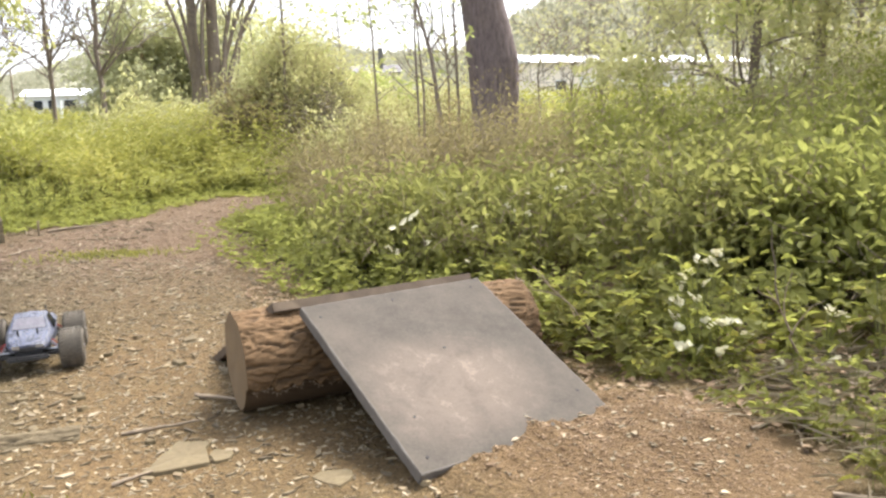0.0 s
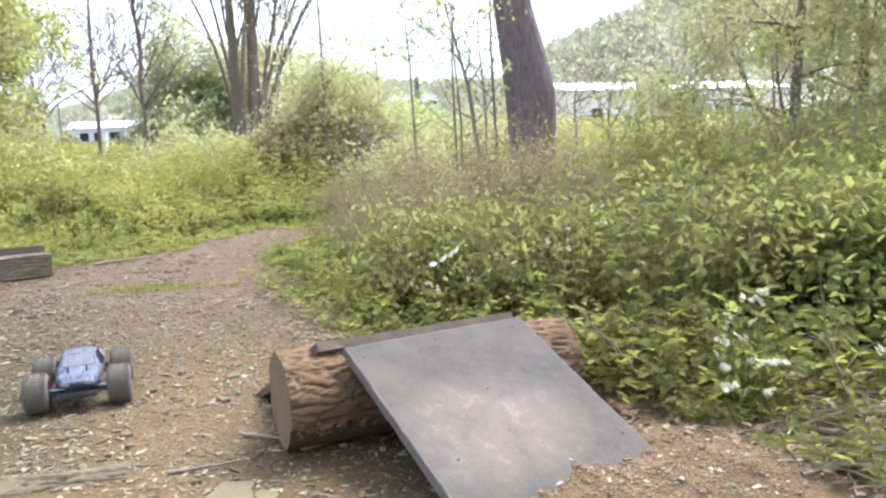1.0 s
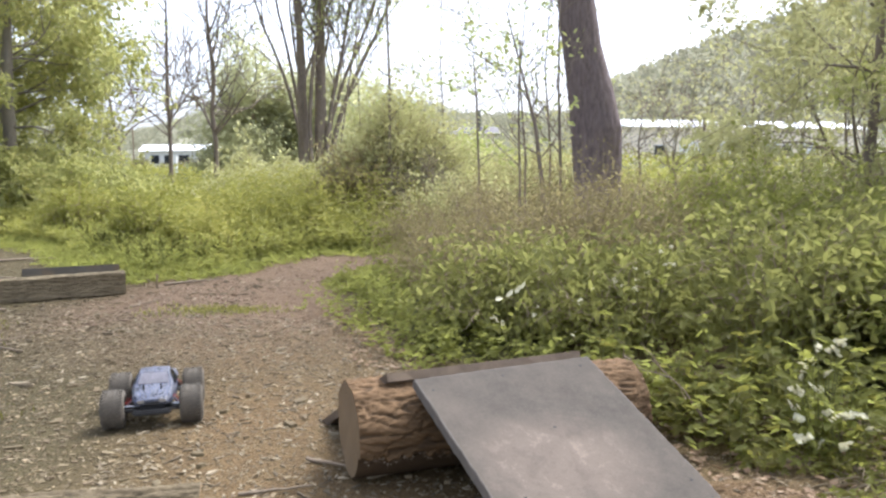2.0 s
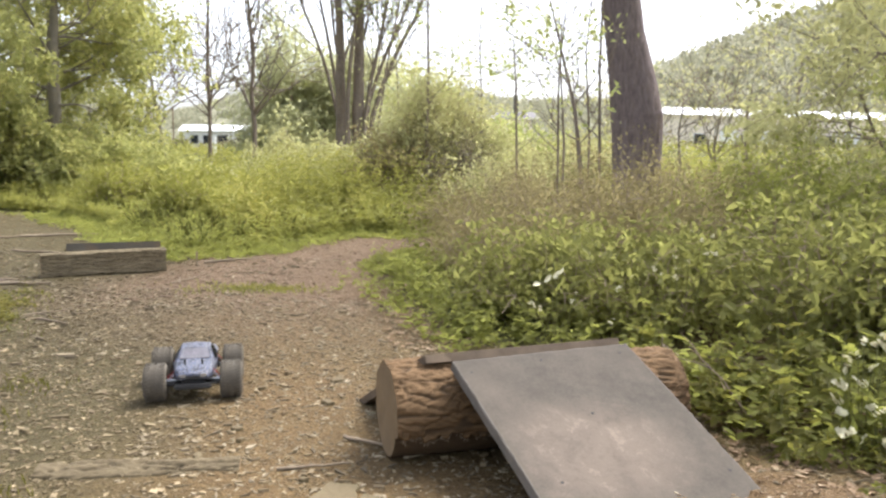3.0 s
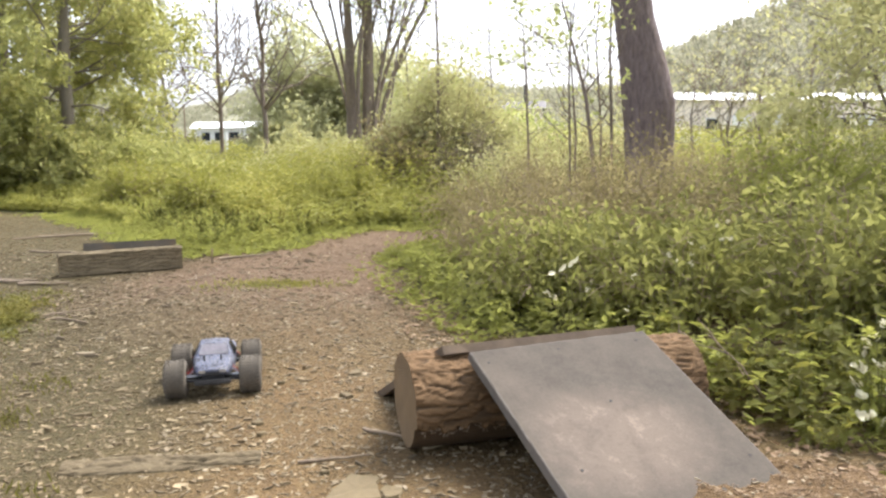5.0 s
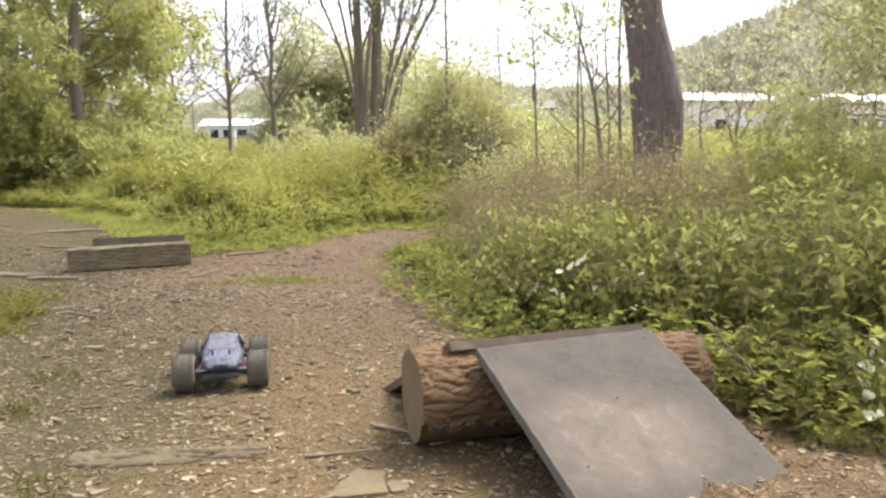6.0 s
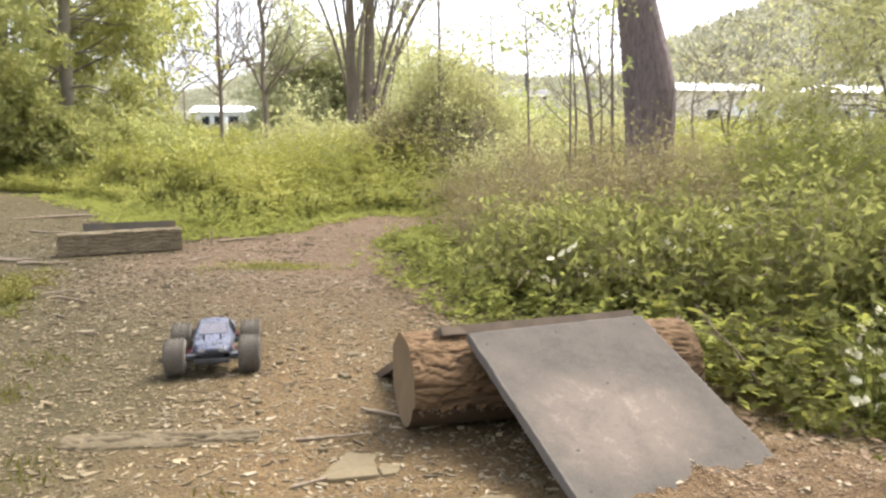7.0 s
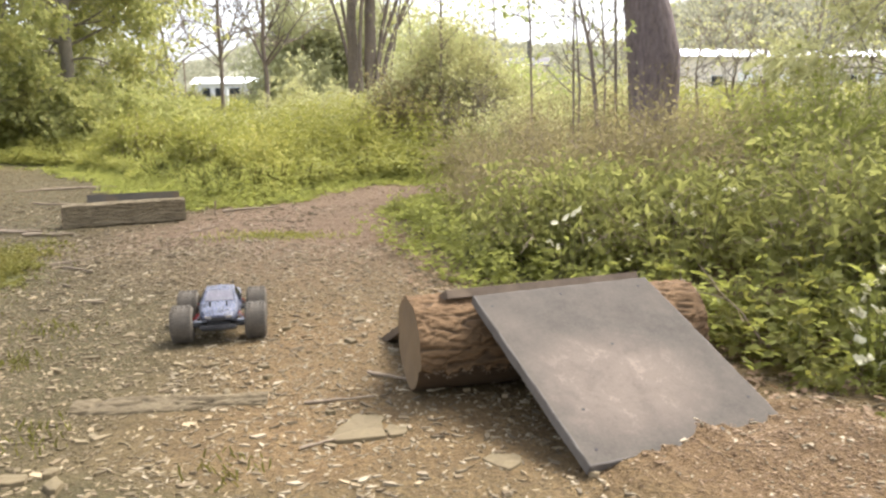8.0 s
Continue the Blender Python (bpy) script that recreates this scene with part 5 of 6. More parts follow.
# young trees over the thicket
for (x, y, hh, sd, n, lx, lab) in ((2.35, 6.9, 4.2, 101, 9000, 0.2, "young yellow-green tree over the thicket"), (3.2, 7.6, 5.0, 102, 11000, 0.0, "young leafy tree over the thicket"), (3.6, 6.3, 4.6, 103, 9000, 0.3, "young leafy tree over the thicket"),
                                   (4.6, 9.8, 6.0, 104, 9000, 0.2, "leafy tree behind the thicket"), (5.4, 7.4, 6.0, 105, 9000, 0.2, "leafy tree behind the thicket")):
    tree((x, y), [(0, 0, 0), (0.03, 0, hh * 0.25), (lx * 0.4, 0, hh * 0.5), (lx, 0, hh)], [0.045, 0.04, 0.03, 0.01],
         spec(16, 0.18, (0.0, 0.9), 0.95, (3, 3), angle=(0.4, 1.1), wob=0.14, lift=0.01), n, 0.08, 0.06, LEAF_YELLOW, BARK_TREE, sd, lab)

# a dark bough reaching in from the right
def bough():
    r = np.random.default_rng(170)
    t = thing("tree", pose(4.3, 6.4, hz(4.3, 6.4) - 0.05), "dark tree with a bough reaching over the thicket", "tree")
    P = np.array([(0, 0, 0), (0.0, 0, 1.0), (-0.1, 0, 1.8), (-0.15, 0, 2.6), (-0.1, 0, 4.5)], float)
    part("trunk", tubes_mesh("trunk", [(P, [0.12, 0.1, 0.09, 0.08, 0.04])], 9), BARK_DARK, t)
    tips = []
    for p, d, ln, rr in (((-0.1, 0, 1.55), (-1.0, -0.2, 0.28), 1.7, 0.05), ((-0.12, 0, 2.2), (-0.8, 0.3, 0.5), 1.5, 0.04), ((0, 0, 3.0), (0.6, -0.5, 0.6), 1.5, 0.04), ((-0.1, 0, 3.4), (-0.6, -0.5, 0.7), 1.4, 0.035)):
        out = []
        Q, _ = wander(r, p, d, ln, 7, 0.12, 0.01)
        limbs(r, Q, np.linspace(rr, 0.012, 8), 0.9, 2, spec(0, 0, (0, 1), 1, (4, 3), wob=0.15, lift=0.02), out, tips)
        part("limb", tubes_mesh("limb", out, 6), BARK_DARK, t)
    tagged(leaves_on(r, tips, 3500, 0.07, 0.065, "crown", LEAF_TREE, t), kind="stuff")


bough()

# thin saplings
for (x, y, pts, r, sd, n, lab) in (
        (-0.17, 7.65, [(0, 0, 0), (-0.03, 0, 0.73), (-0.1, 0, 1.35), (-0.2, 0, 1.75), (-0.36, 0, 2.4)], 0.024, 111, 130, "thin leaning sapling with few leaves"),
        (-0.035, 7.86, [(0, 0, 0), (0.0, 0, 0.9), (-0.02, 0, 1.7), (0.0, 0, 3.0)], 0.016, 112, 50, "thin upright sapling with few leaves"),
        (-0.46, 8.65, [(0, 0, 0), (0.01, 0, 0.8), (0.0, 0, 1.6), (0.02, 0, 2.3)], 0.014, 113, 90, "thin upright sapling with few leaves"),
        (-0.93, 9.2, [(0, 0, 0), (0.0, 0, 0.9), (-0.02, 0, 1.7), (-0.05, 0, 2.2)], 0.014, 114, 420, "thin upright sapling with a leafy top"),
        (-2.38, 11.3, [(0, 0, 0), (0.0, 0, 1.0), (0.03, 0, 2.0), (0.0, 0, 4.2)], 0.025, 115, 120, "thin tall sapling beside the bush")):
    tree((x, y), pts, [r, r * 0.9, r * 0.75, r * 0.5, r * 0.25][:len(pts)],
         spec(9, 0.35, (0.4, 1.4), 0.5, (3,), angle=(0.4, 0.9), wob=0.12, lift=0.03), n, 0.05, 0.06, LEAF_TREE, BARK_TREE, sd, lab, "sapling", 6)

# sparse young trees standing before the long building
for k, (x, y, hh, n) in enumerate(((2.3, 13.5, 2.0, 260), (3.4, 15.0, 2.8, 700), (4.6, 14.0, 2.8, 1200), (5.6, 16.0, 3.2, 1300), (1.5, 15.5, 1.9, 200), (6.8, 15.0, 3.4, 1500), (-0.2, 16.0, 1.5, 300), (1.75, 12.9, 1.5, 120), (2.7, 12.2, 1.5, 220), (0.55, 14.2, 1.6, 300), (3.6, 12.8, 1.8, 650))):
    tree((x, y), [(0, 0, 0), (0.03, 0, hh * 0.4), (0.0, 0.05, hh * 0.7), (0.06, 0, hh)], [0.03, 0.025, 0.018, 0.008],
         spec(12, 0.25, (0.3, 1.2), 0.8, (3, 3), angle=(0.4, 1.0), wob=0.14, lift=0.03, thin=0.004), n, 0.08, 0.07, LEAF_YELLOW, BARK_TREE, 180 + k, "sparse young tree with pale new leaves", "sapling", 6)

# tall thin saplings whose twigs stand against the sky
for k, (x, y, hh, n) in enumerate(((-3.1, 12.6, 4.4, 160), (-1.75, 12.4, 4.2, 420), (-0.15, 9.4, 3.2, 420), (-0.42, 9.0, 3.0, 300))):
    tree((x, y), [(0, 0, 0), (0.02, 0, hh * 0.35), (-0.04, 0.05, hh * 0.65), (0.05, 0, hh)], [0.014, 0.012, 0.009, 0.004],
         spec(15, 0.4, (0.3, 1.2), 0.8, (4, 3), angle=(0.4, 1.0), wob=0.16, lift=0.02, thin=0.0035), n, 0.06, 0.055, LEAF_TREE, BARK_TREE, 190 + k, "thin sapling with fine twigs against the sky", "sapling", 6)


# ---------------------------------------------------------------- weeds, grass and litter
def scatter(rng, n, x0, x1, y0, y1, keep):
    X, Y = rng.uniform(x0, x1, n), rng.uniform(y0, y1, n)
    k = keep(X, Y)
    return X[k], Y[k]


def off_path(X, Y, seed=11):
    return -(poly_mask(X, Y, BARE) + 0.12 * waves(X, Y, seed, 3, 14, 8))


def weed_field(name, X, Y, tall, per, size, mat, seed, label, aspect=0.5, detail=1):
    """Leafy weeds: each an upright stalk set round with leaves."""
    rng = np.random.default_rng(seed)
    n = len(X)
    Z = height(X, Y)
    lean = rng.normal(size=(n, 2)) * 0.18
    f = rng.uniform(0.08, 1.0, (n, per))
    hgt = tall[:, None] * f
    cx = X[:, None] + lean[:, :1] * hgt + rng.normal(size=(n, per)) * 0.02
    cy = Y[:, None] + lean[:, 1:] * hgt + rng.normal(size=(n, per)) * 0.02
    cz = Z[:, None] + hgt
    a = rng.uniform(0, 2 * np.pi, (n, per))
    D = np.stack([np.cos(a), np.sin(a), rng.uniform(-0.2, 0.8, (n, per))], -1).reshape(-1, 3)
    N = rng.normal(size=(n * per, 3)) * 0.35 + [0, 0, 1]
    L = (size * rng.uniform(0.6, 1.3, (n, per)) * (1.15 - 0.5 * f)).ravel()
    C = np.stack([cx, cy, cz], -1).reshape(-1, 3)
    me = leaf_mesh(name, C, D, N, L, L * aspect, detail)
    return tagged(part(name, me, mat), label, "weeds", kind="stuff")


def grass_field(name, X, Y, tall, seed, label, mat=None):
    """Single blades, bent over at the tip."""
    rng = np.random.default_rng(seed)
    n = len(X)
    C = np.stack([X, Y, height(X, Y) - 0.005], -1)
    D = np.stack([rng.normal(size=n) * 0.35, rng.normal(size=n) * 0.35, np.ones(n)], -1)
    N = rng.normal(size=(n, 3)) * [1, 1, 0.2]
    L = tall * rng.uniform(0.5, 1.3, n)
    me = leaf_mesh(name, C, D, N, L, np.clip(L * 0.05, 0.004, 0.014), 2, 0.1, 0.35)
    return tagged(part(name, me, mat or GRASS), label, "grass", kind="stuff")


rng = np.random.default_rng(200)
# the meadow of tall weeds beyond the path
X, Y = scatter(rng, 15500, -13.5, -0.9, 6.4, 13.5, lambda x, y: (off_path(x, y) > 0.25) & ((x < -2.2) | (y > 8.9)) & ((x > -9.5) | (y > 9.8)))
tall = (0.14 + 0.42 * sm(0.3, 2.2, off_path(X, Y))) * rng.uniform(0.7, 1.2, len(X)) * (1 + 0.6 * np.clip(waves(X, Y, 17, 1.0, 4.0, 8), -1, 1))
weed_field("meadow_weeds", X, Y, tall, 17, 0.075, LEAF_MEADOW, 201, "knee-high yellow-green weeds filling the meadow")
X, Y = scatter(rng, 9000, -26, 6, 13, 27, lambda x, y: off_path(x, y) > 0.3)
weed_field("far_weeds", X, Y, rng.uniform(0.35, 0.8, len(X)), 9, 0.11, LEAF_MEADOW, 202, "tall yellow-green weeds further off in the meadow")
X, Y = scatter(rng, 7000, -40, 40, 27, 60, lambda x, y: off_path(x, y) > 0.3)
weed_field("distant_weeds", X, Y, rng.uniform(0.3, 0.8, len(X)), 5, 0.25, LEAF_MEADOW, 203, "rough green growth towards the far field")
# short grass along the edges
X, Y = scatter(rng, 16000, -9, -1.0, 3.0, 10.5, lambda x, y: (off_path(x, y) > -0.12 + 0.2 * np.abs(np.random.default_rng(4).normal(size=len(x)))) & (off_path(x, y) < 1.0))
k = ~((X < -2.4) & (Y < 4.9))
X, Y = X[k], Y[k]
grass_field("fringe_grass", X, Y, 0.05 + 0.11 * sm(0.0, 0.8, off_path(X, Y)), 204, "short bright grass along the path's edge")
X, Y = rng.normal(-2.3, 0.22, 500), rng.normal(5.05, 0.12, 500)
grass_field("grass_tuft", X, Y, np.full(500, 0.035), 205, "thin tuft of short grass in the path", LEAF_MEADOW)
X, Y = scatter(rng, 16000, -8.0, -2.6, -3.0, 4.6, lambda x, y: off_path(x, y) + 0.25 * np.random.default_rng(3).normal(size=len(x)) > 0.12)
grass_field("verge_grass", X, Y, np.full(len(X), 0.04), 206, "short olive grass on the verge of the clearing", GRASS_DULL)
r4 = np.random.default_rng(244)
X, Y = r4.normal(-3.4, 0.3, 1100), r4.normal(3.75, 0.36, 1100)
k = (X < -2.86 - 0.5 * (Y - 3.2) + 0.08 * np.sin(Y * 17)) & (X > -4.6)
weed_field("verge_weeds", X[k], Y[k], 0.02 + 0.05 * r4.uniform(0, 1, int(k.sum())), 7, 0.03, GRASS_DULL, 245, "low yellow-green growth on the clearing's verge", 0.5)
for cx, cy, rr, n in ((-2.12, 2.36, 0.06, 90), (-2.3, 2.75, 0.09, 90), (-1.62, 1.78, 0.07, 60), (-1.02, 1.72, 0.05, 40)):
    grass_field("grass_tuft", r4.normal(cx, rr, n), r4.normal(cy, rr, n), np.full(n, 0.03), 246, "small thin tuft of grass in the trodden earth", GRASS_DULL)
X, Y = scatter(rng, 14000, -9.4, -1.8, 6.6, 13, lambda x, y: off_path(x, y) > 0.5)
grass_field("meadow_grass", X, Y, np.full(len(X), 0.24), 207, "tall grass blades among the meadow weeds")
X, Y = scatter(rng, 26000, -9.5, -1.6, 5.8, 10.5, lambda x, y: (off_path(x, y) > -0.28 + 0.36 * np.abs(np.random.default_rng(6).normal(size=len(x)))) & (off_path(x, y) < 0.9))
weed_field("fringe_weeds", X, Y, (0.04 + 0.2 * sm(0.0, 0.7, off_path(X, Y))) * rng.uniform(0.5, 1.3, len(X)), 6, 0.05, LEAF_WEED, 210, "low leafy weeds creeping onto the path's edge", 0.6)
# undergrowth to the right: broad leaves near the ground
X, Y = scatter(rng, 5600, -1.9, 4.2, 1.2, 8.5, lambda x, y: (off_path(x, y) > 0.02) & (x + 0.8 * np.random.default_rng(12).normal(size=len(x)) < 3.0) & (y - 0.3 * x + 0.3 * np.random.default_rng(13).normal(size=len(x)) > 1.6) & (((x - 0.42) / 0.28) ** 2 + ((y - 3.65) / 0.35) ** 2 > 1) & ((np.random.default_rng(14).uniform(0, 1, len(x)) < 0.3) | (x < 0.75) | (y > 3.5)))
weed_field("undergrowth", X, Y, 0.06 + 0.13 * rng.uniform(0.4, 1.2, len(X)), 10, 0.05, LEAF_WEED, 208, "low broad-leaved green undergrowth beside the path", 0.62, 2)


def one_leaf(seed, mat):
    """A leaf of three pointed leaflets on a short stem."""
    r = np.random.default_rng(seed)
    C = np.array([(0.0, 0, 0), (0.30, 0.01, 0.02), (0.30, -0.01, 0.02), (0.34, 0, 0.02)])
    D = np.array([(1.0, 0, 0.08), (0.45, 0.9, 0.05), (0.45, -0.9, 0.05), (1.0, r.uniform(-0.1, 0.1), 0.0)])
    L = np.array([0.36, 0.48, 0.48, 0.66]) * r.uniform(0.9, 1.1, 4)
    W = np.array([0.03, 0.27, 0.27, 0.36]) * r.uniform(0.85, 1.2, 4)
    me = leaf_mesh("leaf", C, D, np.array([[0, 0, 1.0]] * 4) + r.normal(size=(4, 3)) * 0.15, L, W, 2, r.uniform(0.05, 0.25), r.uniform(0.05, 0.3))
    me.materials.append(mat)
    return me


LEAVES = [one_leaf(k, LEAF_SINGLE) for k in range(8)]
BRIGHT_LEAVES = [one_leaf(k, LEAF_BRIGHT) for k in range(8)]
STALK = tubes_mesh("stalk", [([(0, 0, -0.02), (0.01, 0, 0.4), (0.0, 0.02, 0.75), (0.02, 0.01, 1.0)], [0.012, 0.01, 0.008, 0.004])], 5)
STALK.materials.append(TWIG_GREEN)


def weed_plant(x, y, tall, leaves, size, seed):
    """One broad-leaved weed: a stalk with single leaves in a spiral."""
    r = random.Random(seed)
    kinds, mat = (BRIGHT_LEAVES, LEAF_BRIGHT) if r.random() < 0.5 else (LEAVES, LEAF_SINGLE)
    t = thing("weed", pose(x, y, hz(x, y), r.uniform(-8, 8), r.uniform(-8, 8), r.uniform(0, 360)), "bright green broad-leaved weed growing beside the ramp", "weed", "weeds beside the ramp")
    part("stalk", STALK, TWIG_GREEN, t, m=Matrix.Scale(tall, 4))
    for k in range(leaves):
        f = (k + 1) / leaves
        a = k * 137.5 + r.uniform(-25, 25)
        s = size * (1.15 - 0.5 * f) * r.uniform(0.5, 1.3)
        part("leaf", kinds[r.randrange(8)], mat, t, m=pose(0, 0, tall * (0.12 + 0.88 * f), r.uniform(-30, 30), r.uniform(-45, 40), a) @ pose(0.006, 0, 0) @ Matrix.Scale(s, 4))


X, Y = scatter(rng, 1100, -2.0, -0.3, 3.5, 6.8, lambda x, y: off_path(x, y) + 0.16 * np.abs(np.random.default_rng(15).normal(size=len(x))) * np.sign(np.sin(x * 7 + y * 5)) > -0.08)
k = off_path(X, Y) < 0.35
X, Y = X[k], Y[k]
weed_field("edge_weeds", X, Y, 0.03 + 0.13 * rng.uniform(0.1, 1.2, len(X)) ** 1.5, 8, 0.04, LEAF_WEED, 212, "bright yellow-green weeds along the thicket's edge", 0.6, 2)
X, Y = scatter(rng, 520, 0.05, 2.0, 2.35, 3.6, lambda x, y: (off_path(x, y) > 0.04) & (((x - 0.42) / 0.25) ** 2 + ((y - 3.6) / 0.4) ** 2 > 1))
k = (np.random.default_rng(16).uniform(0, 1, len(X)) < 0.35) | (X < 0.72)
X, Y = X[k], Y[k]
for k, (x, y) in enumerate(zip(X[:190], Y[:190])):
    d = float(off_path(np.array([x]), np.array([y]))[0])
    g = min(1.0, 0.45 + 1.6 * d)
    weed_plant(float(x), float(y), random.Random(k).uniform(0.08, 0.34) * g, 8, 0.1 * (0.6 + 0.4 * g), 700 + k)
X, Y = scatter(rng, 900, 0.3, 1.7, 1.6, 2.9, lambda x, y: (off_path(x, y) > -0.3) & (off_path(x, y) < 0.05) & (x + 0.5 * y > 1.62))
for k, (x, y) in enumerate(zip(X[:110], Y[:110])):
    weed_plant(float(x), float(y), random.Random(k + 50).uniform(0.02, 0.1) * (1 + 0.6 * (x > 0.8)), 6, random.Random(k).uniform(0.03, 0.065), 1000 + k)


def flat_bits(name, X, Y, size, thin, mat, seed, label, long=2.4, vary=0.4):
    """Chips: thin, broken, angular flakes lying on the earth."""
    rng = np.random.default_rng(seed)
    n = len(X)
    a = rng.uniform(0, 2 * np.pi, n)
    L = size * np.exp(rng.normal(size=n) * vary)
    W = L / long * rng.uniform(0.5, 1.5, n)
    H = thin * rng.uniform(0.5, 1.5, n) * np.clip(L / 0.03, 0.5, 2)
    dx = np.stack([np.cos(a), np.sin(a), rng.normal(size=n) * 0.09], -1)
    dy = np.stack([-np.sin(a), np.cos(a), rng.normal(size=n) * 0.1], -1)
    base = np.stack([X, Y, height(X, Y) + H * 0.3], -1)
    fx = np.array([-0.5, -0.15, 0.5, 0.22])
    fy = np.array([-0.1, -0.5, 0.05, 0.5])
    jit = rng.normal(size=(n, 4, 2)) * 0.12
    P = base[:, None] + dx[:, None] * (L[:, None] * (fx + jit[..., 0]))[..., None] + dy[:, None] * (W[:, None] * (fy + jit[..., 1]))[..., None]
    up = np.array([0, 0, 1.0])
    top = P + up * (H[:, None, None] * 0.7)
    low = P - up * (H[:, None, None])
    V = np.concatenate([low, top], 1).reshape(-1, 3)
    i = np.arange(n)[:, None] * 8
    F = np.concatenate([i + [q] for q in ([4, 5, 6, 7], [0, 1, 5, 4], [1, 2, 6, 5], [2, 3, 7, 6], [3, 0, 4, 7])], 0)
    return tagged(part(name, fast_mesh(name, V, F), mat), label, "litter", kind="stuff")


bare_ok = lambda x, y: poly_mask(x, y, BARE) > -0.15
thinning = lambda x, y: np.random.default_rng(19).uniform(0, 1, len(x)) < sm(-1.2, 1.5, y) * sm(-6.0, -3.3, x) * (1 - sm(1.4, 3.2, x))
off_mound = lambda x, y: ((x - 0.36) / 0.5) ** 2 + ((y - 1.9) / 0.36) ** 2 > 1 + 0.3 * np.sin(x * 40) * np.sin(y * 43)
thin_left = lambda x, y: bare_ok(x, y) & off_mound(x, y) & ((x > -1.3 - 0.42 * (y - 1.8)) | (np.sin(x * 91) * np.sin(y * 97 + x) > 0.45))
X, Y = scatter(rng, 80000, -6.0, 3.2, -1.2, 4.7, lambda x, y: thin_left(x, y) & thinning(x, y))
flat_bits("fine_chips", X, Y, 0.009, 0.003, CHIP, 301, "fine pale chips and grit strewn over the earth")
X, Y = scatter(rng, 6000, -3.6, 0.05, 1.2, 4.8, thin_left)
flat_bits("wood_chips", X, Y, 0.021, 0.004, CHIP, 302, "scattered pale wood chips and dry leaf scraps", 2.6, 0.35)
X, Y = scatter(rng, 15000, -12, -1.2, 4.2, 12, bare_ok)
k = X + 0.2 * np.sin(Y * 4) > -3.3
flat_bits("far_chips", X[k], Y[k], 0.018, 0.004, CLOD_RED, 303, "red-brown chips strewn along the path")
flat_bits("olive_chips", X[~k], Y[~k], 0.018, 0.004, CLOD_DULL, 313, "dull olive chips strewn along the path")
X, Y = scatter(rng, 26000, -6.0, 1.6, -1.2, 4.7, lambda x, y: bare_ok(x, y) & off_mound(x, y) & thinning(x, y))
flat_bits("clods", X, Y, 0.0145, 0.006, CLOD, 308, "flat clods and flakes of dry earth", 1.7)
X, Y = scatter(rng, 16000, -3.6, -0.9, 1.2, 5.0, lambda x, y: bare_ok(x, y) & (x < -1.25 - 0.42 * (y - 1.8) + 0.15 * np.sin(y * 9)))
flat_bits("olive_clods", X, Y, 0.015, 0.0045, CLOD_DULL, 311, "dark olive flakes of trodden earth", 1.8)
X, Y = scatter(rng, 2600, -6.5, -2.2, 3.0, 6.6, bare_ok)
flat_bits("bark_flakes", X, Y, 0.03, 0.005, CHIP, 315, "long pale flakes of bark on the dull earth", 4.0)
X, Y = scatter(rng, 9000, -9, -1.2, 4.3, 9.5, bare_ok)
k = X + 0.2 * np.sin(Y * 4) > -3.3
flat_bits("path_clods", X[k], Y[k], 0.020, 0.004, CLOD_RED, 309, "flat clods of dry earth along the path", 1.7)
flat_bits("worn_clods", X[~k], Y[~k], 0.020, 0.004, CLOD_DULL, 314, "flat clods of dry earth along the path", 1.7)
X, Y = scatter(rng, 14000, -4.2, 3.0, -3.0, 1.3, lambda x, y: (poly_mask(x, y, BARE) > -0.1) & (np.random.default_rng(9).uniform(0, 1, len(x)) < sm(-3.2, 1.3, y)))
flat_bits("worn_chips", X, Y, 0.016, 0.003, CHIP, 307, "thinly scattered chips on the trodden clearing")
X, Y = rng.normal(0.4, 0.26, 420), rng.normal(1.92, 0.2, 420)
flat_bits("mound_pebbles", X, Y, 0.010, 0.004, CHIP, 312, "pale pebbles and chips in the dirt mound", 1.4)
X, Y = rng.normal(0.3, 0.25, 6500), rng.normal(1.93, 0.2, 6500)
flat_bits("mound_chips", X, Y, 0.0075, 0.002, CHIP_ORANGE, 304, "sawdust-coloured chips on the dirt mound")


# the larger chips, one by one
def chip_mesh(seed):
    r = random.Random(seed)
    bm = bmesh.new()
    n = r.choice((5, 6, 7))
    low, top = [], []
    for k in range(n):
        a = 2 * math.pi * k / n + r.uniform(-0.25, 0.25)
        px, py = math.cos(a) * r.uniform(0.38, 0.55), math.sin(a) * r.uniform(0.15, 0.26)
        low.append(bm.verts.new((px, py, -0.04)))
        top.append(bm.verts.new((px * 0.9, py * 0.9, r.uniform(0.01, 0.05))))
    bm.faces.new(top)
    for k in range(n):
        bm.faces.new((low[k], low[(k + 1) % n], top[(k + 1) % n], top[k]))
    bmesh.ops.recalc_face_normals(bm, faces=bm.faces)
    me = bpy.data.meshes.new("wood_chip")
    bm.to_mesh(me)
    bm.free()
    me.materials.append(CHIP_SINGLE)
    return me


CHIPS = [chip_mesh(k) for k in range(10)]
X, Y = scatter(rng, 520, -2.9, 0.0, 1.6, 4.4, lambda x, y: poly_mask(x, y, BARE) > 0.05)
for k, (x, y) in enumerate(zip(X[:290], Y[:290])):
    r = random.Random(900 + k)
    x, y = float(x), float(y)
    s = r.uniform(0.014, 0.03)
    ob = part("wood_chip", CHIPS[k % 10], CHIP_SINGLE, m=pose(x, y, hz(x, y) + 0.06 * s, r.uniform(-10, 10), r.uniform(-10, 10), r.uniform(0, 360)) @ Matrix.Scale(s, 4))
    tagged(ob, "thin tan chip of wood lying on the earth", "wood chip", "loose chips")


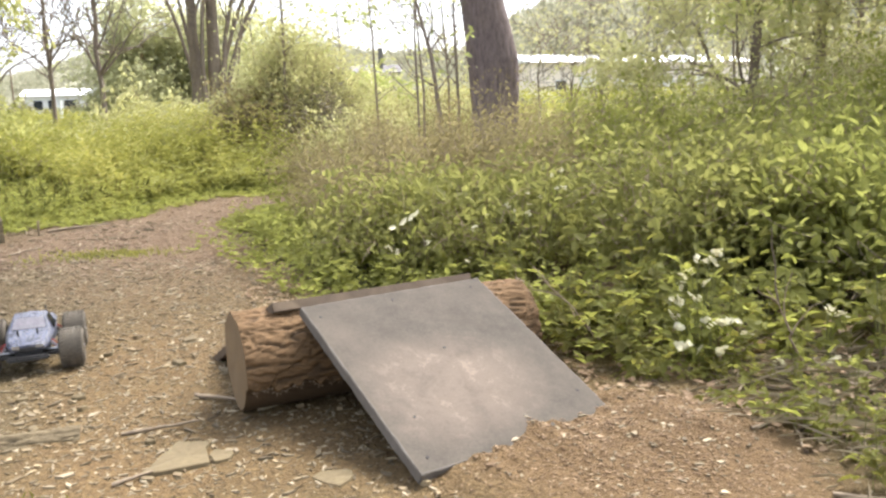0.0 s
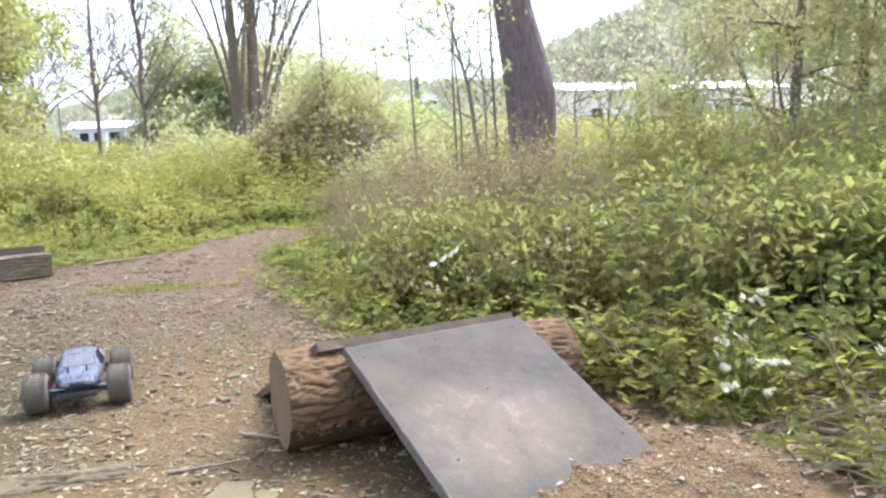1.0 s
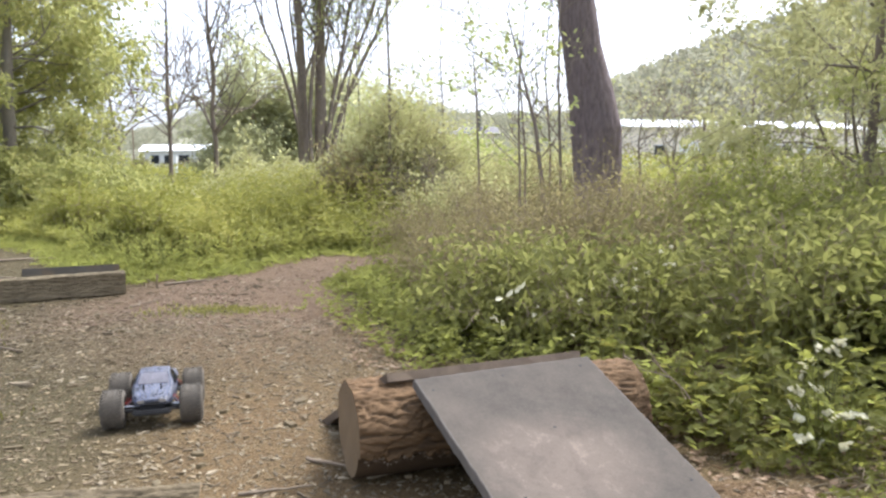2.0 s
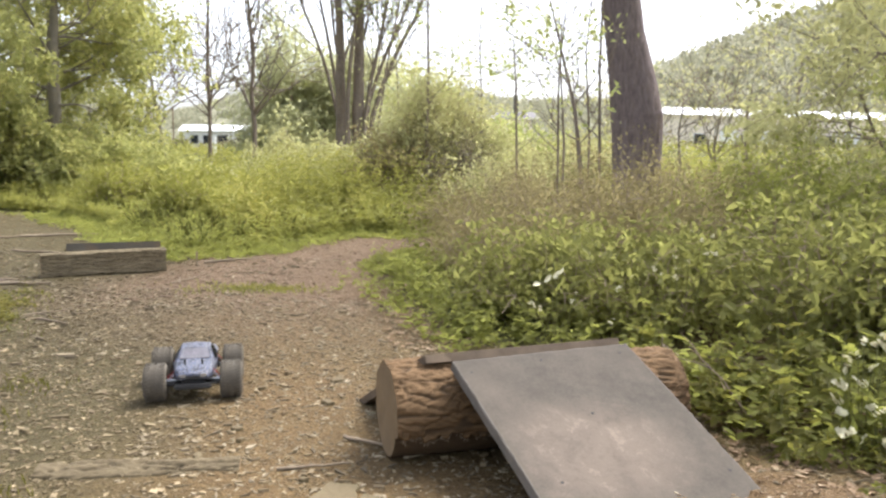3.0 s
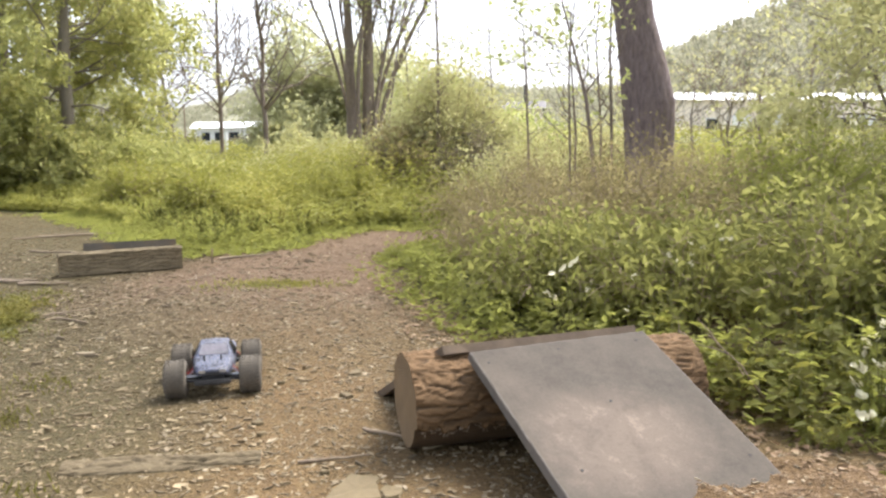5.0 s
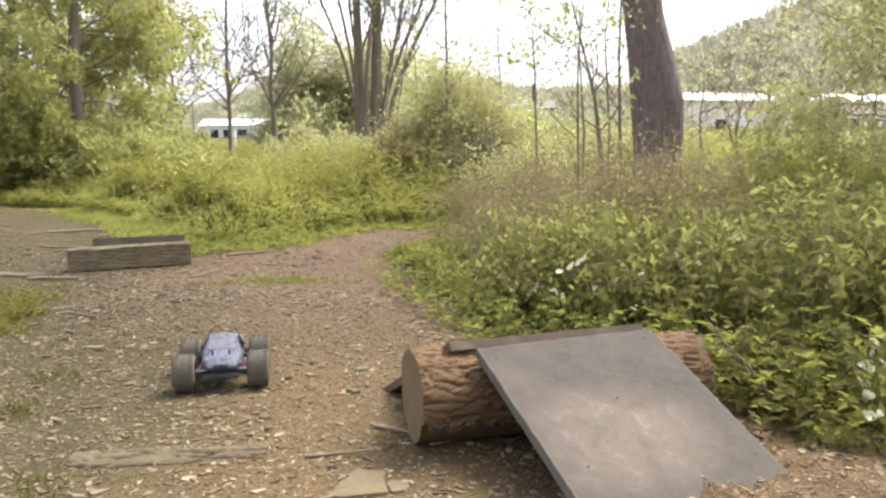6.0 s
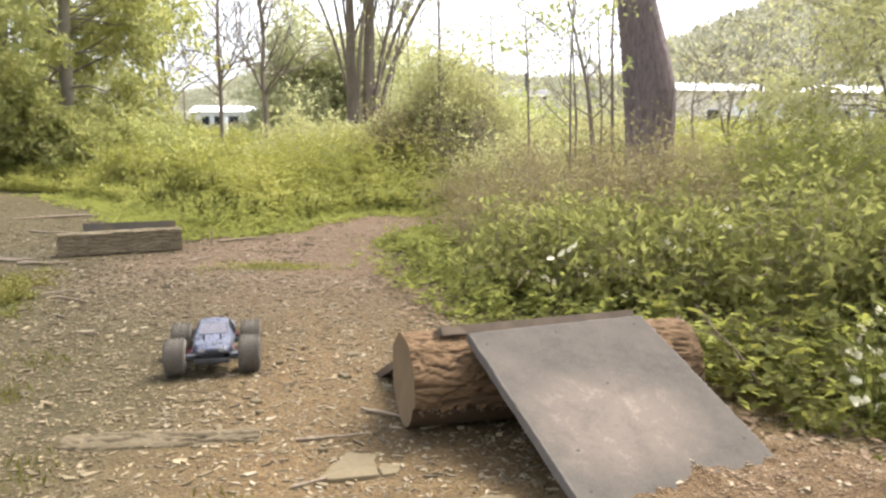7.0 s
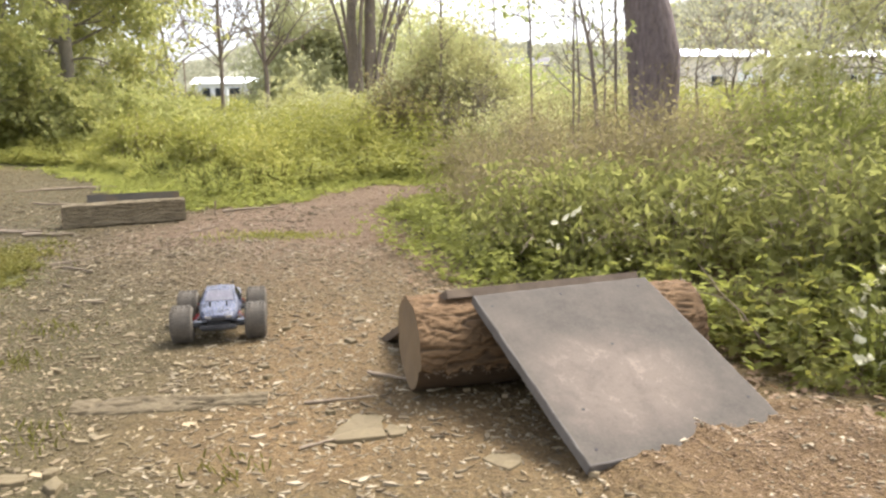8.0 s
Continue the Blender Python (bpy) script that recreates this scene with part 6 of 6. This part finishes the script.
def dead_leaves(name, X, Y, size, seed, label):
    r = np.random.default_rng(seed)
    n = len(X)
    a = r.uniform(0, 2 * np.pi, n)
    D = np.stack([np.cos(a), np.sin(a), r.normal(size=n) * 0.2], -1)
    N = r.normal(size=(n, 3)) * 0.3 + [0, 0, 1]
    L = size * r.uniform(0.6, 1.4, n)
    C = np.stack([X, Y, height(X, Y) + 0.006], -1)
    return tagged(part(name, leaf_mesh(name, C, D, N, L, L * 0.55, 2, 0.25, -0.1), DEADLEAF), label, "dead leaves", kind="stuff")


X, Y = scatter(rng, 6500, -1.9, 1.9, 1.9, 5.4, lambda x, y: np.abs(off_path(x, y) + 0.05) < 0.2)
dead_leaves("dead_leaves", X, Y, 0.03, 305, "brown dead leaves gathered under the shrubs' edge")


X, Y = scatter(rng, 6500, 0.5, 3.0, 1.9, 4.2, lambda x, y: (off_path(x, y) > 0.0) & (np.random.default_rng(21).uniform(0, 1, len(x)) < (1 - sm(1.5, 2.9, x)) * (1 - sm(3.2, 4.2, y))))
dead_leaves("leaf_litter", X, Y, 0.028, 316, "grey-brown dead leaves under the weeds beside the mound")


def straw(name, X, Y, size, seed, label):
    r = np.random.default_rng(seed)
    n = len(X)
    a = r.normal(0.2, 0.7, n)
    D = np.stack([np.cos(a), np.sin(a), r.normal(size=n) * 0.12 + 0.05], -1)
    N = r.normal(size=(n, 3)) * 0.3 + [0, 0, 1]
    L = size * r.uniform(0.5, 1.5, n)
    C = np.stack([X, Y, height(X, Y) + r.uniform(0.003, 0.03, n)], -1)
    return tagged(part(name, leaf_mesh(name, C, D, N, L, np.clip(L * 0.035, 0.0025, 0.005), 2, 0.3, 0.1), STRAW), label, "straw", kind="stuff")


X, Y = scatter(rng, 700, 0.5, 1.7, 1.5, 2.9, lambda x, y: (off_path(x, y) > -0.35) & (off_path(x, y) < 0.4))
straw("dry_straw", X, Y, 0.09, 306, "dry straw and thin dead stems at the clearing's edge")
r5 = np.random.default_rng(317)
X, Y = scatter(r5, 520, 0.6, 1.9, 1.95, 3.0, lambda x, y: (off_path(x, y) > -0.25) & (off_path(x, y) < 0.5))
straw("dry_stalks", X, Y, 0.15, 318, "long pale dry stalks fallen among the weeds")


def stick(p, q, r, seed, label="dry pale stick lying on the ground", group="loose sticks"):
    rg = np.random.default_rng(seed)
    P = np.array([np.array(p) + (np.array(q) - np.array(p)) * f for f in np.linspace(0, 1, 7)])
    P[1:-1, :2] += rg.normal(size=(5, 2)) * 0.06 * np.linalg.norm(np.array(q) - np.array(p)) * 0.25
    Z = height(P[:, 0], P[:, 1])
    P = np.stack([P[:, 0], P[:, 1], Z + r * 0.8 + np.linspace(0, 1, 7) * 0.01], -1)
    me = tubes_mesh("stick", [(P, np.linspace(r, r * 0.5, 7))], 6)
    return tagged(part("stick", me, STICK), label, "stick", group)


for k, (x0, y0, x1, y1, r) in enumerate(((0.62, 1.98, 0.80, 2.1, 0.005), (0.72, 1.9, 0.76, 2.12, 0.004), (0.9, 2.02, 1.14, 1.98, 0.007), (0.86, 2.12, 1.1, 2.2, 0.008), (0.95, 1.86, 1.15, 1.72, 0.007),
                                         (0.78, 2.3, 1.05, 2.24, 0.006), (1.0, 2.35, 1.25, 2.2, 0.009), (0.7, 1.72, 0.84, 1.66, 0.006), (-0.88, 2.42, -0.72, 2.33, 0.007), (-0.9, 1.86, -0.82, 1.905, 0.006),
                                         (-4.45, 5.05, -4.0, 5.0, 0.012), (-4.5, 4.9, -4.1, 5.05, 0.008), (-4.42, 5.0, -4.05, 4.93, 0.014), (-5.3, 6.6, -4.5, 6.35, 0.011), (-1.0, 2.16, -0.8, 2.2, 0.006), (-3.18, 6.11, -2.82, 6.37, 0.012), (-6.04, 7.69, -5.25, 7.95, 0.016), (-6.2, 7.5, -5.9, 7.75, 0.01), (-4.06, 4.88, -3.7, 4.93, 0.013), (-4.1, 4.95, -3.75, 4.85, 0.012), (-3.14, 3.9, -2.95, 4.05, 0.006), (-3.0, 3.84, -2.75, 3.73, 0.007), (-3.12, 3.97, -2.9, 3.85, 0.005), (-2.99, 5.22, -2.88, 5.45, 0.007), (-2.93, 5.24, -3.02, 5.4, 0.006), (1.1, 2.5, 1.5, 2.35, 0.012))):
    stick((x0, y0), (x1, y1), r, 400 + k)
peg = part("peg", cyl_bm(0.008, 0.13, 7, at=(0, 0, 0.05)), STICK, m=pose(-3.18, 5.98, hz(-3.18, 5.98), 4, 5, 0))
tagged(peg, "short wooden peg standing in the path", "peg")


def stone_slab(x, y, w, h, thick, rot, seed, label, corners=None):
    """A flat stone: an uneven outline, or the given corners round (x, y)."""
    rg = random.Random(seed)
    bm = bmesh.new()
    pts = []
    if corners:
        for (ax, ay), (bx, by) in zip(corners, corners[1:] + corners[:1]):
            for f in (0.0, 0.35, 0.7):
                j = 0.0 if f == 0 else 0.005
                pts.append((ax + (bx - ax) * f - x + rg.uniform(-j, j), ay + (by - ay) * f - y + rg.uniform(-j, j)))
    else:
        for k in range(9):
            a = 2 * math.pi * k / 9
            f = rg.uniform(0.6, 1.1)
            pts.append((math.cos(a) * w / 2 * f, math.sin(a) * h / 2 * f))
    n = len(pts)
    top = [bm.verts.new((px * 0.95, py * 0.95, thick + rg.uniform(-0.002, 0.002))) for px, py in pts]
    low = [bm.verts.new((px, py, -0.012)) for px, py in pts]
    c = bm.verts.new((0, 0, thick * 1.1))
    for k in range(n):
        kn = (k + 1) % n
        bm.faces.new((low[k], low[kn], top[kn], top[k]))
        bm.faces.new((top[k], top[kn], c))
    bmesh.ops.recalc_face_normals(bm, faces=bm.faces)
    bmesh.ops.bevel(bm, geom=[e for e in bm.edges if e.calc_face_angle(0) > 0.5], offset=0.002, segments=1, affect="EDGES")
    ob = part("stone", bm, STONE, m=pose(x, y, hz(x, y), 0, 0, rot))
    return tagged(ob, label, "stone", "flat stones")


stone_slab(-0.77, 1.99, 0, 0, 0.010, 0, 1, "flat pale broken stone set in the earth", [(-0.853, 1.893), (-0.785, 1.912), (-0.695, 1.952), (-0.722, 2.02), (-0.742, 2.095), (-0.775, 2.085), (-0.823, 2.1), (-0.84, 2.0)])
stone_slab(-0.685, 2.0, 0, 0, 0.007, 0, 2, "small flat pale stone in the earth", [(-0.69, 1.956), (-0.655, 1.972), (-0.652, 2.0), (-0.672, 2.03), (-0.714, 2.038), (-0.712, 1.99)])

for k, (x, y, w) in enumerate(((-1.49, 1.56, 0.1), (-1.42, 1.61, 0.06), (-1.37, 1.55, 0.08))):
    stone_slab(x, y, w, w * 0.6, 0.014, 20 + 50 * k, 60 + k, "small flat pale stone lying on the trodden earth")
stone_slab(-0.38, 1.86, 0.13, 0.10, 0.004, 10, 3, "flat dusty stone beside the ramp's foot")
for k, (x, y, s) in enumerate(((-1.257, 2.46, 0.05), (-1.43, 2.46, 0.05), (-1.2, 2.36, 0.04), (-1.26, 2.2, 0.06), (-1.04, 2.75, 0.07), (-0.9, 2.1, 0.035), (-1.35, 2.9, 0.04), (-1.1, 3.05, 0.09), (-1.9, 2.3, 0.05), (-1.6, 2.05, 0.06))):
    stone_slab(x, y, s, s * 0.55, 0.012, 37 * k, 20 + k, "small pale flat stone chip on the earth")


def dead_branch(x, y, seed):
    """A dead arching branch with a few twigs, caught in the weeds."""
    r = np.random.default_rng(seed)
    a = r.uniform(0, 6.28)
    P, d = wander(r, (0, 0, 0.0), (math.cos(a), math.sin(a), r.uniform(0.2, 0.7)), r.uniform(0.3, 0.6), 7, 0.12, -0.05)
    lines = [(P, np.linspace(0.005, 0.0015, 8))]
    for k in range(4):
        i = r.integers(2, 7)
        Q, _ = wander(r, P[i], r.normal(size=3) + d, r.uniform(0.08, 0.2), 4, 0.2, -0.02)
        lines.append((Q, np.linspace(0.003, 0.001, 5)))
    ob = part("dead_branch", tubes_mesh("dead_branch", lines, 5), STICK, m=pose(x, y, hz(x, y) + 0.01))
    return tagged(ob, "dead brown branch caught in the weeds", "branch", "dead branches")


for k, (x, y) in enumerate(((1.25, 2.6), (1.4, 2.85), (1.55, 2.7), (1.2, 2.95), (1.6, 3.1), (1.35, 2.4), (1.05, 2.3), (0.95, 2.45), (0.45, 2.75), (0.3, 3.1), (1.7, 2.45), (0.15, 3.35), (-0.2, 3.62), (-0.05, 3.3), (1.3, 3.05), (1.45, 2.55), (1.65, 2.85), (1.5, 3.3), (1.75, 3.15), (1.35, 3.25))):
    dead_branch(x, y, 600 + k)
stone_slab(1.33, 2.76, 0.12, 0.10, 0.06, 15, 41, "rounded tan stone among the weeds")


# ---------------------------------------------------------------- white flowers
def blossom_mesh(seed):
    rg = np.random.default_rng(seed)
    heads = rg.normal(size=(7, 3)) * 0.011
    C, D, N = [], [], []
    for h in heads:
        a0 = rg.uniform(0, 6.28)
        for k in range(5):
            a = a0 + k * 1.2566
            C.append(h)
            D.append((math.cos(a), math.sin(a) * 0.6 - 0.2, 0.35 + 0.6 * math.sin(a)))
            N.append((0, -0.8, 0.6))
    n = len(C)
    L = rg.uniform(0.010, 0.016, n)
    return leaf_mesh("blossom", np.array(C), np.array(D, float), np.array(N, float), L, L * 0.8, 2)


BLOSSOMS = [blossom_mesh(k) for k in range(5)]
PETAL_LONG = leaf_mesh("petal", np.zeros((1, 3)), np.array([[1.0, 0, 0.0]]), np.array([[0, -0.9, 0.5]]), np.array([0.046]), np.array([0.019]), 2)
PETAL_LONG.materials.append(PETAL)
for me in BLOSSOMS:
    me.materials.append(PETAL)


def flower_spray(x, y, spots, label, seed, long=False):
    """A stalked plant with white flower heads at given places."""
    rg = np.random.default_rng(seed)
    z0 = hz(x, y)
    t = thing("flowering_plant", pose(x, y, z0), label, "flower", "white flowers")
    lines = []
    for sx, sy, sz in spots:
        p = np.array([(sx - x) * 0.25, (sy - y) * 0.25, 0.0])
        q = np.array([sx - x, sy - y, sz - z0])
        f = np.linspace(0, 1, 5)[:, None]
        lines.append((p + (q - p) * f + np.array([0, 0, 0.02]) * np.sin(f * 3.14), np.linspace(0.003, 0.0015, 5)))
        if long:
            part("petal", PETAL_LONG, PETAL, t, m=pose(*q, rg.uniform(-40, 40), rg.uniform(-75, 10), rg.uniform(-50, 50)) @ Matrix.Scale(rg.uniform(1.0, 1.5), 4))
            continue
        part("blossom", BLOSSOMS[rg.integers(0, 5)], PETAL, t, m=pose(*q, rg.uniform(-30, 30), rg.uniform(-30, 30), rg.uniform(0, 360)) @ Matrix.Scale(rg.uniform(0.5, 0.95) * (1 if y < 3.2 else 0.7), 4))
    for ln in lines:
        part("stalk", tubes_mesh("stalk", [ln], 5), TWIG_GREEN, t)
    C = np.concatenate([l[0][1:4] for l in lines])
    n = len(C)
    part("foliage", leaf_mesh("foliage", C, rg.normal(size=(n, 3)) + [0, -0.3, 0.2], rg.normal(size=(n, 3)) * 0.3 + [0, 0, 1], rg.uniform(0.03, 0.055, n), rg.uniform(0.018, 0.03, n), 2), LEAF_WEED, t)


flower_spray(0.68, 2.60, [(0.72, 2.55, 0.37), (0.71, 2.55, 0.37), (0.69, 2.55, 0.35), (0.65, 2.55, 0.36), (0.60, 2.53, 0.30), (0.60, 2.53, 0.27), (0.63, 2.53, 0.32), (0.67, 2.53, 0.28), (0.59, 2.51, 0.23), (0.58, 2.51, 0.24), (0.64, 2.51, 0.24), (0.57, 2.49, 0.19), (0.58, 2.48, 0.16)], "leafy plant with many small white flowers beside the ramp", 1)
flower_spray(0.70, 2.52, [(0.67, 2.48, 0.17), (0.66, 2.48, 0.18), (0.70, 2.48, 0.17), (0.73, 2.48, 0.18), (0.77, 2.46, 0.14), (0.57, 2.43, 0.12), (0.59, 2.43, 0.12), (0.63, 2.43, 0.11), (0.68, 2.41, 0.10)], "low leafy plant with many small white flowers beside the ramp", 2)
flower_spray(1.06, 2.56, [(1.09, 2.58, 0.17), (1.07, 2.58, 0.18), (1.11, 2.58, 0.16), (0.86, 2.43, 0.06), (1.03, 2.46, 0.05), (1.03, 2.40, 0.01), (1.04, 2.40, 0.02)], "low plant with white flowers over dry litter", 3)
flower_spray(-0.28, 3.66, [(-0.262, 3.45, 0.396), (-0.284, 3.45, 0.376), (-0.323, 3.45, 0.360), (-0.368, 3.45, 0.345)], "shrub twig with long white flower petals", 4, True)
flower_spray(-0.25, 3.72, [(-0.187, 3.45, 0.320), (-0.205, 3.45, 0.282), (-0.372, 3.45, 0.268), (-0.337, 3.45, 0.246), (-0.044, 3.45, 0.200)], "shrub twig with scattered white flowers", 5)
flower_spray(0.3, 3.95, [(0.390, 3.72, 0.542), (0.347, 3.72, 0.521), (0.407, 3.72, 0.463), (0.372, 3.72, 0.467), (0.243, 3.72, 0.446), (0.298, 3.72, 0.429), (0.240, 3.72, 0.397), (0.244, 3.72, 0.356), (0.181, 3.72, 0.369), (0.153, 3.72, 0.395), (0.056, 3.72, 0.357), (-0.001, 3.72, 0.295)], "shrub twigs with scattered white flowers", 6)


# ---------------------------------------------------------------- buildings and posts far off
def window_part(parent, x, z, w, h, y):
    fr = part("window", box_bm(w + 0.16, 0.06, h + 0.16, 0.01, (x, y - 0.03, z)), WHITE_PAINT, parent, "white window frame")
    part("pane", box_bm(w, 0.02, h, 0.0, (x, y - 0.065, z)), GLASS_DARK, fr, "dark window pane")


def house(x, y, w, d, wall_h, roof_h, rot, wall, roof, wins, doors, label, eave=0.5):
    """A low gabled house, its long side to the front (-y), with windows and doors."""
    t = thing("house", pose(x, y, hz(x, y) - 0.1, 0, 0, rot), label, "house")
    part("wall", box_bm(w, d, wall_h, 0.02, (0, d / 2, wall_h / 2)), wall, t)
    bm = bmesh.new()
    e = eave
    a = [bm.verts.new(p) for p in ((-w / 2 - e, -e, wall_h - 0.1), (-w / 2 - e, d + e, wall_h - 0.1), (-w / 2 - e, d / 2, wall_h + roof_h))]
    b = [bm.verts.new(p) for p in ((w / 2 + e, -e, wall_h - 0.1), (w / 2 + e, d + e, wall_h - 0.1), (w / 2 + e, d / 2, wall_h + roof_h))]
    bm.faces.new(a)
    bm.faces.new(b[::-1])
    for i, j in ((0, 1), (1, 2), (2, 0)):
        bm.faces.new((a[i], b[i], b[j], a[j]))
    bmesh.ops.recalc_face_normals(bm, faces=bm.faces)
    part("roof", bm, roof, t)
    for wx, wz, ww, wh in wins:
        window_part(t, wx, wz, ww, wh, 0)
    for wx, ww, wh in doors:
        part("door", box_bm(ww, 0.08, wh, 0.01, (wx, -0.04, wh / 2)), WHITE_PAINT if ww > 1.2 else ROOF_GREY, t, "white loading door" if ww > 1.2 else "grey door")
    return t


house(-42.6, 90, 8.5, 6, 3.5, 0.7, 18, WHITE_PAINT, ROOF_WHITE, [(-3, 2.4, 0.9, 1.0), (-1.6, 2.4, 0.8, 1.0), (0.2, 2.4, 1.2, 1.0), (3.2, 2.4, 0.9, 1.0)], [(1.8, 1.0, 2.05)], "small white house with pale roof across the field")
house(23.7, 100, 35, 8, 4.75, 0.95, 30, TAN_WALL, ROOF_WHITE, [(-13.5 + 6.2 * k, 2.0, 1.4, 1.2) for k in range(5)], [(-9.5, 2.6, 3.0), (-4.2, 2.2, 3.0), (2.5, 2.6, 3.0), (8.5, 2.6, 3.0)], "long low tan building with white metal roof")
far_house = house(-10.4, 93, 8, 6, 4.5, 0.9, 5, TAN_WALL, ROOF_GREY, [(-2.6, 3.4, 1.2, 1.0), (-0.6, 3.4, 1.2, 1.0), (1.9, 3.4, 1.2, 1.0), (-2.6, 1.4, 1.2, 1.0), (1.9, 1.4, 1.2, 1.0)], [(0, 1.0, 2.05)], "small tan house with dark roof and chimney beyond the brush")
part("chimney", box_bm(0.55, 0.55, 2.6, 0.03, (2.2, 1.2, 5.9)), ROOF_GREY, far_house, "dark chimney")


def post(x, y, h, r, label, mat=WHITE_PAINT):
    ob = part("post", cyl_bm(r, h + 0.3, 10, at=(0, 0, h / 2 - 0.15)), mat, m=pose(x, y, hz(x, y)))
    return tagged(ob, label, "post", "posts")


post(-21.8, 45.1, 1.1, 0.1, "white wooden post at the field's edge")
post(-16.6, 43, 2.0, 0.07, "white wooden post at the field's edge")
post(-40.4, 74.8, 5.4, 0.08, "tall pale pole beside the white house", STICK)
